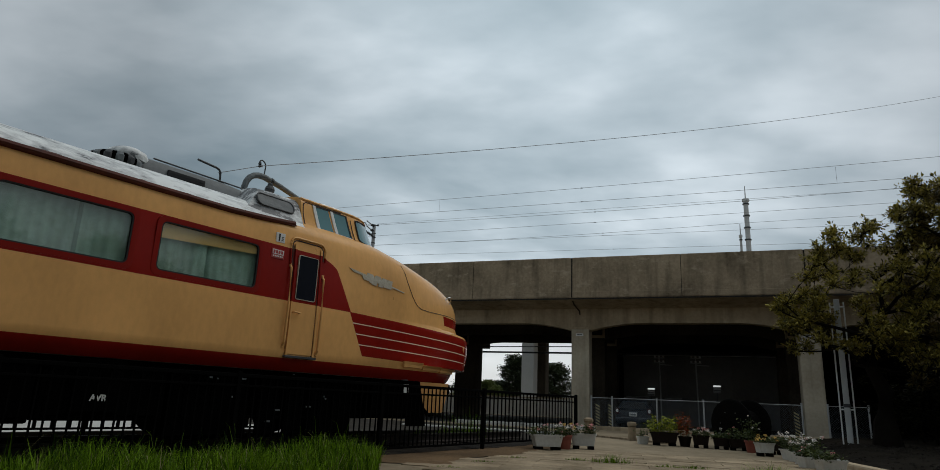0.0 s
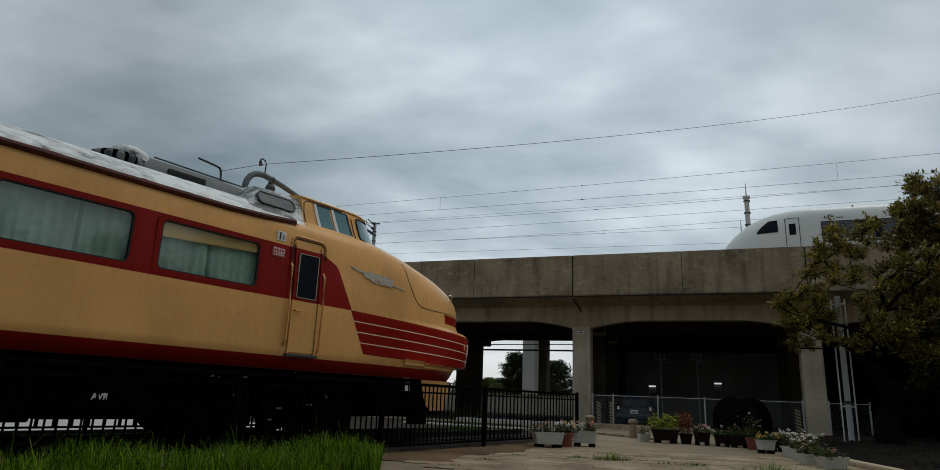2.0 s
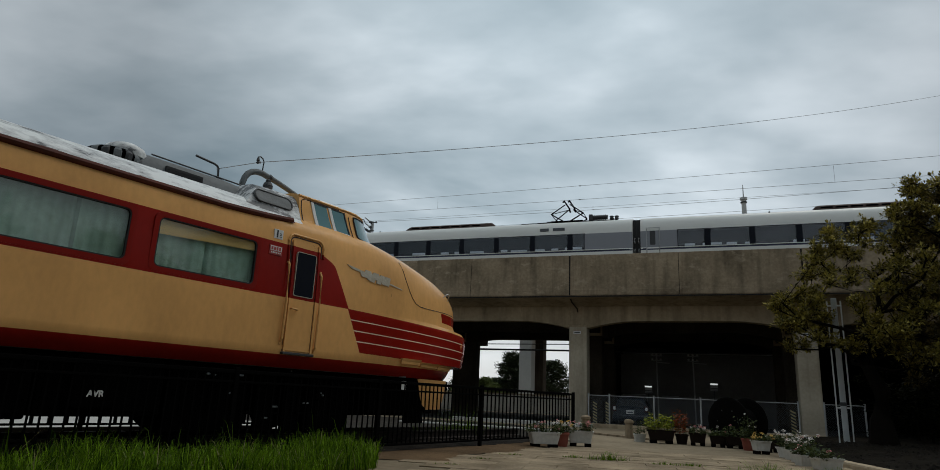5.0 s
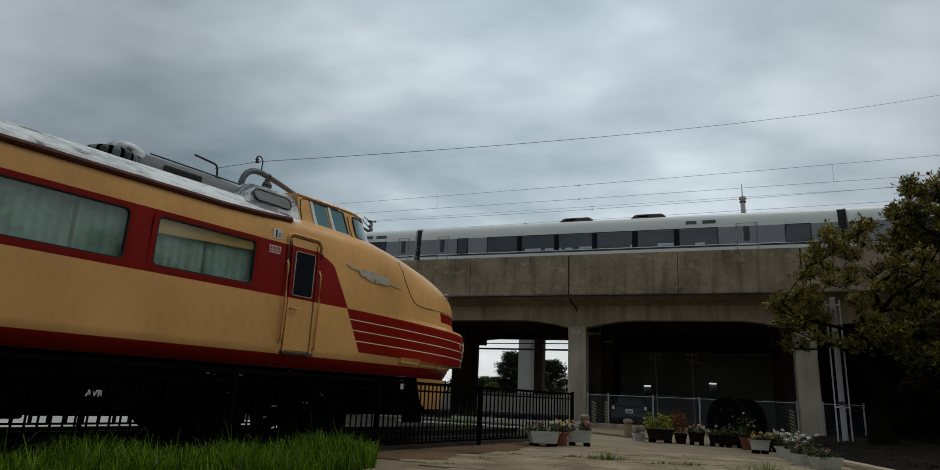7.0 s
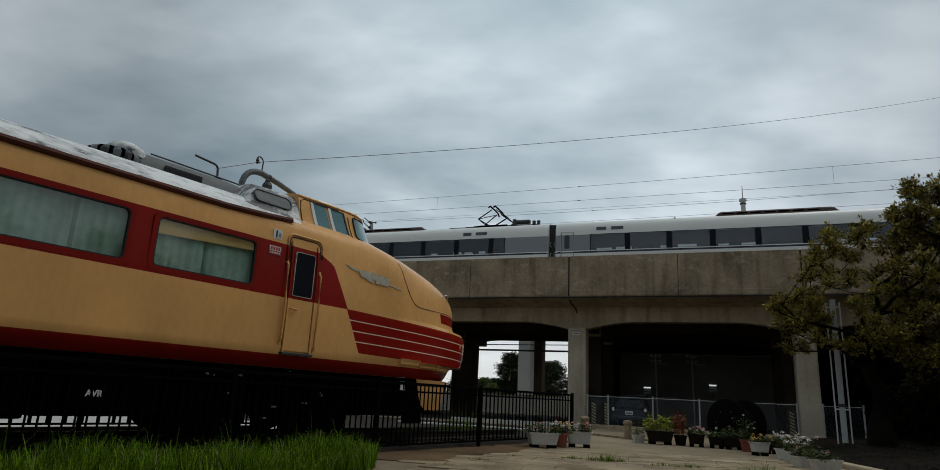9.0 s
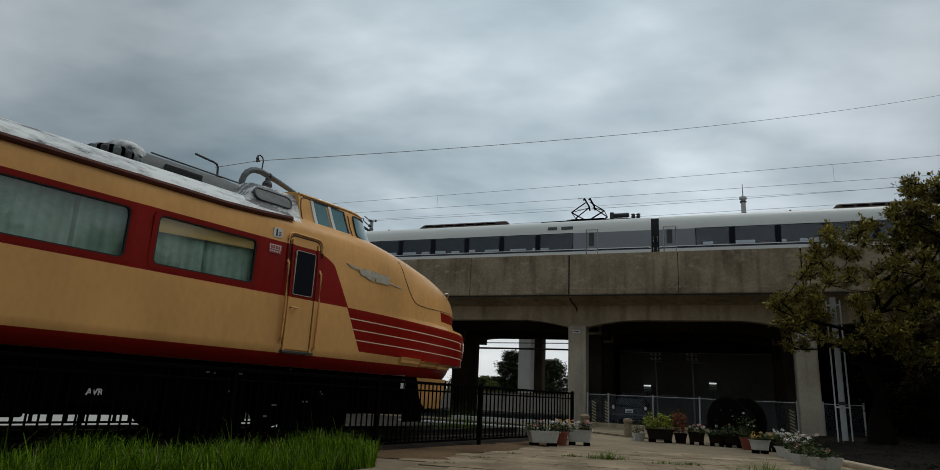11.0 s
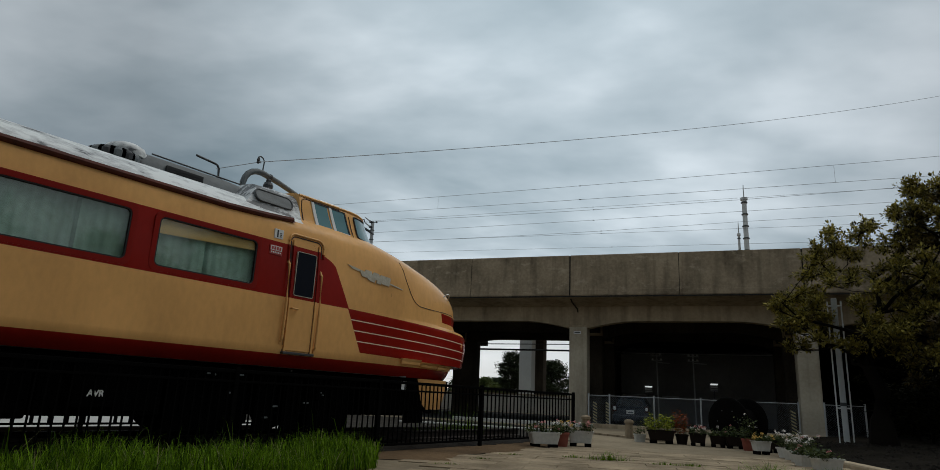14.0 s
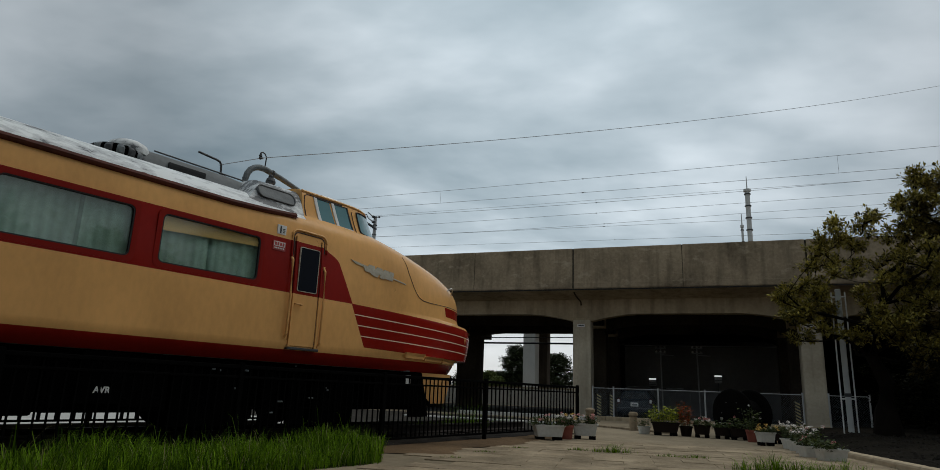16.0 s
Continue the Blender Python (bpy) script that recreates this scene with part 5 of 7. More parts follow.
def coach_shell(x0, x1, nosed, holes):
    """Coach body from x0 to x1; a nosed one ends in a streamlined front at x = 0."""
    bm = bmesh.new()
    xs = sorted({x0 if not nosed else NOSE_FULL, x1, *[h for a in holes for h in a[:2]]})
    xs = [x for x in xs if x >= (NOSE_FULL if nosed else x0) - 1e-6]
    rings = []
    for z, w, xf in COACH:
        half = [(x, w) for x in xs[::-1]]
        if nosed:
            for k in range(1, 15):
                t = math.pi / 2 * k / 14
                half.append((NOSE_FULL - (NOSE_FULL - xf) * math.sin(t) ** (2 / NOSE_POW), w * max(0.0, math.cos(t)) ** (2 / NOSE_POW)))
            pts = [(x, CY - y, z) for x, y in half] + [(x, CY + y, z) for x, y in half[-2::-1]]
        else:
            pts = [(x, CY - y, z) for x, y in half] + [(x, CY + y, z) for x, y in half[::-1]]
        rings.append([bm.verts.new(p) for p in pts])
    for (a, ra), (b, rb) in zip(zip(rings, COACH), zip(rings[1:], COACH[1:])):
        zm = (ra[0] + rb[0]) / 2
        for k in range(len(a) - 1):
            xm = (a[k].co.x + a[k + 1].co.x) / 2
            if any(h[0] < xm < h[1] and h[2] < zm < h[3] for h in holes) and abs(a[k].co.y - a[k + 1].co.y) < 1e-5:
                continue
            f = bm.faces.new((a[k], a[k + 1], b[k + 1], b[k]))
            f.material_index = 1 if 1.87 < zm < 2.69 and xm > (4.1 if nosed else -1) else (2 if 1.74 < zm < 1.80 and xm > 4.1 * nosed else 0)
    bm.faces.new([r[0] for r in rings] + [r[-1] for r in rings[::-1]])
    bm.faces.new(rings[-1])
    bmesh.ops.remove_doubles(bm, verts=bm.verts, dist=0.0004)
    return bm


def build_coach(spec, number):
    nosed = spec.get("nosed", False)
    flip = spec.get("flip", False)
    kind = "streamlined express end coach" if nosed else ("express coach with raised pantograph" if "panto" in spec else "express coach")
    t = thing("railway_coach", VIA, "white %s with grey window band, passing by" % kind, "train", "coaches of the passing express")

    def X(x):
        return PITCH - x if flip else x

    def bx(x0, x1, *a, bevel=0.0):
        p, q = sorted((X(x0), X(x1)))
        return boxed(p, q, *a, bevel=bevel)

    b0, b1 = spec["band"]
    cuts = [b0, *spec["pillars"], b1]
    wins = [(a + (0.0 if i == 0 else 0.13), b - (0.0 if i == len(cuts) - 2 else 0.13)) for i, (a, b) in enumerate(zip(cuts, cuts[1:]))]
    wins += spec.get("extra", [])
    holes = [(a, b, 1.87, 2.69) for a, b in wins]
    bm = coach_shell(0.19, PITCH - 0.19, nosed, holes)
    if flip:
        for v in bm.verts:
            v.co.x = PITCH - v.co.x
    body = part("body", bm, [M["coach"], M["coachgrey"], M["coachblue"]], t, smooth=35)
    # added sheet that keeps the saloon dark behind the windows
    part("inner_wall", bx(4.0 if nosed else 0.5, PITCH - 0.5, CY + 0.25, CY + 0.3, 1.2, 3.1), M["dark"], t, "added dark sheet standing in for the unlit saloon")
    part("floor", bx(4.2 if nosed else 0.5, PITCH - 0.5, 0.1, 2 * CY - 0.1, 1.12, 1.17), M["dark"], t)
    for a, b in wins:
        w = part("window", bx(a, b, 0.016, 0.022, 1.87, 2.69), M["coachglass"], t, "tinted window")
        w.visible_shadow = False
        if (a, b) in spec.get("extra", []):
            for e0, e1, z0, z1 in ((a - 0.02, a + 0.015, 1.86, 2.70), (b - 0.015, b + 0.02, 1.86, 2.70), (a, b, 1.86, 1.885)):
                part("gasket", bx(e0, e1, 0.004, 0.02, z0, z1), M["coachpillar"], w)
        part("top_edge", bx(a, b, 0.006, 0.02, 2.675, 2.70), M["coachpillar"], w)
    for p in spec["pillars"]:
        part("pillar", bx(p - 0.135, p + 0.135, 0.006, 0.03, 1.865, 2.695), M["coachpillar"], t)
    for e in (b0, b1):
        part("pillar", bx(e - 0.02, e + 0.02, 0.008, 0.03, 1.86, 2.70), M["coachpillar"], t)
    part("sill_line", bx(b0 if nosed else 0.3, b1 if nosed else PITCH - 0.3, 0.010, 0.022, 1.80, 1.825), M["coachpillar"], t)
    r = random.Random(100 + number)
    x = b0 + 0.3
    while x < b1 - 0.6:
        ln = r.choice((0.35, 0.45, 0.75, 0.85))
        if r.random() < 0.78:
            part("seat_cover", bx(x, x + ln, 0.030, 0.12, 1.89, 2.00 + r.uniform(-0.03, 0.03), bevel=0.015), M["seat"], t)
        x += ln + r.choice((0.2, 0.35, 0.55, 0.95))
    for d0, d1 in spec.get("doors", ()):
        d = part("door", bx(d0, d1, 0.006, 0.03, 1.15, 2.78, bevel=0.003), M["coach"], t, "white door crossed by the grey band")
        part("door_band", bx(d0 + 0.004, d1 - 0.004, 0.003, 0.02, 1.87, 2.69), M["coachgrey"], d)
        part("door_stripe", bx(d0 + 0.004, d1 - 0.004, 0.002, 0.02, 1.74, 1.80), M["coachblue"], d)
        m = (d0 + d1) / 2
        part("door_glass", extrude_outline(bmesh.new(), round_rect(*sorted((X(m - 0.15), X(m + 0.11))), 1.98, 2.68, 0.05, 3), -0.003, 0.002), M["darkgrey"], d, "dark door window with rounded corners")
        for e0, e1, z0, z1, mt in ((d0 - 0.045, d0 - 0.015, 1.12, 2.84, "steel"), (d1 + 0.015, d1 + 0.04, 1.12, 2.84, "steel"), (d0 - 0.045, d1 + 0.04, 2.82, 2.845, "steel"), (d0 - 0.012, d0, 1.12, 2.79, "rubber"), (d1, d1 + 0.012, 1.12, 2.79, "rubber")):
            part("door_rim", bx(e0, e1, -0.008, 0.01, z0, z1), M[mt], d)
    for s0, s1 in spec.get("signs", ()):
        part("destination_sign", bx(s0, s1, 0.02, 0.09, 2.90, 3.06, bevel=0.01), M["coachsign"], t, "dim destination display")
    for a0, a1 in spec.get("acs", ()):
        bm = bmesh.new()
        rings = []
        for x, s in ((a0, 0.0), (a0 + 0.16, 0.85), (a0 + 0.3, 1.0), (a1 - 0.3, 1.0), (a1 - 0.16, 0.85), (a1, 0.0)):
            rings.append([bm.verts.new((X(x), CY + y, 3.46 + (z - 3.46) * s)) for y, z in ((-1.02, 3.43), (-0.98, 3.60), (-0.88, 3.68), (0.88, 3.68), (0.98, 3.60), (1.02, 3.43))])
        for p, q in zip(rings, rings[1:]):
            for k in range(5):
                bm.faces.new((p[k], p[k + 1], q[k + 1], q[k]))
        ac = part("roof_unit", bm, M["acbrown"], t, "sooty brown roof unit")
        n = int((a1 - a0) / 0.6)
        for k in range(n):
            x = a0 + 0.35 + k * 0.6
            if x + 0.5 < a1 - 0.3:
                part("vent", bx(x, x + 0.48, CY - 1.005, CY - 0.97, 3.51, 3.59), M["black"], ac)
    for x in spec.get("dots", (6.0,)):
        part("roof_knob", lathe(bmesh.new(), [(0.05, 3.30), (0.04, 3.44), (0.02, 3.46)], 8, (X(x), 0.35, 0)), M["darkgrey"], t)
    if nosed:
        q = bmesh.new()
        rows = [(z, w, xf) for z, w, xf in COACH]

        def nose_y(x, z):
            w, xf = lerp_rows(rows, z)
            f = min(1.0, max(0.0, (NOSE_FULL - x) / (NOSE_FULL - xf)))
            return CY - w * max(0.0, 1 - f ** NOSE_POW) ** (1 / NOSE_POW)
        def nose_plate(q, xl, xr, z0, z1, off, nx=6, nz=5):
            """A thin skin on the nose between two edges, each a function of the height's share."""
            grid = []
            for j in range(nz + 1):
                v = j / nz
                z = z0 + (z1 - z0) * v
                grid.append([q.verts.new((X(x), nose_y(x, z) - off, z)) for x in (xl(v) + (xr(v) - xl(v)) * i / nx for i in range(nx + 1))])
            for j in range(nz):
                for i in range(nx):
                    q.faces.new((grid[j][i], grid[j][i + 1], grid[j + 1][i + 1], grid[j + 1][i]))
            return q

        def upright(e0, e1, z0, z1, off, nx=3):
            return nose_plate(bmesh.new(), lambda v: e0, lambda v: e1, z0, z1, off, nx, 10)
        nose_plate(q, lambda v: 1.50 + 0.55 * v ** 1.5, lambda v: 2.40, 2.34, 2.92, 0.02)
        part("cab_window", q, M["coachpillar"], t, "black cab side window")
        x0, x1 = spec["crew"]
        d = part("crew_door", upright(x0, x1, 1.15, 2.92, 0.012), M["coach"], t)
        part("door_glass", upright(x0 + 0.13, x1 - 0.13, 2.15, 2.68, 0.020), M["coachpillar"], d, "dark door window")
        for e0, e1, z0, z1 in ((x0 - 0.03, x0, 1.15, 2.95), (x1, x1 + 0.03, 1.15, 2.95), (x0 - 0.03, x1 + 0.03, 2.925, 2.955)):
            part("door_rim", upright(e0, e1, z0, z1, 0.022), M["darkgrey"], d)
        m0 = spec["mark"]
        bm = bmesh.new()
        for e0, e1, z0, z1 in ((0.0, 0.05, 2.86, 2.96), (0.02, 0.16, 2.83, 2.87), (0.14, 0.19, 2.85, 3.0), (0.14, 0.34, 2.97, 3.0), (0.24, 0.40, 2.90, 2.93)):
            box(bm, *sorted((X(m0 + e0), X(m0 + e1))), 0.026, 0.05, z0, z1)
        part("mark", bm, M["darkgrey"], t, "plain dark painted mark")
        for k in range(5):
            part("mark_bar", boxed(*sorted((X(m0 + 0.46 + k * 0.06), X(m0 + 0.50 + k * 0.06))), 0.024, 0.045, 2.84, 2.88), M["darkgrey"], t)
    # gangway, bogies, couplings
    for gx in ([PITCH - 0.19] if nosed else [0.19, PITCH - 0.19]):
        a, b = (gx, PITCH) if gx > 10 else (0.0, gx)
        part("gangway", bx(a - 0.001 * (a < 10), b + 0.001 * (b > 10), 0.30, 2 * CY - 0.30, 1.1, 3.35, bevel=0.02), M["rubber"], t, "black bellows gangway")
        for zz, ln in ((1.35, 0.5), (2.15, 0.25)):
            m = (a + b) / 2
            part("hose", pipe(bmesh.new(), [(X(m), 0.26, zz + ln), (X(m), 0.16, zz + ln * 0.8), (X(m), 0.16, zz + ln * 0.2), (X(m), 0.26, zz)], 0.028, 6), M["steel"], t)
    for cx in (3.6, PITCH - 3.6):
        bg = part("bogie", bx(cx - 1.5, cx + 1.5, 0.45, 2 * CY - 0.45, 0.45, 0.8, bevel=0.03), M["darkgrey"], t)
        for wx in (-1.05, 1.05):
            part("wheelset", rod(bmesh.new(), (X(cx + wx), CY - 0.6, 0.43), (X(cx + wx), CY + 0.6, 0.43), 0.43, 18), M["rail"], bg)
    part("underfloor", bx(5.6, PITCH - 5.6, 0.15, 2 * CY - 0.15, 0.45, 0.96, bevel=0.03), M["darkgrey"], t)
    if "panto" in spec:
        px = spec["panto"]
        base = part("pantograph_base", bx(px - 2.4, px + 2.6, CY - 0.9, CY + 0.75, 3.44, 3.52, bevel=0.01), M["black"], t, "black insulated roof deck")
        pan = part("pantograph", boxed(X(px) - 0.85, X(px) + 0.85, CY - 0.72, CY + 0.72, 3.56, 3.64, bevel=0.01), M["black"], t, "black diamond pantograph, raised")
        for s in (-0.65, 0.65):
            for k in (-0.7, 0.7):
                part("insulator", lathe(bmesh.new(), [(0.05, 3.48), (0.07, 3.52), (0.05, 3.57)], 8, (X(px) + k, CY + s, 0)), M["white"], pan)
            for dx in (-1, 1):
                part("lower_arm", rod(bmesh.new(), (X(px) + dx * 0.18, CY + s, 3.62), (X(px) + dx * 0.85, CY + s * 0.9, 4.05), 0.036, 6), M["black"], pan)
                part("upper_arm", rod(bmesh.new(), (X(px) + dx * 0.85, CY + s * 0.9, 4.05), (X(px) + dx * 0.12, CY + s * 0.75, 4.58), 0.030, 6), M["black"], pan)
        for dx in (-1, 1):
            part("cross_rod", rod(bmesh.new(), (X(px) + dx * 0.85, CY - 0.6, 4.05), (X(px) + dx * 0.85, CY + 0.6, 4.05), 0.022, 6), M["black"], pan)
            part("diagonal", rod(bmesh.new(), (X(px) + dx * 0.85, CY - 0.58, 4.05), (X(px) + dx * 0.12, CY + 0.5, 4.58), 0.022, 6), M["black"], pan)
            part("collector", pipe(bmesh.new(), [(X(px) + dx * 0.14, CY - 0.95, 4.58), (X(px) + dx * 0.14, CY - 0.7, 4.72), (X(px) + dx * 0.14, CY + 0.7, 4.72), (X(px) + dx * 0.14, CY + 0.95, 4.58)], 0.045, 6), M["black"], pan)
        for k, (dx, ln, rr, zz) in enumerate(((-2.1, 0.3, 0.06, 3.58), (-1.6, 0.5, 0.05, 3.6), (-1.1, 0.25, 0.07, 3.62))):
            part("roof_fuse", rod(bmesh.new(), (X(px + dx), CY - 0.5, zz), (X(px + dx + ln), CY - 0.5, zz), rr, 8), M["darkgrey"], base)
        part("arrester", bx(px + 1.15, px + 1.35, CY - 0.7, CY - 0.4, 3.5, 3.92, bevel=0.03), M["darkgrey"], base)
        part("breaker", rod(bmesh.new(), (X(px + 1.3), CY - 0.55, 3.76), (X(px + 2.1), CY - 0.55, 3.76), 0.11, 10), M["darkgrey"], base)
        for k in range(6):
            part("breaker_rib", rod(bmesh.new(), (X(px + 1.42 + k * 0.11), CY - 0.55, 3.76), (X(px + 1.46 + k * 0.11), CY - 0.55, 3.76), 0.14, 10), M["darkgrey"], base)
        for k in range(2):
            part("bushing", lathe(bmesh.new(), [(0.08, 3.5), (0.11, 3.56), (0.08, 3.62), (0.11, 3.68), (0.08, 3.74), (0.12, 3.80), (0.03, 3.84)], 8, (X(px + 2.3 + k * 0.25), CY - 0.5, 0)), M["darkgrey"], base)
    return t


REG = [3.68 + 1.95 * k for k in range(8)]
COACHES = [
    dict(nosed=True, band=(4.15, 17.81), pillars=[6.33, 8.61, 10.94, 13.31, 15.67], doors=[(18.62, 19.22)], signs=[(16.22, 16.66), (16.89, 17.49)], acs=[(8.08, 13.36)], crew=(2.72, 3.25), mark=4.29, dots=(5.5, 7.6)),
    dict(band=(1.92, 18.05), pillars=REG, doors=[(0.5, 1.06)], signs=[(15.76, 16.22), (16.44, 17.05)], acs=[(7.87, 13.17)], panto=17.0, dots=(6.3, 4.5)),
    dict(band=(1.92, 18.63), pillars=[3.25 + 1.94 * k for k in range(8)], doors=[(0.5, 1.06), (19.46, 20.05)], signs=[(17.28, 17.76), (17.98, 18.62)], acs=[(7.8, 13.1)]),
    dict(band=(4.04, 15.41), pillars=[5.8, 7.74, 9.68, 11.63, 13.58], extra=[(2.34, 2.94), (18.28, 19.31)], doors=[(1.22, 1.78), (16.25, 17.1)], signs=[(14.01, 14.5), (14.75, 15.35)], acs=[(7.8, 9.54), (11.42, 13.11)]),
    dict(band=(1.90, 18.08), pillars=REG, doors=[(0.5, 1.04)], signs=[(15.73, 16.19), (16.44, 17.07)], acs=[(7.9, 13.2)], panto=17.1, dots=(6.9, 4.2)),
    dict(band=(1.96, 18.6), pillars=[3.77 + 1.955 * k for k in range(8)], doors=[(0.5, 1.10)], signs=[(2.25, 2.74), (2.98, 3.58)], acs=[(7.85, 13.1)]),
    dict(band=(1.96, 16.6), pillars=[3.1 + 1.95 * k for k in range(7)], doors=[(17.3, 17.82)], signs=[(15.3, 15.78), (16.0, 16.6)], acs=[(7.85, 13.1)], panto=17.2),
    dict(band=(1.86, 18.65), pillars=[3.45 + 1.93 * k for k in range(8)], doors=[(0.42, 0.95)], signs=[(17.28, 17.74), (17.97, 18.6)], acs=[(7.76, 13.05)]),
    dict(nosed=True, flip=True, band=(3.95, 17.2), pillars=[PITCH - x for x in (14.85, 12.9, 10.86, 9.01, 7.14, 5.13)], doors=[(17.9, 18.5)], signs=[(15.57, 16.17), (16.42, 16.88)], acs=[(7.77, 9.44), (11.28, 13.0)], crew=(2.52, 3.15), mark=4.05, dots=(6.4, 5.0)),
]
PASSING = [build_coach(s, i) for i, s in enumerate(COACHES)]


# seconds and place of the head along the viaduct, as it gathers speed
HEAD = [
    (2.3, -3.25), (2.5, -6.25), (2.8, -10.80), (3.0, -13.80), (3.5, -20.95), (3.9, -27.05), (4.2, -31.70), (6.5, -68.14), (7.0, -76.40), (7.5, -84.50),
    (8.0, -92.77), (8.3, -97.90), (8.6, -103.0), (9.0, -110.10), (11.5, -155.31), (12.0, -164.60), (12.5, -174.50), (12.9, -182.10),
]


def smooth_head(t):
    return 28.29 - 13.267 * t - 0.2356 * t * t


def motions():
    rows = [(t, smooth_head(t)) for t in (0.0, 0.5, 1.0, 1.5, 2.0)] + HEAD + [(t, smooth_head(t)) for t in (13.4, 14.0, 14.5, 15.0, 15.5, 16.0)]
    for i, c in enumerate(PASSING):
        walk(c, [(t, VIA @ pose(u + PITCH * i, 31.0, DECK_RAIL)) for t, u in rows])


# ---- beyond and under the viaduct ----
def build_background():
    fv = thing("far_viaduct", VIA, "second concrete viaduct on pale columns beyond the first", "viaduct", kind="structure")
    part("deck_slab", boxed(-160, 90, 54.0, 64.0, 7.4, 8.4), M["concrete2"], fv)
    for k in range(-8, 6):
        c = -14.9 + 13.5 * k
        part("column", boxed(c - 0.55, c + 0.55, 55.0, 56.4, -0.2, 7.4, bevel=0.05), M["pale"], fv)
        # second row: the shade beside the pale columns is put into its colour
        part("column", boxed(c - 0.95, c + 0.15, 61.0, 62.4, -0.2, 7.4, bevel=0.05), M["shadowed"], fv)
    p = thing("conduit", VIA, "dark cable conduit slung under the viaduct", "pipe")
    part("tube", rod(bmesh.new(), (-26, 43.0, 4.30), (-5.2, 43.0, 4.30), 0.06, 8), M["darkgrey"], p)
    part("tube", rod(bmesh.new(), (-26, 42.6, 4.52), (-5.2, 42.6, 4.72), 0.03, 8), M["darkgrey"], p)
    # dark shed under the spans
    sh = thing("storage_shed", VIA, "dark panelled shed wall standing under the viaduct", "building")
    for k in range(7):
        a = -4.87 + k * 1.215
        part("wall_panel", boxed(a + 0.002, a + 1.213, 41.0, 41.12, 0.0, 4.02, bevel=0.004), M["darkwall"], sh)
    part("backing_wall", boxed(-4.87, 3.635, 41.13, 41.2, 0.0, 4.02), M["darkwall"], sh)
    bm = bmesh.new()
    lo, hi = [(-4.95, 40.8, 4.03), (3.72, 40.8, 4.03)], [(3.3, 43.0, 4.50), (-4.75, 43.0, 4.50)]
    vs = [bm.verts.new(p) for p in lo + hi] + [bm.verts.new((x, y, z + 0.05)) for x, y, z in lo + hi]
    for q in ((0, 1, 2, 3), (7, 6, 5, 4), (0, 4, 5, 1), (1, 5, 6, 2), (2, 6, 7, 3), (3, 7, 4, 0)):
        bm.faces.new([vs[k] for k in q])
    part("sloping_roof", bm, M["steel"], sh, "dull metal lean-to roof")
    part("side_wall", boxed(-4.97, -4.87, 41.0, 43.9, 0.0, 4.0), M["darkwall"], sh)
    part("side_wall", boxed(3.64, 3.74, 41.0, 43.9, 0.0, 4.0), M["darkwall"], sh)
    # black sheet added to fill the far side with shade
    part("back_wall", boxed(-7.5, 17.3, 43.91, 44.0, 0.0, 5.28), M["timber"], sh, "added black sheet standing in for the dark under the spans")
    for a, b, z in ((-4.85, -3.5, 1.58), (-2.6, -1.6, 1.55)):
        part("wall_conduit", rod(bmesh.new(), (a, 40.95, z), (b, 40.95, z), 0.03, 6), M["steel"], sh)
    for u, z in ((-3.3, 1.80), (0.36, 2.06)):
        lamp = thing("wall_lamp", VIA @ pose(u, 40.2, 0), "small white flood lamp with a slatted housing", "lamp", "wall lamps")
        part("housing", boxed(-0.20, 0.20, 0, 0.25, z - 0.12, z + 0.22, bevel=0.02), M["steel"], lamp)
        part("lamp_glass", boxed(-0.20, 0.20, -0.03, 0.22, z + 0.225, z + 0.30, bevel=0.02), M["glow"], lamp, "lit white lamp glass")
        part("lamp_face", boxed(-0.185, 0.185, -0.014, -0.009, z + 0.085, z + 0.125), M["lamp"], lamp, "white reflector strip")
        part("post", rod(bmesh.new(), (0, 0.12, 0), (0, 0.12, z - 0.12), 0.03, 8), M["darkgrey"], lamp)
        for k in range(3):
            part("slat", boxed(-0.19, 0.19, -0.008, 0.006, z - 0.08 + k * 0.09, z - 0.05 + k * 0.09), M["darkgrey"], lamp)
    for u in (-2.80, -0.74):
        pp = thing("service_pole", VIA @ pose(u, 40.4, 0), "thin grey service pole with insulators and a short arm", "pole", "service poles")
        part("tube", rod(bmesh.new(), (0.05, 0, 0), (0, 0, 4.0), 0.04, 8), M["steel"], pp)
        for z in (3.58, 3.86):
            part("crossarm", boxed(-0.30, 0.32, -0.04, 0.04, z, z + 0.05, bevel=0.01), M["steel"], pp)
            for k in (-0.24, 0.0, 0.24):
                part("insulator", lathe(bmesh.new(), [(0.03, z + 0.05), (0.06, z + 0.08), (0.06, z + 0.13), (0.02, z + 0.17)], 8, (k, 0, 0)), M["white"], pp)
        part("arm", rod(bmesh.new(), (0, 0, 3.5), (0.75, 0, 3.46), 0.03, 8), M["steel"], pp)
    rd = thing("road", VIA, "dark asphalt lane under the viaduct", "road", kind="structure")
    part("surface", boxed(-60, 40, 27.4, 47.0, -0.05, 0.006), M["asphalt"], rd)
    # kerb and pale strip in front of the fence
    k = thing("kerb", VIA, "low concrete kerb along the fence foot", "kerb", kind="structure")
    for i in range(10):
        part("kerbstone", boxed(-6.5 + i * 1.2, -5.32 + i * 1.2, 27.1, 27.35, -0.05, 0.16, bevel=0.015), M["concrete2"], k)
    pv = thing("pavement_edge", pose(0, 0, 0), "pale worn kerb line at the end of the paving", "kerb", kind="structure")
    a, b = Vector((2.4, 24.0, 0)), Vector((5.6, 18.4, 0))
    d = (b - a).normalized()
    ang = math.degrees(math.atan2(d.y, d.x))
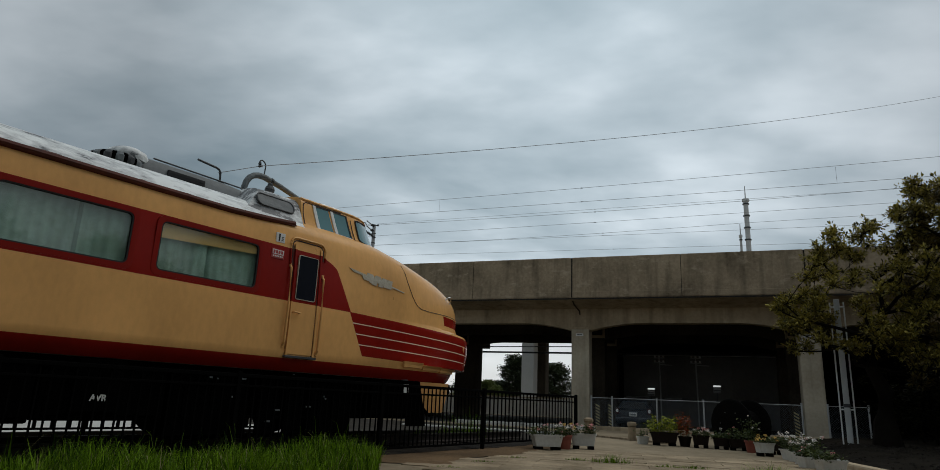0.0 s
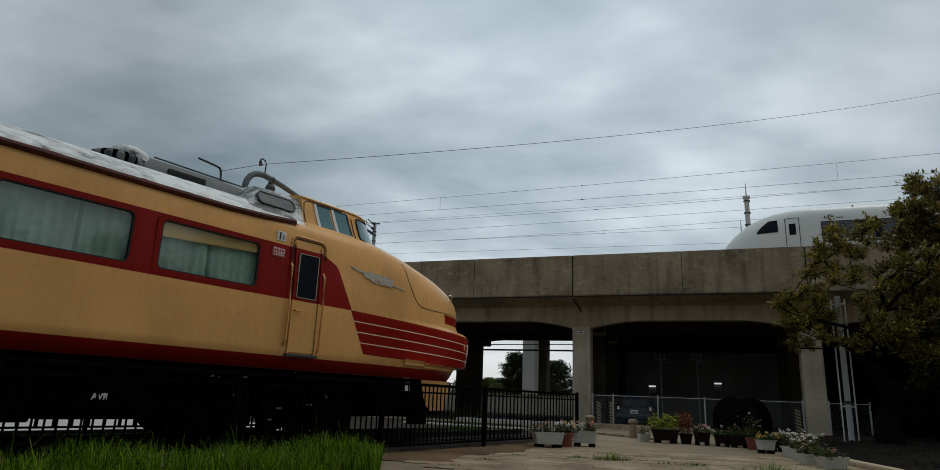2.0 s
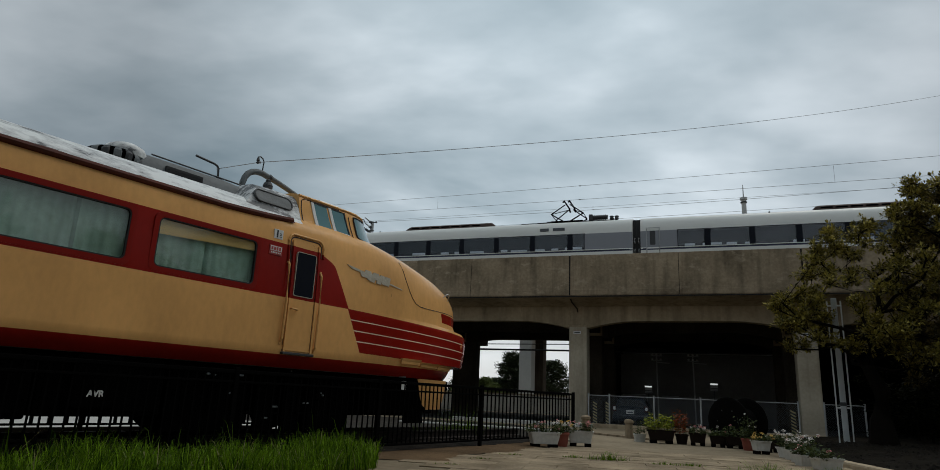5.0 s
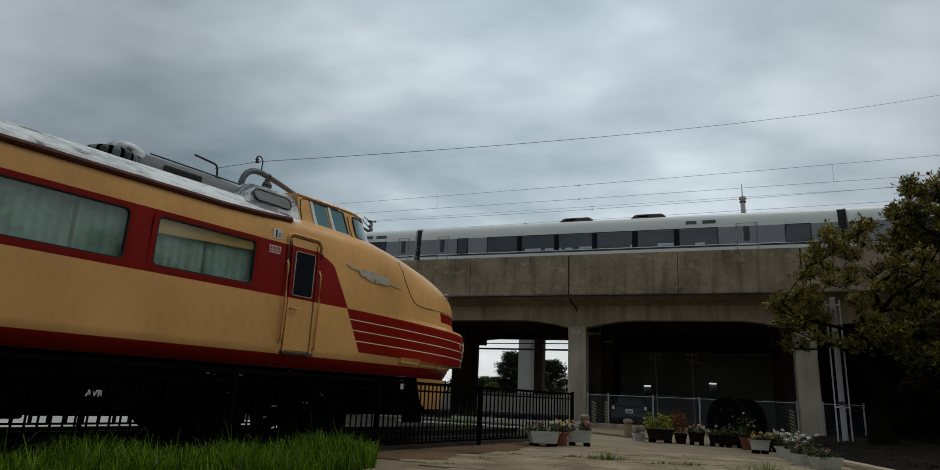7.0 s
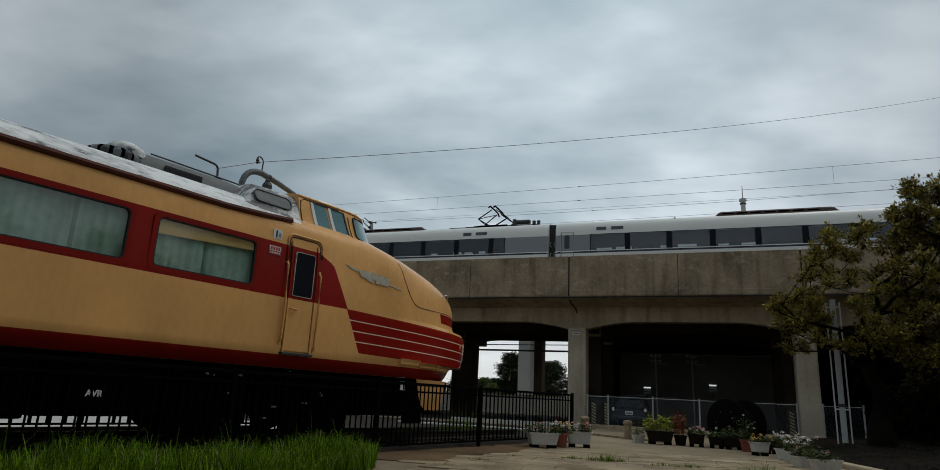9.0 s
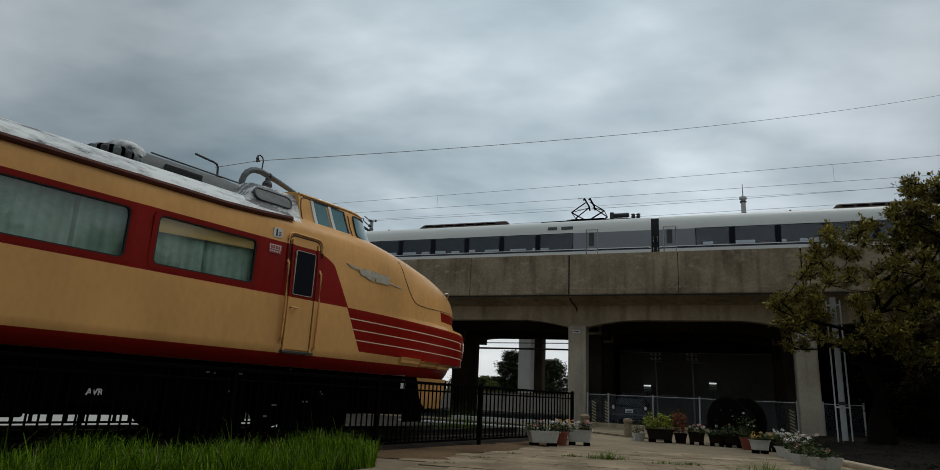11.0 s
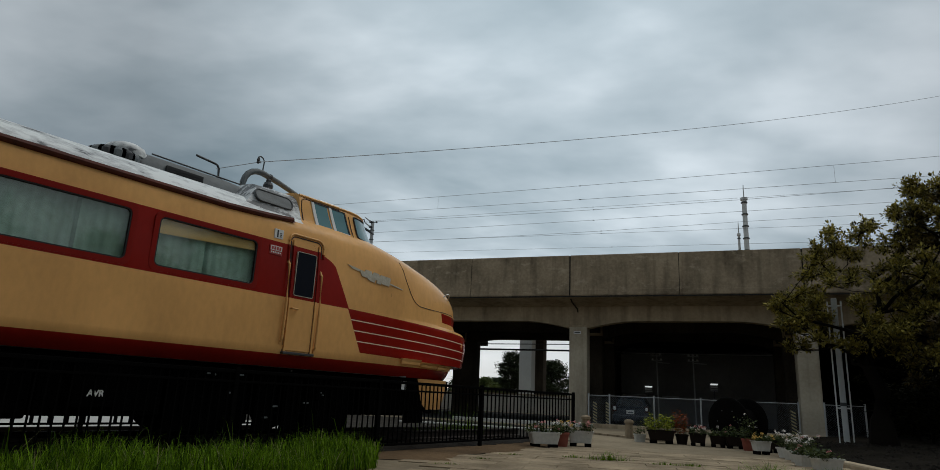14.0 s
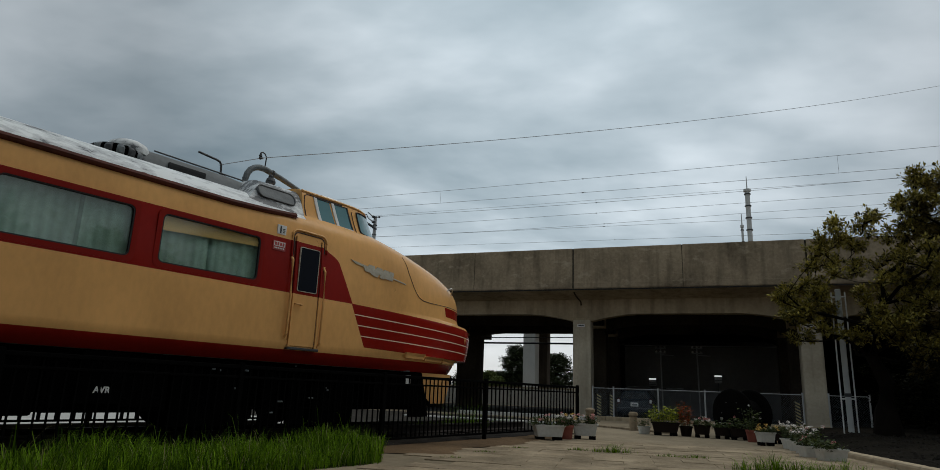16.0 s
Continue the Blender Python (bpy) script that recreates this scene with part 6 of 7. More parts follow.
    for i in range(8):
        q = a + d * (0.8 * i)
        o = part("kerbstone", boxed(0.005, 0.795, -0.07, 0.07, -0.05, 0.06, bevel=0.012), M["concrete"], pv)
        o.matrix_basis = pose(q.x, q.y, 0, 0, 0, ang)
    bm = bmesh.new()
    bm.faces.new([bm.verts.new((x, y, 0.008)) for x, y in ((-1.6, 11.0), (0.15, 13.45), (2.55, 17.05), (3.3, 21.5), (1.8, 26.2), (-14.0, 32.0), (-11.0, 22.0), (-5.5, 14.5))])
    structure("service_yard", bm, M["cinder"], label="dark cindery ground behind the black fence")
    bw = thing("boundary_wall", VIA, "low pale block wall beyond the viaduct, seen between the fence bars", "wall", kind="structure")
    for i in range(12):
        part("wall_block", boxed(-40.0 + 2.8 * i, -37.22 + 2.8 * i, 49.0, 49.2, 0.0, 1.32, bevel=0.02), M["pale"], bw)
    part("coping", boxed(-40.0, -6.4, 48.97, 49.23, 1.323, 1.40, bevel=0.02), M["concrete"], bw)
    fk = thing("forecourt_kerb", VIA, "pale concrete kerb line across the yard behind the black fence", "kerb", kind="structure")
    for yy, hh in ((21.4, 0.06), (26.6, 0.14)):
        for i in range(4):
            part("kerbstone", boxed(-10.4 + 1.5 * i, -8.92 + 1.5 * i, yy, yy + 0.3, -0.05, hh, bevel=0.02), M["pale"], fk)
    # bright far side of the yard, seen under the railcar
    w = thing("white_wall", TRAIN @ pose(0, 0, -RAIL_TOP), "low pale wall on the far side of the display track", "wall", kind="structure")
    part("panel", boxed(-40, 12.5, 16.0, 16.2, 0, 0.85), M["pale"], w)
    part("dark_kerb", boxed(-40, 9, 3.95, 4.1, -0.05, 0.178), M["joint"], w, "dark kerb under the far fence")
    part("apron", boxed(-40, 12.0, 5.2, 16, -0.05, 0.02), M["pale"], w, "pale concrete apron")


build_background()


# ---- fences ----
def picket_fence(a, b, height, label, spacing=0.118, post_every=2.0, low=0.12, thick=0.009):
    a, b = Vector((*a, 0)), Vector((*b, 0))
    ln = (b - a).length
    f = thing("picket_fence", Matrix.Translation(a) @ pose(0, 0, 0, 0, 0, math.degrees(math.atan2(b.y - a.y, b.x - a.x))), label, "fence", "black fences")
    part("top_rail", boxed(0, ln, -0.022, 0.022, height - 0.05, height, bevel=0.008), M["fence"], f)
    part("mid_rail", boxed(0, ln, -0.018, 0.018, height - 0.17, height - 0.14, bevel=0.005), M["fence"], f)
    part("bottom_rail", boxed(0, ln, -0.018, 0.018, low, low + 0.035, bevel=0.005), M["fence"], f)
    n = int(ln / spacing)
    first = None
    for k in range(n):
        x = spacing * (k + 0.5)
        if first is None:
            first = part("picket", boxed(-thick, thick, -thick, thick, low + 0.02, height - 0.04), M["fence"], f)
            o = first
        else:
            o = new("picket", first.data)
            o.parent = f
        o.location = (x, 0, 0)
    m = max(1, round(ln / post_every))
    for k in range(m + 1):
        x = ln * k / m
        p = part("post", boxed(-0.032, 0.032, -0.032, 0.032, -0.1, height + 0.03, bevel=0.006), M["fence"], f)
        p.location = (x, 0, 0)
    return f


def on_train(s, p):
    v = TRAIN @ Vector((s, p - TRAIN_NEAR, 0))
    return v.x, v.y


POST = (0.28, 13.30)
picket_fence(on_train(-3.0, 7.42), on_train(7.9, 7.42), 1.17, "black steel picket fence along the railcar", post_every=2.6)
picket_fence(on_train(7.9, 7.42), POST, 1.17, "black steel picket fence round the railcar's nose", post_every=9)
picket_fence(POST, (2.72, 16.9), 1.17, "black steel picket fence at the end of the display track", spacing=0.155, post_every=9, thick=0.011)
picket_fence(on_train(-12.0, 11.6), on_train(11.0, 11.6), 1.1, "black steel picket fence on the far side of the display track", spacing=0.26, low=0.222, thick=0.022)


def mesh_fence(u0, u1, y, posts, h, label):
    f = thing("wire_mesh_fence", VIA, label, "fence", "mesh fences")
    for u in posts:
        p = part("post", rod(bmesh.new(), (u, y, -0.1), (u, y, h + 0.06), 0.032, 8), M["steel"], f)
        part("cap", rod(bmesh.new(), (u, y, h + 0.06), (u, y, h + 0.08), 0.038, 8), M["steel"], p)
    for z in (0.06, h):
        part("tension_rail", rod(bmesh.new(), (u0, y, z), (u1, y, z), 0.014, 6), M["steel"], f)
    bm = bmesh.new()
    st = 0.085
    x = u0 - h
    while x < u1:
        for s in (1, -1):
            za, zb = 0.06, h
            xa, xb = (x, x + h - 0.06) if s == 1 else (x + h - 0.06, x)
            pa, pb = Vector((xa, y + 0.004 * s, za)), Vector((xb, y + 0.004 * s, zb))
            # cut to the ends
            lo, hi = 0.0, 1.0
            dx = pb.x - pa.x
            for lim, sign in ((u0, 1), (u1, -1)):
                t = (lim - pa.x) / dx
                if (dx > 0) == (sign == 1):
                    lo = max(lo, t)
                else:
                    hi = min(hi, t)
            if hi > lo:
                rod(bm, pa.lerp(pb, lo), pa.lerp(pb, hi), 0.0028, 3, caps=False)
        x += st
    part("mesh", bm, M["mesh"], f)["kind"] = "stuff"
    return f


mesh_fence(-4.70, 3.19, 27.6, (-4.70, -3.84, -2.06, -0.28, 1.45, 3.19), 1.28, "galvanised wire mesh fence under the viaduct")
mesh_fence(4.0, 5.3, 27.2, (4.0, 5.3), 1.28, "short galvanised wire mesh fence beside the column")


def hazard_board(u, y, h=1.05):
    b = thing("hazard_post", VIA @ pose(u, y, 0), "post with faded yellow and black slanting stripes", "post", "hazard posts")
    part("board", boxed(-0.09, 0.09, 0, 0.03, 0, h, bevel=0.005), M["ink"], b)
    for k in range(8):
        z = 0.03 + k * 0.125
        bm = extrude_outline(bmesh.new(), [(-0.088, z + 0.135), (-0.088, z + 0.075), (0.088, z - 0.02), (0.088, z + 0.04)], -0.006, -0.001)
        part("stripe", bm, M["yellow"], b)


for u in (-4.6, -4.05):
    hazard_board(u, 28.6)
hazard_board(3.1, 28.6)


# ---- leaves and plants ----
def leaf(bm, p, size, r, wide=0.45, up=0.3):
    a = r.uniform(0, math.tau)
    d = Vector((math.cos(a), math.sin(a), r.uniform(-0.5, up + 0.4))).normalized()
    s = d.cross(Vector((r.uniform(-0.4, 0.4), r.uniform(-0.4, 0.4), 1))).normalized() * size * wide * 0.5
    m = p + d * size * 0.5 + Vector((0, 0, size * 0.08))
    e = p + d * size
    bm.faces.new((bm.verts.new(p), bm.verts.new(m - s), bm.verts.new(e), bm.verts.new(m + s)))


def clump(bm, c, radius, n, size, r, flat=0.7, wide=0.45):
    for _ in range(n):
        v = Vector((r.gauss(0, 1), r.gauss(0, 1), r.gauss(0, 1)))
        v = v.normalized() * radius * r.random() ** 0.45
        v.z *= flat
        leaf(bm, Vector(c) + v, size * r.uniform(0.7, 1.3), r, wide)


def ivory_pot(label, pos, size, mat, seed, petals, turn=0.0, plant=0.28, category="planter", leafm="flowerleaf", name="planter", feet=True, count=160):
    """A flared box planter on two blocks, with soil, leaves and flowers."""
    ln, wd, h = size
    t = thing(name, pose(pos[0], pos[1], 0, 0, 0, turn), label, category, "plant pots")
    z0 = 0.0
    if feet:
        for s in (-1, 1):
            part("foot_block", boxed(s * ln * 0.28 - ln * 0.13, s * ln * 0.28 + ln * 0.13, -wd * 0.32, wd * 0.32, 0.0, 0.075, bevel=0.008), M["timber"], t)
        z0 = 0.078
    bm = bmesh.new()
    rings = []
    for z, s, inn in ((z0, 0.80, 0), (z0 + h * 0.86, 0.95, 0), (z0 + h * 0.86, 1.02, 0), (z0 + h, 1.03, 0), (z0 + h, 0.93, 0), (z0 + h * 0.85, 0.90, 0)):
        rings.append([bm.verts.new((x, y, z)) for x, y in round_rect(-ln / 2 * s, ln / 2 * s, -wd / 2 * s, wd / 2 * s, 0.035, 3)])
    for a, b in zip(rings, rings[1:]):
        for k in range(len(a)):
            bm.faces.new((a[k], a[(k + 1) % len(a)], b[(k + 1) % len(a)], b[k]))
    bm.faces.new(rings[0][::-1])
    part("trough", bm, M[mat], t)
    part("soil", boxed(-ln * 0.44, ln * 0.44, -wd * 0.42, wd * 0.42, z0 + h * 0.80, z0 + h * 0.88), M["soil"], t)
    plants(t, seed, ln * 0.46, wd * 0.5, z0 + h * 0.85, plant, leafm, petals, count)
    return t


def plants(t, seed, rx, ry, z, tall, leafm, petals, count):
    r = random.Random(seed)
    bm, stems = bmesh.new(), bmesh.new()
    heads = []
    for _ in range(max(8, count // 8)):
        x, y = r.uniform(-rx, rx), r.uniform(-ry, ry)
        top = Vector((x * 1.15 + r.gauss(0, 0.04), y * 1.15 + r.gauss(0, 0.04), z + tall * r.uniform(0.35, 1.0)))
        rod(stems, (x, y, z - 0.02), top, 0.004, 4, caps=False)
        heads.append(top)
        for k in range(12):
            f = r.uniform(0.15, 1.0)
            leaf(bm, Vector((x, y, z)).lerp(top, f) + Vector((r.gauss(0, 0.03), r.gauss(0, 0.03), 0)), 0.072 * r.uniform(0.7, 1.4), r, 0.6)
    part("stem", stems, M["flowerleaf"], t)["kind"] = "stuff"
    part("foliage", bm, M[leafm], t)["kind"] = "stuff"
    for pm, n, size in petals:
        for _ in range(n):
            h = r.choice(heads) + Vector((r.gauss(0, 0.03), r.gauss(0, 0.03), r.uniform(-0.02, 0.06)))
            fb = bmesh.new()
            for k in range(16):
                v = Vector((r.gauss(0, 1), r.gauss(0, 1), r.gauss(0, 0.8))).normalized() * size * 0.5
                leaf(fb, h + v, size * r.uniform(0.45, 0.65), r, 1.0, up=0.6)
            part("flower", fb, M[pm], t)


def round_pot(label, pos, r0, h, mat, seed, petals, tall=0.3, leafm="flowerleaf", name="flower_pot", count=140):
    t = thing(name, pose(pos[0], pos[1], 0), label, "flower pot", "plant pots")
    part("pot", lathe(bmesh.new(), [(r0 * 0.72, 0), (r0 * 0.95, h * 0.85), (r0 * 1.05, h * 0.85), (r0 * 1.05, h), (r0 * 0.9, h), (r0 * 0.88, h * 0.88)], 18), M[mat], t, smooth=40)
    part("soil", lathe(bmesh.new(), [(r0 * 0.86, h * 0.8), (r0 * 0.86, h * 0.9)], 14), M["soil"], t)
    plants(t, seed, r0 * 0.8, r0 * 0.8, h * 0.88, tall, leafm, petals, count)
    return t


# by the end of the black fence
ivory_pot("grey-white box planter with red and pink flowers, beside the fence", (1.66, 14.15), (0.68, 0.32, 0.24), "planter", 1, (("petal_p", 7, 0.05),), turn=8, plant=0.22)
round_pot("terracotta pot with pale yellow and white flowers", (2.12, 14.75), 0.17, 0.30, "terracotta", 2, (("petal_w", 9, 0.06), ("petal_y", 6, 0.06)), 0.22)
ivory_pot("grey-white box planter with pink flowers, beside the column", (2.58, 15.0), (0.58, 0.32, 0.26), "planter", 3, (("petal_p", 9, 0.06), ("petal_w", 3, 0.05)), turn=-10, plant=0.22)
# by the kerb and the cable drum
ivory_pot("small grey-brown planter with thin greenery", (4.72, 18.1), (0.30, 0.28, 0.2), "planter", 4, (), plant=0.4, feet=False, count=60)
ivory_pot("dark brown planter with bright lime foliage", (5.20, 17.75), (0.72, 0.34, 0.26), "brownplanter", 5, (("petal_y", 3, 0.04),), plant=0.46, leafm="limeleaf", turn=-12, count=420)
round_pot("dark pot with a tall red-leaved plant", (5.75, 17.75), 0.17, 0.26, "brownplanter", 6, (), 0.75, "redleaf", count=220)
ivory_pot("dark planter with pink and white flowers", (6.05, 17.4), (0.42, 0.3, 0.24), "brownplanter", 7, (("petal_p", 6, 0.06), ("petal_w", 6, 0.06)), plant=0.25, turn=-15)
ivory_pot("dark planter with small pale flowers", (6.50, 17.2), (0.40, 0.3, 0.2), "brownplanter", 8, (("petal_w", 3, 0.05),), plant=0.2, turn=-15)
ivory_pot("low dark planter with sparse leaves", (6.85, 16.95), (0.5, 0.3, 0.2), "brownplanter", 9, (("petal_p", 2, 0.04),), plant=0.3, turn=-15)
round_pot("terracotta pot with a thin shrub with pale blossom", (6.92, 16.35), 0.16, 0.28, "terracotta", 10, (("petal_w", 3, 0.045),), 0.62, count=120)
ivory_pot("white square planter with orange-yellow flowers", (6.72, 15.2), (0.38, 0.30, 0.22), "planter", 11, (("petal_y", 9, 0.06),), plant=0.14, turn=5)
ivory_pot("low dark planter among the flower pots", (7.35, 16.0), (0.5, 0.3, 0.2), "brownplanter", 21, (("petal_w", 1, 0.04),), plant=0.15, turn=10)
# the row of white planters along the tree bed
for i, (x, y, tl, seedling, ln, turn) in enumerate(((6.98, 14.35, 0.36, 12, 0.62, 105), (6.78, 13.66, 0.34, 13, 0.62, 105), (6.58, 12.98, 0.34, 14, 0.62, 105), (6.22, 12.28, 0.22, 15, 0.34, 8), (6.30, 11.70, 0.17, 16, 0.50, 4))):
    ivory_pot("grey-white long planter in a row with leggy white and pink geraniums", (x, y), (ln, 0.30, 0.21), "planter", seedling, (("petal_w", (16, 14, 10, 2, 0)[i], 0.055), ("petal_p", 2, 0.045)), turn=turn, plant=tl, feet=False, count=150)


def bollard(x, y):
    t = thing("stone_bollard", pose(x, y, 0), "short pale concrete bollard with a rounded cap", "bollard")
    part("shaft", lathe(bmesh.new(), [(0.12, 0), (0.115, 0.40), (0.09, 0.42)], 14), M["concrete"], t, smooth=40)
    part("cap", lathe(bmesh.new(), [(0.135, 0.42), (0.14, 0.47), (0.12, 0.52), (0.05, 0.535)], 14), M["concrete"], t, smooth=40)


bollard(4.80, 19.6)


def stone_lantern(x, y):
    t = thing("small_bollard", pose(x, y, 0), "pale concrete bollard behind the planter", "bollard")
    part("shaft", lathe(bmesh.new(), [(0.10, 0), (0.10, 0.55), (0.12, 0.57), (0.12, 0.62), (0.05, 0.66)], 12), M["concrete"], t, smooth=40)


stone_lantern(2.95, 16.4)


def cable_drum(x, y):
    t = thing("cable_drum", pose(x, y, 0.635, 0, 0, -58), "large black wooden cable drum standing on its rims", "cable drum")
    for yy in (-0.42, 0.38):
        fl = part("flange", lathe(bmesh.new(), [(0.06, yy), (0.61, yy), (0.63, yy + 0.01), (0.63, yy + 0.05), (0.61, yy + 0.06), (0.06, yy + 0.06)], 36, axis="Y"), M["timber"], t)
        part("iron_rim", lathe(bmesh.new(), [(0.631, yy + 0.012), (0.638, yy + 0.014), (0.638, yy + 0.046), (0.631, yy + 0.048)], 36, axis="Y"), M["timber"], fl)
        part("hub_plate", lathe(bmesh.new(), [(0.1, yy - 0.012), (0.1, yy - 0.002)], 14, axis="Y"), M["timber"], fl)
        for k in range(6):
            a = k * math.tau / 6
            part("bolt", lathe(bmesh.new(), [(0.014, yy - 0.02), (0.014, yy - 0.002)], 8, (0.32 * math.cos(a), 0, 0.32 * math.sin(a)), "Y"), M["darkgrey"], fl)
    part("barrel", lathe(bmesh.new(), [(0.36, -0.359), (0.36, 0.379)], 28, axis="Y"), M["timber"], t)


cable_drum(7.42, 18.15)


def car(u, y):
    t = thing("parked_car", VIA @ pose(u, y, 0), "dark blue-grey hatchback parked behind the mesh fence, seen from the rear", "car")
    w = 0.80
    prof = [(0.0, 0.30, 0.97), (0.02, 0.55, 1.0), (0.05, 0.80, 0.99), (0.22, 0.86, 0.97), (0.45, 1.18, 0.74), (0.70, 1.28, 0.68), (1.8, 1.32, 0.70), (2.5, 0.98, 0.92), (3.5, 0.85, 0.9), (3.7, 0.55, 0.88), (3.7, 0.28, 0.86)]
    bm = bmesh.new()
    rings = []
    for yy, z, s in prof:
        rings.append([bm.verts.new((sx * w * s * (0.93 if abs(sx) == 1 else 1), yy, z)) for sx in (-1, -0.6, 0, 0.6, 1)])
    low = [[bm.verts.new((sx * w * 0.97, yy, 0.24)) for sx in (-1, 1)] for yy in (0.03, 3.68)]
    for a, b in zip(rings, rings[1:]):
        for k in range(4):
            bm.faces.new((a[k], a[k + 1], b[k + 1], b[k]))
    bm.faces.new([r[0] for r in rings] + [low[1][0], low[0][0]])
    bm.faces.new([r[4] for r in rings][::-1] + [low[0][1], low[1][1]])
    bm.faces.new(rings[0][::-1] + [low[0][0], low[0][1]])
    part("body", bm, M["carpaint"], t, smooth=40)
    bm = bmesh.new()
    vs = [bm.verts.new(p) for p in ((-0.60, 0.235, 0.89), (0.60, 0.235, 0.89), (0.46, 0.43, 1.17), (-0.46, 0.43, 1.17))]
    bm.faces.new(vs)
    for v in vs:
        v.co.y -= 0.02
    part("rear_window", bm, M["carglass"], t, "rear window mirroring the light")
    part("bumper", boxed(-0.79, 0.79, -0.06, 0.1, 0.32, 0.52, bevel=0.04), M["carpaint"], t)
    pl = part("number_plate", boxed(-0.17, 0.17, -0.075, -0.062, 0.56, 0.73, bevel=0.004), M["white"], t, "pale plate with a plain bar")
    part("plate_bar", boxed(-0.12, 0.12, -0.080, -0.076, 0.60, 0.66), M["grey"], pl)
    for s in (-1, 1):
        part("tail_light", boxed(s * 0.70 - 0.09, s * 0.70 + 0.09, -0.03, 0.2, 0.64, 0.92, bevel=0.03), M["taillight"], t)
        part("lamp_lens", boxed(s * 0.70 - 0.05, s * 0.70 + 0.05, -0.04, -0.028, 0.72, 0.86, bevel=0.004), M["lamp"], t)
        for yy in (0.7, 3.0):
            wh = part("wheel", lathe(bmesh.new(), [(0.1, -0.1), (0.29, -0.1), (0.31, 0), (0.29, 0.1), (0.1, 0.1)], 20, (s * 0.70, yy, 0.31), "X"), M["rubber"], t)
            part("rim", lathe(bmesh.new(), [(0.02, -0.105), (0.2, -0.105), (0.2, 0.105), (0.02, 0.105)], 14, (s * 0.70, yy, 0.31), "X"), M["steel"], wh)


car(-3.28, 30.2)


def lattice_pole(x, y, h=4.35):
    """A pale square column between two thin white legs on a concrete pad."""
    t = thing("steel_post", pose(x, y, 0, 0, 0, -28), "pale steel post between two thin white legs on concrete", "post")
    part("pad", boxed(-0.65, 0.75, -0.5, 0.5, -0.05, 0.10, bevel=0.02), M["concrete"], t)
    part("core", boxed(-0.078, 0.078, -0.07, 0.07, 0.10, h, bevel=0.018), M["tower"], t)
    for s in (-0.18, 0.18):
        part("leg", rod(bmesh.new(), (s, 0.0, 0.1), (s, 0.0, h * 0.98), 0.02, 10), M["white"], t)
    for z in (1.12, 4.1):
        part("tie", boxed(-0.20, 0.20, -0.03, 0.03, z, z + 0.04, bevel=0.01), M["white"], t)
    part("band", boxed(-0.09, 0.09, -0.085, 0.085, 1.20, 1.30, bevel=0.01), M["darkgrey"], t)


lattice_pole(10.93, 19.12)


def marker_post(x, y):
    t = thing("marker_post", pose(x, y, 0.1, 0, 0, -30), "faded yellow marker board on a short post beside the tree", "post")
    part("board", boxed(-0.06, 0.06, -0.012, 0.012, 0.35, 1.30, bevel=0.004), M["orange"], t)
    part("stake", rod(bmesh.new(), (0, 0.03, -0.1), (0, 0.03, 1.2), 0.02, 8), M["darkgrey"], t)


marker_post(12.75, 20.25)


# ---- tree bed, trees ----
def build_bed():
    b = thing("tree_bed", pose(0, 0, 0), "raised bed of pebbly soil darkened for tree shade, low concrete kerb", "planting bed", kind="structure")
    bm = bmesh.new()
    r = random.Random(5)
    nx, ny = 50, 60
    grid = []
    for j in range(ny + 1):
        row = []
        for i in range(nx + 1):
            y = 8.6 + 15.4 * j / ny
            x0 = 7.10 + 0.13 * (y - 12) if y < 16 else 7.62 + 0.5 * (y - 16)
            x = x0 + (22 - x0) * i / nx
            d = min(1.0, (x - x0) / 2.0)
            row.append(bm.verts.new((x, y, 0.05 + 0.16 * d + 0.05 * noise.noise((x * 1.3, y * 1.3, 0)) + r.uniform(-0.012, 0.012))))
        grid.append(row)
    for j in range(ny):
        for i in range(nx):
            bm.faces.new((grid[j][i], grid[j][i + 1], grid[j + 1][i + 1], grid[j + 1][i]))
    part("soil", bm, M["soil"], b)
    for k in range(11):
        y = 8.6 + k * 0.72
        x = 7.04 + 0.13 * (y - 12)
        o = part("kerbstone", boxed(-0.10, 0.10, 0.004, 0.716, -0.05, 0.12, bevel=0.045), M["concrete2"], b)
        o.matrix_basis = pose(x, y, 0, 0, 0, -7.4)
    bm = bmesh.new()
    for _ in range(900):
        y = r.uniform(9.0, 18.5)
        x0 = 7.35 + 0.13 * (y - 12)
        x = x0 + r.random() * 6
        s = r.uniform(0.015, 0.05)
        d = min(1.0, (x - x0) / 2.0)
        z = 0.07 + 0.16 * d
        ring = [bm.verts.new((x + s * math.cos(k * 1.257) * r.uniform(0.8, 1.3), y + s * math.sin(k * 1.257), z - 0.02)) for k in range(5)]
        cap = [bm.verts.new((v.co.x * 0.6 + x * 0.4, v.co.y * 0.6 + y * 0.4, z + s * r.uniform(0.3, 0.5))) for v in ring]
        for k in range(5):
            bm.faces.new((ring[k], ring[(k + 1) % 5], cap[(k + 1) % 5], cap[k]))
        bm.faces.new(cap)
    part("pebbles", bm, M["ballast"], b)["kind"] = "stuff"


build_bed()


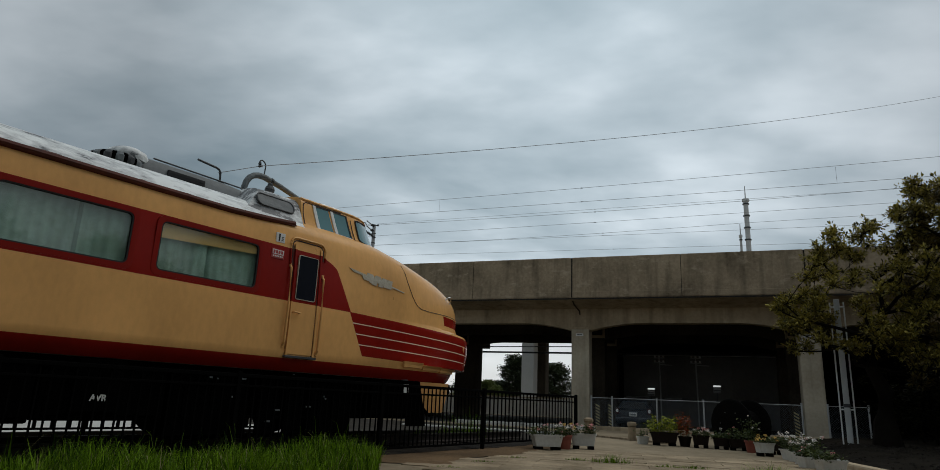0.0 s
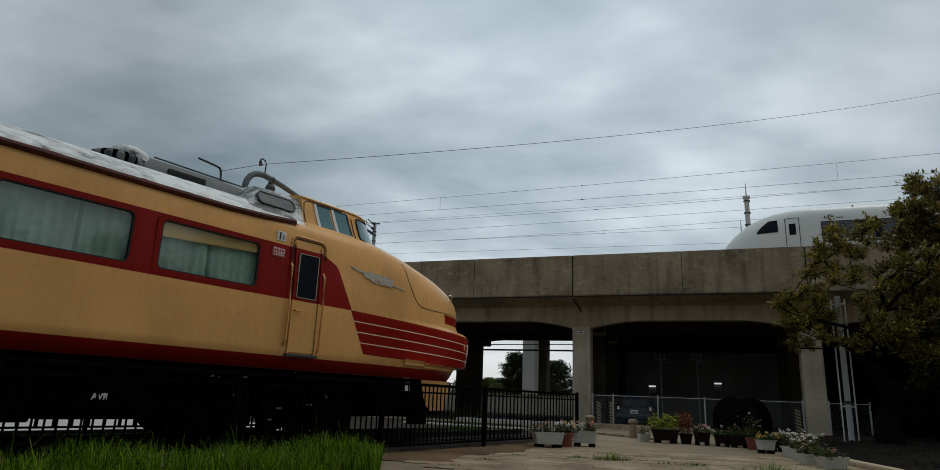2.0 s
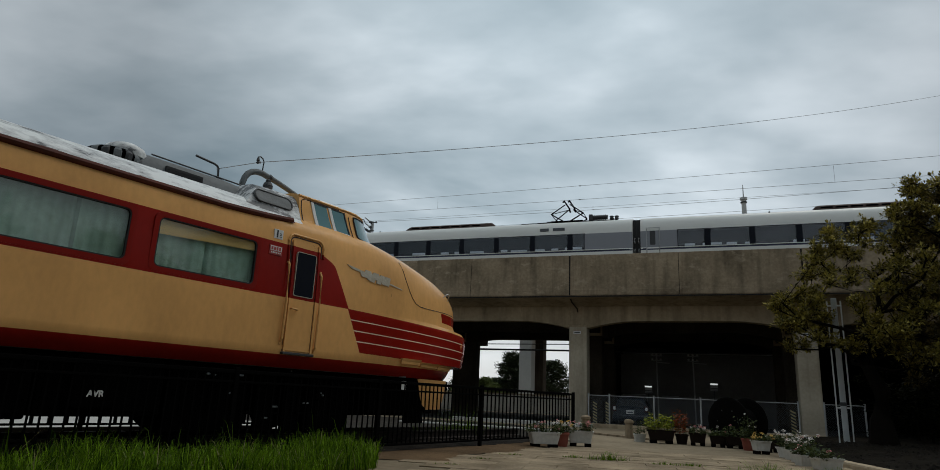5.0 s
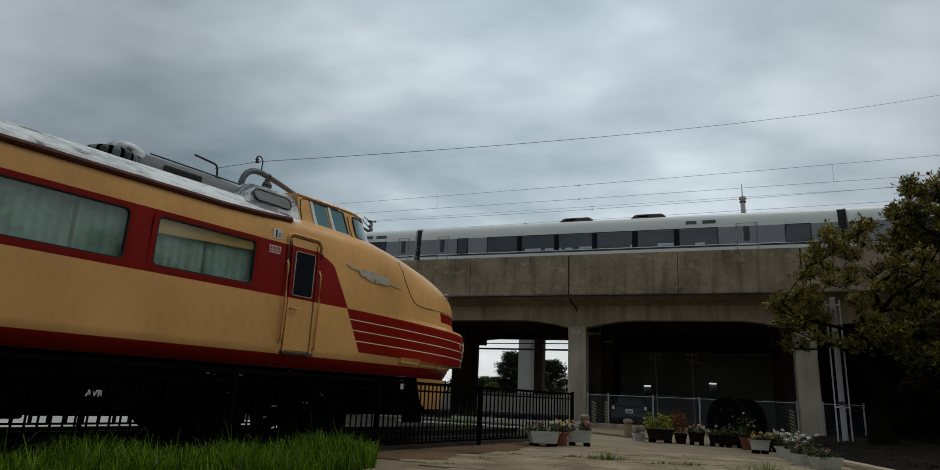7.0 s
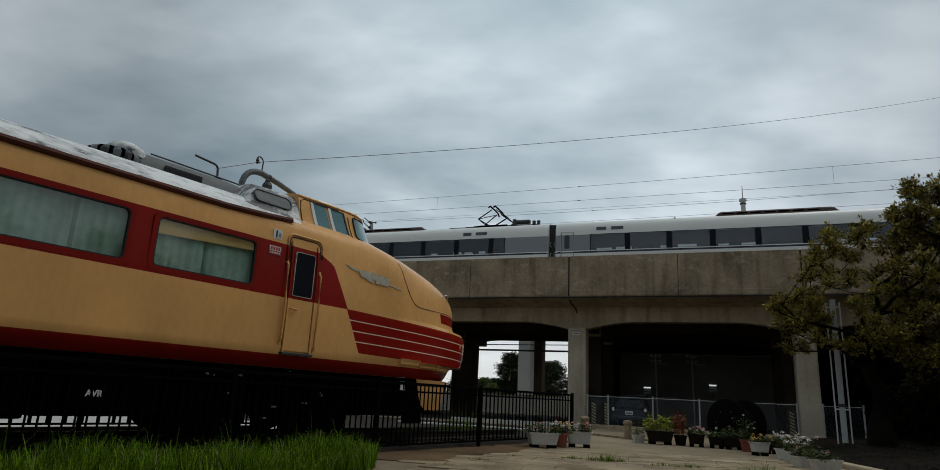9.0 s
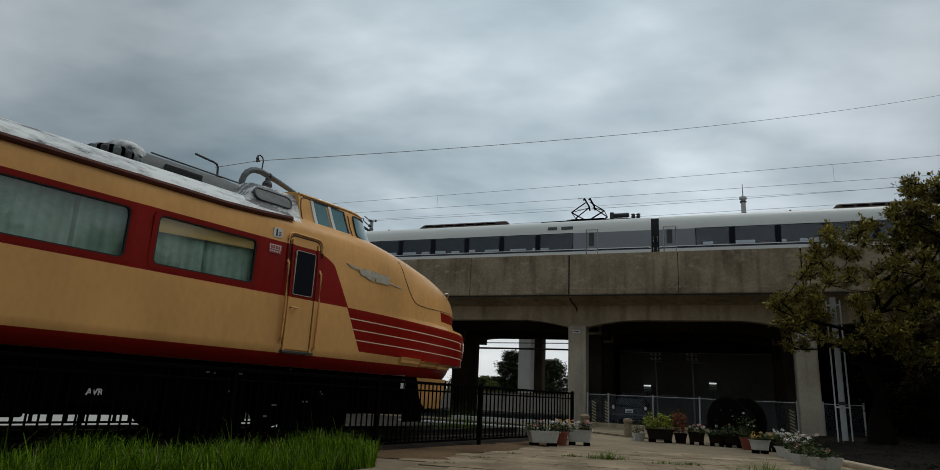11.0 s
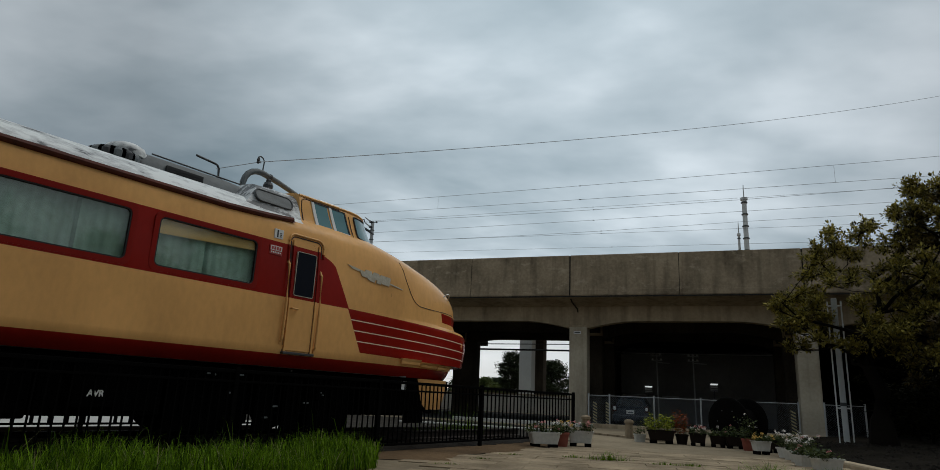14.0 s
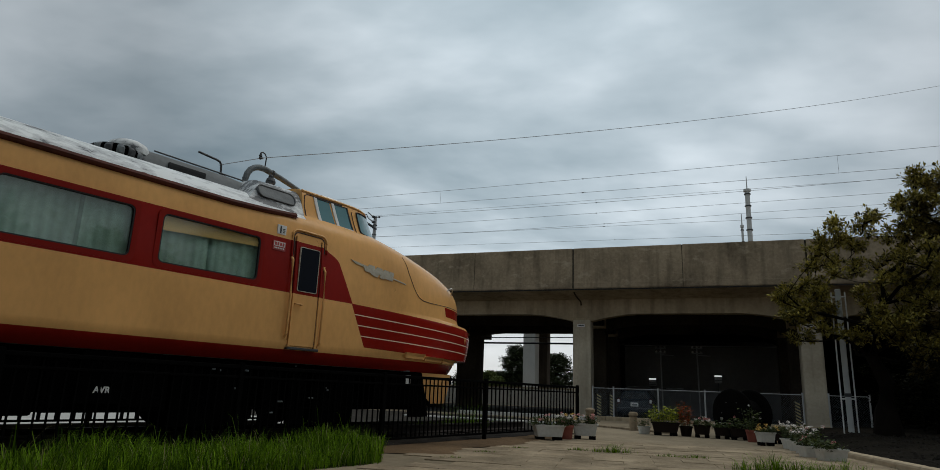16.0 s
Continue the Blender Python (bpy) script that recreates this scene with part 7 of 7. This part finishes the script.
def broad_tree(base, label, seed, side, tops, lows, depth, clusters, per, leaf_size, trunk_r, trunk_h, leafm="leaf", gaps=()):
    """A lopsided crown: tops and lows give its height over the sideways reach, in metres from the trunk."""
    r = random.Random(seed)
    t = thing("tree", pose(*base), label, "tree", "trees")
    ex = Vector((*side, 0)).normalized()
    ey = Vector((-ex.y, ex.x, 0))
    pts = [Vector((r.uniform(-0.06, 0.06) * k, r.uniform(-0.06, 0.06) * k, trunk_h * k / 6 - 0.1 * (k == 0))) for k in range(7)]
    part("trunk", pipe(bmesh.new(), pts, [trunk_r * (1.5, 1.0, 0.8, 0.6, 0.45, 0.32, 0.2)[k] for k in range(7)], 10), M["bark"], t, smooth=60)
    x0, x1 = tops[0][0], tops[-1][0]
    def at(tab, x):
        for (a, za), (b, zb) in zip(tab, tab[1:]):
            if x <= b:
                return za + (zb - za) * (x - a) / (b - a)
        return tab[-1][1]
    verts, faces = [], []
    twigs = bmesh.new()

    def blade(p, d, size):
        """One pointed leaf with a folded midrib, from p towards d."""
        s = d.cross(Vector((r.uniform(-0.5, 0.5), r.uniform(-0.5, 0.5), 1))).normalized() * size * r.uniform(0.15, 0.22)
        sag = Vector((0, 0, -size * r.uniform(0.02, 0.14)))
        n = len(verts)
        m, e = p + d * size * 0.55, p + d * size + sag
        verts.extend((p, m - s, e, m + s))
        faces.append((n, n + 1, n + 2, n + 3))

    def whorl(c, d, size):
        """A rosette of leaves at a twig's end."""
        for k in range(r.randint(9, 14)):
            v = Vector((r.gauss(0, 1), r.gauss(0, 1), r.gauss(0, 1))).normalized()
            blade(c + v * size * 0.25, (d * r.uniform(0.1, 1.0) + v * 0.95).normalized(), size * r.uniform(0.65, 1.2))
    nodes = [(q, trunk_r * 0.36) for q in pts[3:]]
    made = tries = 0
    while made < clusters and tries < 40 * clusters:
        tries += 1
        x = r.uniform(x0, x1)
        lo, hi = at(lows, x), at(tops, x)
        z = lo + (hi - lo) * r.random() ** 0.85
        if any(a < x < b and c < z < d for a, b, c, d in gaps):
            continue
        room = depth * math.sqrt(max(0.0, 1 - ((z - (lo + hi) / 2) / (hi - lo + 0.01) * 1.7) ** 2)) * (1 - 0.35 * abs(x) / max(-x0, x1))
        y = r.uniform(-1, 1) * room
        c = ex * x + ey * y + Vector((0, 0, z))
        # grow from the nearest branch below and inside
        o, ro = min(nodes, key=lambda n: (n[0] - c).length + 1.6 * max(0.0, n[0].z - c.z + 0.2))
        if made > 9 and (o - c).length > 1.9:
            continue
        mid = o.lerp(c, 0.5) + Vector((r.uniform(-0.14, 0.14), r.uniform(-0.14, 0.14), r.uniform(-0.22, 0.02)))
        rr = max(0.012, ro * 0.62)
        part("limb", pipe(bmesh.new(), [o, o.lerp(mid, 0.5), mid, mid.lerp(c, 0.6), c], [rr, rr * 0.9, rr * 0.8, rr * 0.7, rr * 0.5], 5), M["bark"], t, smooth=60)
        nodes.append((c, rr * 0.75))
        out = (c - o).normalized()
        for _ in range(per):
            d = (out * 0.5 + Vector((r.gauss(0, 0.6), r.gauss(0, 0.6), r.uniform(-0.1, 1.0)))).normalized()
            q = c + d * r.uniform(0.06, 0.38) - out * r.uniform(0, 0.16)
            rod(twigs, c - out * r.uniform(0, 0.2), q, 0.007, 3, 0.003, caps=False)
            whorl(q, d, leaf_size)
        made += 1
    me = bpy.data.meshes.new("crown")
    me.from_pydata(verts, [], faces)
    me.materials.append(M[leafm])
    crown = new("crown", me)
    crown.parent = t
    crown["kind"] = "stuff"
    part("twig", twigs, M["bark"], t)["kind"] = "stuff"
    return t


broad_tree((11.3, 18.0, 0.12), "broad evergreen tree with olive green leaves in a stony bed", 3, (0.848, -0.53),
           [(-2.45, 3.85), (-1.95, 4.35), (-1.5, 5.0), (-1.3, 5.3), (-0.75, 5.9), (0.0, 6.25), (0.62, 6.5), (0.95, 7.0), (1.6, 7.35), (2.3, 7.6)],
           [(-2.45, 3.45), (-2.05, 2.35), (-1.2, 2.35), (-0.6, 2.45), (0.3, 2.1), (2.3, 1.6)], 1.7, 150, 20, 0.135, 0.27, 4.4,
           gaps=((-2.6, -1.75, 4.3, 5.4), (-1.15, -0.3, 2.85, 3.85), (-2.2, -1.35, 2.75, 3.2), (-1.9, -1.2, 4.35, 4.75)))
broad_tree((14.4, 17.4, 0.15), "taller evergreen tree with olive and bronze leaves", 9, (0.80, -0.60),
           [(-2.2, 6.1), (-1.2, 7.6), (0.0, 8.5), (2.0, 8.7), (3.0, 7.4)], [(-2.2, 1.6), (0.0, 0.5), (3.0, 1.2)], 2.4, 190, 19, 0.145, 0.2, 5.0, "bronzeleaf")


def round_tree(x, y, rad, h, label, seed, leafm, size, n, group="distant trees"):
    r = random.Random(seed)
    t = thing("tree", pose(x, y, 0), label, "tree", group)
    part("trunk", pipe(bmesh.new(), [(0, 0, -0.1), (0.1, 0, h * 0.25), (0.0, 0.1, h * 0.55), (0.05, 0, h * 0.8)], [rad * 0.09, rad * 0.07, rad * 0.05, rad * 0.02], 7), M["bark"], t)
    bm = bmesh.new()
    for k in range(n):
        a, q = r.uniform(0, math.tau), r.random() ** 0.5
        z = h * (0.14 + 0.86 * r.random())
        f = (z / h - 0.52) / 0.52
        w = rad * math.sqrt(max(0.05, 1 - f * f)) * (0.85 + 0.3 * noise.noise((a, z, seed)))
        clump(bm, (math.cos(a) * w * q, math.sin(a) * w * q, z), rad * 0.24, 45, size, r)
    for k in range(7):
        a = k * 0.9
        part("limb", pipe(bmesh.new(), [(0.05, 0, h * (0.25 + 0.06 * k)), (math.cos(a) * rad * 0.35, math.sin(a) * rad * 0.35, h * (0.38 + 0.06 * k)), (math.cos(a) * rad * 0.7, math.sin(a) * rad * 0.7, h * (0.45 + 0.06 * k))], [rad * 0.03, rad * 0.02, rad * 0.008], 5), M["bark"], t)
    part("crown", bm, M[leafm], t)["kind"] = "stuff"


for i, (u, y, h, s) in enumerate(((-22.6, 78.0, 6.4, 2.4), (-18.2, 80.0, 5.6, 2.9), (-27.0, 84.0, 3.4, 2.6), (-33.5, 90.0, 3.6, 3.0), (-14.0, 82.0, 5.2, 2.6))):
    v = VIA @ Vector((u, y, 0))
    round_tree(v.x, v.y, s, h, "dark round-headed tree beyond the viaduct", 40 + i, "farleaf", 0.34, 300)
for i, (u, y, h, s) in enumerate(((-25.6, 76.0, 3.3, 1.5), (-24.2, 75.0, 2.6, 1.2), (-29.0, 77.0, 2.4, 1.8))):
    v = VIA @ Vector((u, y, 0))
    round_tree(v.x, v.y, s, h, "pale green bush beyond the viaduct", 90 + i, "bushleaf", 0.3, 150)
# unseen trees added to dim the railcar's flank; some are mirrored in the windows
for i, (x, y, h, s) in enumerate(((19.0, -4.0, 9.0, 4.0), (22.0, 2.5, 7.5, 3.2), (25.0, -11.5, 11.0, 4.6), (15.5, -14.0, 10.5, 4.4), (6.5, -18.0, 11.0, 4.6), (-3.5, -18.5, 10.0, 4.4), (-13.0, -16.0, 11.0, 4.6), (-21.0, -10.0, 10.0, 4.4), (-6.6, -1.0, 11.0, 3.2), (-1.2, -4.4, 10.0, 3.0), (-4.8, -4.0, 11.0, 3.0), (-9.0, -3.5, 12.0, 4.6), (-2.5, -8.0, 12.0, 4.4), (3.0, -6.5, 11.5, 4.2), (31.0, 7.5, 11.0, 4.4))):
    round_tree(x, y, s, h, "unseen evergreen added to dim the railcar's flank and fill its reflections", 60 + i, "farleaf", 0.5, 120, "yard trees")


def build_shrubs():
    r = random.Random(77)
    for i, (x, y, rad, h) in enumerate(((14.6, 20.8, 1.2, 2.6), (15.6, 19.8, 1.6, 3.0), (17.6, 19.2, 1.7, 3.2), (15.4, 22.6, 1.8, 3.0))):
        t = thing("shrub", pose(x, y, 0.1), "dense evergreen shrub behind the trees, darkened for canopy shade", "shrub", "shrubs")
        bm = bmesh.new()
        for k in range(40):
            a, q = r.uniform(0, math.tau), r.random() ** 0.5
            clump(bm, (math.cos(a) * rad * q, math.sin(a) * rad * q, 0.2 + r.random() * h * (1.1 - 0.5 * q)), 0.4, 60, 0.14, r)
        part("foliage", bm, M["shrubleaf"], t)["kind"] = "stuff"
        part("stem", rod(bmesh.new(), (0, 0, -0.1), (0, 0, h * 0.7), 0.05, 6, 0.02), M["bark"], t)


build_shrubs()


# ---- grass ----
def build_grass():
    r = random.Random(21)
    g = thing("long_grass", pose(0, 0, 0), "strip of long green grass along the fence", "grass", kind="stuff")
    bm_v, bm_f = [], []
    def blade(x, y, h, lean, a, w):
        n = len(bm_v)
        dx, dy = math.cos(a), math.sin(a)
        px, py = -dy * w, dx * w
        for f, wd in ((0, 1.0), (0.45, 0.8), (0.8, 0.45)):
            o = lean * f * f
            bm_v.extend(((x + dx * o - px * wd, y + dy * o - py * wd, h * f), (x + dx * o + px * wd, y + dy * o + py * wd, h * f)))
        bm_v.append((x + dx * lean, y + dy * lean, h * (1 - 0.25 * lean / h)))
        bm_f.extend(((n, n + 1, n + 3, n + 2), (n + 2, n + 3, n + 5, n + 4), (n + 4, n + 5, n + 6)))
    made = 0
    while made < 30000:
        p = 5.97 + 0.10 * noise.noise((made * 0.37, 3, 1)) + 1.38 * r.random()
        s = r.uniform(-2.5, 8.4)
        edge = 6.60 + (p - 6.19) * 1.05 + 0.18 * noise.noise((p * 3, 0, 5))
        if s > edge:
            continue
        x, y = on_train(s, p)
        k = 0.78 + 0.55 * noise.noise((x * 0.9, y * 0.9, 1.7)) + 0.45 * noise.noise((x * 3.1, y * 3.1, 4.2))
        h = (0.13 + 0.34 * r.random() ** 1.4) * max(0.4, k)
        if r.random() < 0.02:
            h *= 1.55
        blade(x, y, h, h * r.uniform(0.1, 0.75), r.uniform(0, math.tau), r.uniform(0.003, 0.007))
        made += 1
    soil = bmesh.new()
    quad = [on_train(a, b) for a, b in ((-3.0, 6.0), (6.3, 6.0), (7.9, 7.45), (-3.0, 7.45))]
    soil.faces.new([soil.verts.new((x, y, 0.016)) for x, y in quad])
    part("turf_soil", soil, M["soil"], g)
    me = bpy.data.meshes.new("blades")
    me.from_pydata(bm_v, [], bm_f)
    me.materials.append(M["grass"])
    o = new("blades", me)
    o.parent = g
    o["kind"] = "stuff"
    # weeds in the paving joints
    for i, (x, y, rad, h, n) in enumerate(((2.48, 11.58, 0.26, 0.15, 260), (1.9, 11.77, 0.13, 0.06, 110), (3.3, 11.2, 0.14, 0.06, 110), (3.74, 11.17, 0.18, 0.07, 140), (4.25, 9.5, 0.36, 0.26, 420), (4.75, 9.45, 0.30, 0.20, 220), (5.35, 9.7, 0.30, 0.22, 160), (-0.25, 9.6, 0.14, 0.04, 80), (0.24, 10.7, 0.14, 0.04, 80), (0.84, 11.76, 0.16, 0.035, 80),
            (-0.43, 14.9, 0.20, 0.55, 120), (-0.03, 15.4, 0.26, 0.80, 170), (0.45, 16.1, 0.20, 0.50, 110), (-1.05, 14.2, 0.22, 0.42, 120), (0.95, 17.1, 0.20, 0.48, 100))):
        w = thing("weed_tuft", pose(x, y, 0.012), "small tuft of weeds growing in a paving joint" if h < 0.4 else "tall rank weeds growing behind the black fence", "weed", "weed tufts")
        v, f = len(bm_v), 0
        bm_v.clear(); bm_f.clear()
        for _ in range(n):
            k = r.choice((-0.9, -0.35, 0.1, 0.15, 0.8))
            a, q = r.uniform(0, math.tau), rad * min(1.2, abs(r.gauss(0, 0.45)))
            hh = h * r.uniform(0.25, 1.35) * (1.05 - 0.55 * q / rad) * (1.0 - 0.4 * abs(k))
            blade(k * rad * 1.2 + math.cos(a) * q * 0.9, math.sin(a) * q * 0.6, max(0.012, hh), max(0.012, hh) * r.uniform(0.3, 1.3), a + r.gauss(0, 0.7), 0.0035)
        me = bpy.data.meshes.new("weed_blade")
        me.from_pydata(bm_v, [], bm_f)
        me.materials.append(M["grass"])
        o = new("weed_blade", me)
        o.parent = w
        o["kind"] = "stuff"


build_grass()


# ---- paving slabs ----
def build_dirt():
    """Earth washed over the paving along the foot of the fence, with a ragged edge."""
    d = thing("dirt_patch", pose(0, 0, 0), "reddish brown earth washed over the paving along the fence", "dirt", kind="stuff")
    bm = bmesh.new()
    rows = []
    for k in range(241):
        f = k / 240
        a = Vector((-1.75, 10.0, 0)).lerp(Vector((2.1, 15.9, 0)), f)
        n = Vector((0.83, -0.56, 0))
        w = min(1.0, 0.25 + 6 * f) * (1.25 - 0.65 * f) * (1 + 0.35 * noise.noise((f * 5, 1, 0)) + 0.12 * noise.noise((f * 31, 2, 0)) + 0.10 * noise.noise((f * 110, 2, 4)))
        rows.append([bm.verts.new((*(a + n * (w * g - 0.2)).xy, 0.012 + 0.020 * (1 - g ** 3) * min(1.0, 8 * f, 8 * (1 - f)) + 0.005 * noise.noise((f * 40, g * 5, 3)))) for g in (0.0, 0.3, 0.6, 0.85, 1.0)])
    for p, q in zip(rows, rows[1:]):
        for k in range(4):
            bm.faces.new((p[k], q[k], q[k + 1], p[k + 1]))
    part("earth", bm, M["dirt"], d, smooth=60)["kind"] = "stuff"


build_dirt()


def build_paving():
    p = thing("paving", pose(-0.6, 8.2, 0.0, 0, 0, -12), "worn brown-grey concrete paving slabs laid in courses", "paving", kind="structure")
    r = random.Random(8)
    meshes = []
    for k in range(4):
        bm = boxed(0.003, 0.897, 0.003, 0.447, -0.06, 0.012, bevel=0.005)
        o = part("paving_slab", bm, M["slab"], p)
        meshes.append(o.data)
        bpy.data.objects.remove(o)
    made = 0
    for j in range(18):
        for i in range(20):
            x = -2.5 + i * 0.9 + (0.45 if j % 2 else 0.0)
            y = -1.2 + j * 0.45
            v = pose(-0.6, 8.2, 0, 0, 0, -12) @ Vector((x, y, 0))
            s = v.x * 0.581 + v.y * 0.814
            q = -v.x * 0.814 + v.y * 0.581
            if q > 7.2 or (s < 7.0 + (q - 6.19) * 1.05 and q > 5.85) or v.x > 6.95 + 0.13 * (v.y - 12) or made >= 300:
                continue
            o = new("paving_slab", meshes[(i + j) % 4])
            o.parent = p
            o.location = (x, y, r.uniform(-0.004, 0.006))
            o.rotation_euler = (r.uniform(-0.004, 0.004), r.uniform(-0.004, 0.004), r.uniform(-0.004, 0.004))
            made += 1


build_paving()

motions()
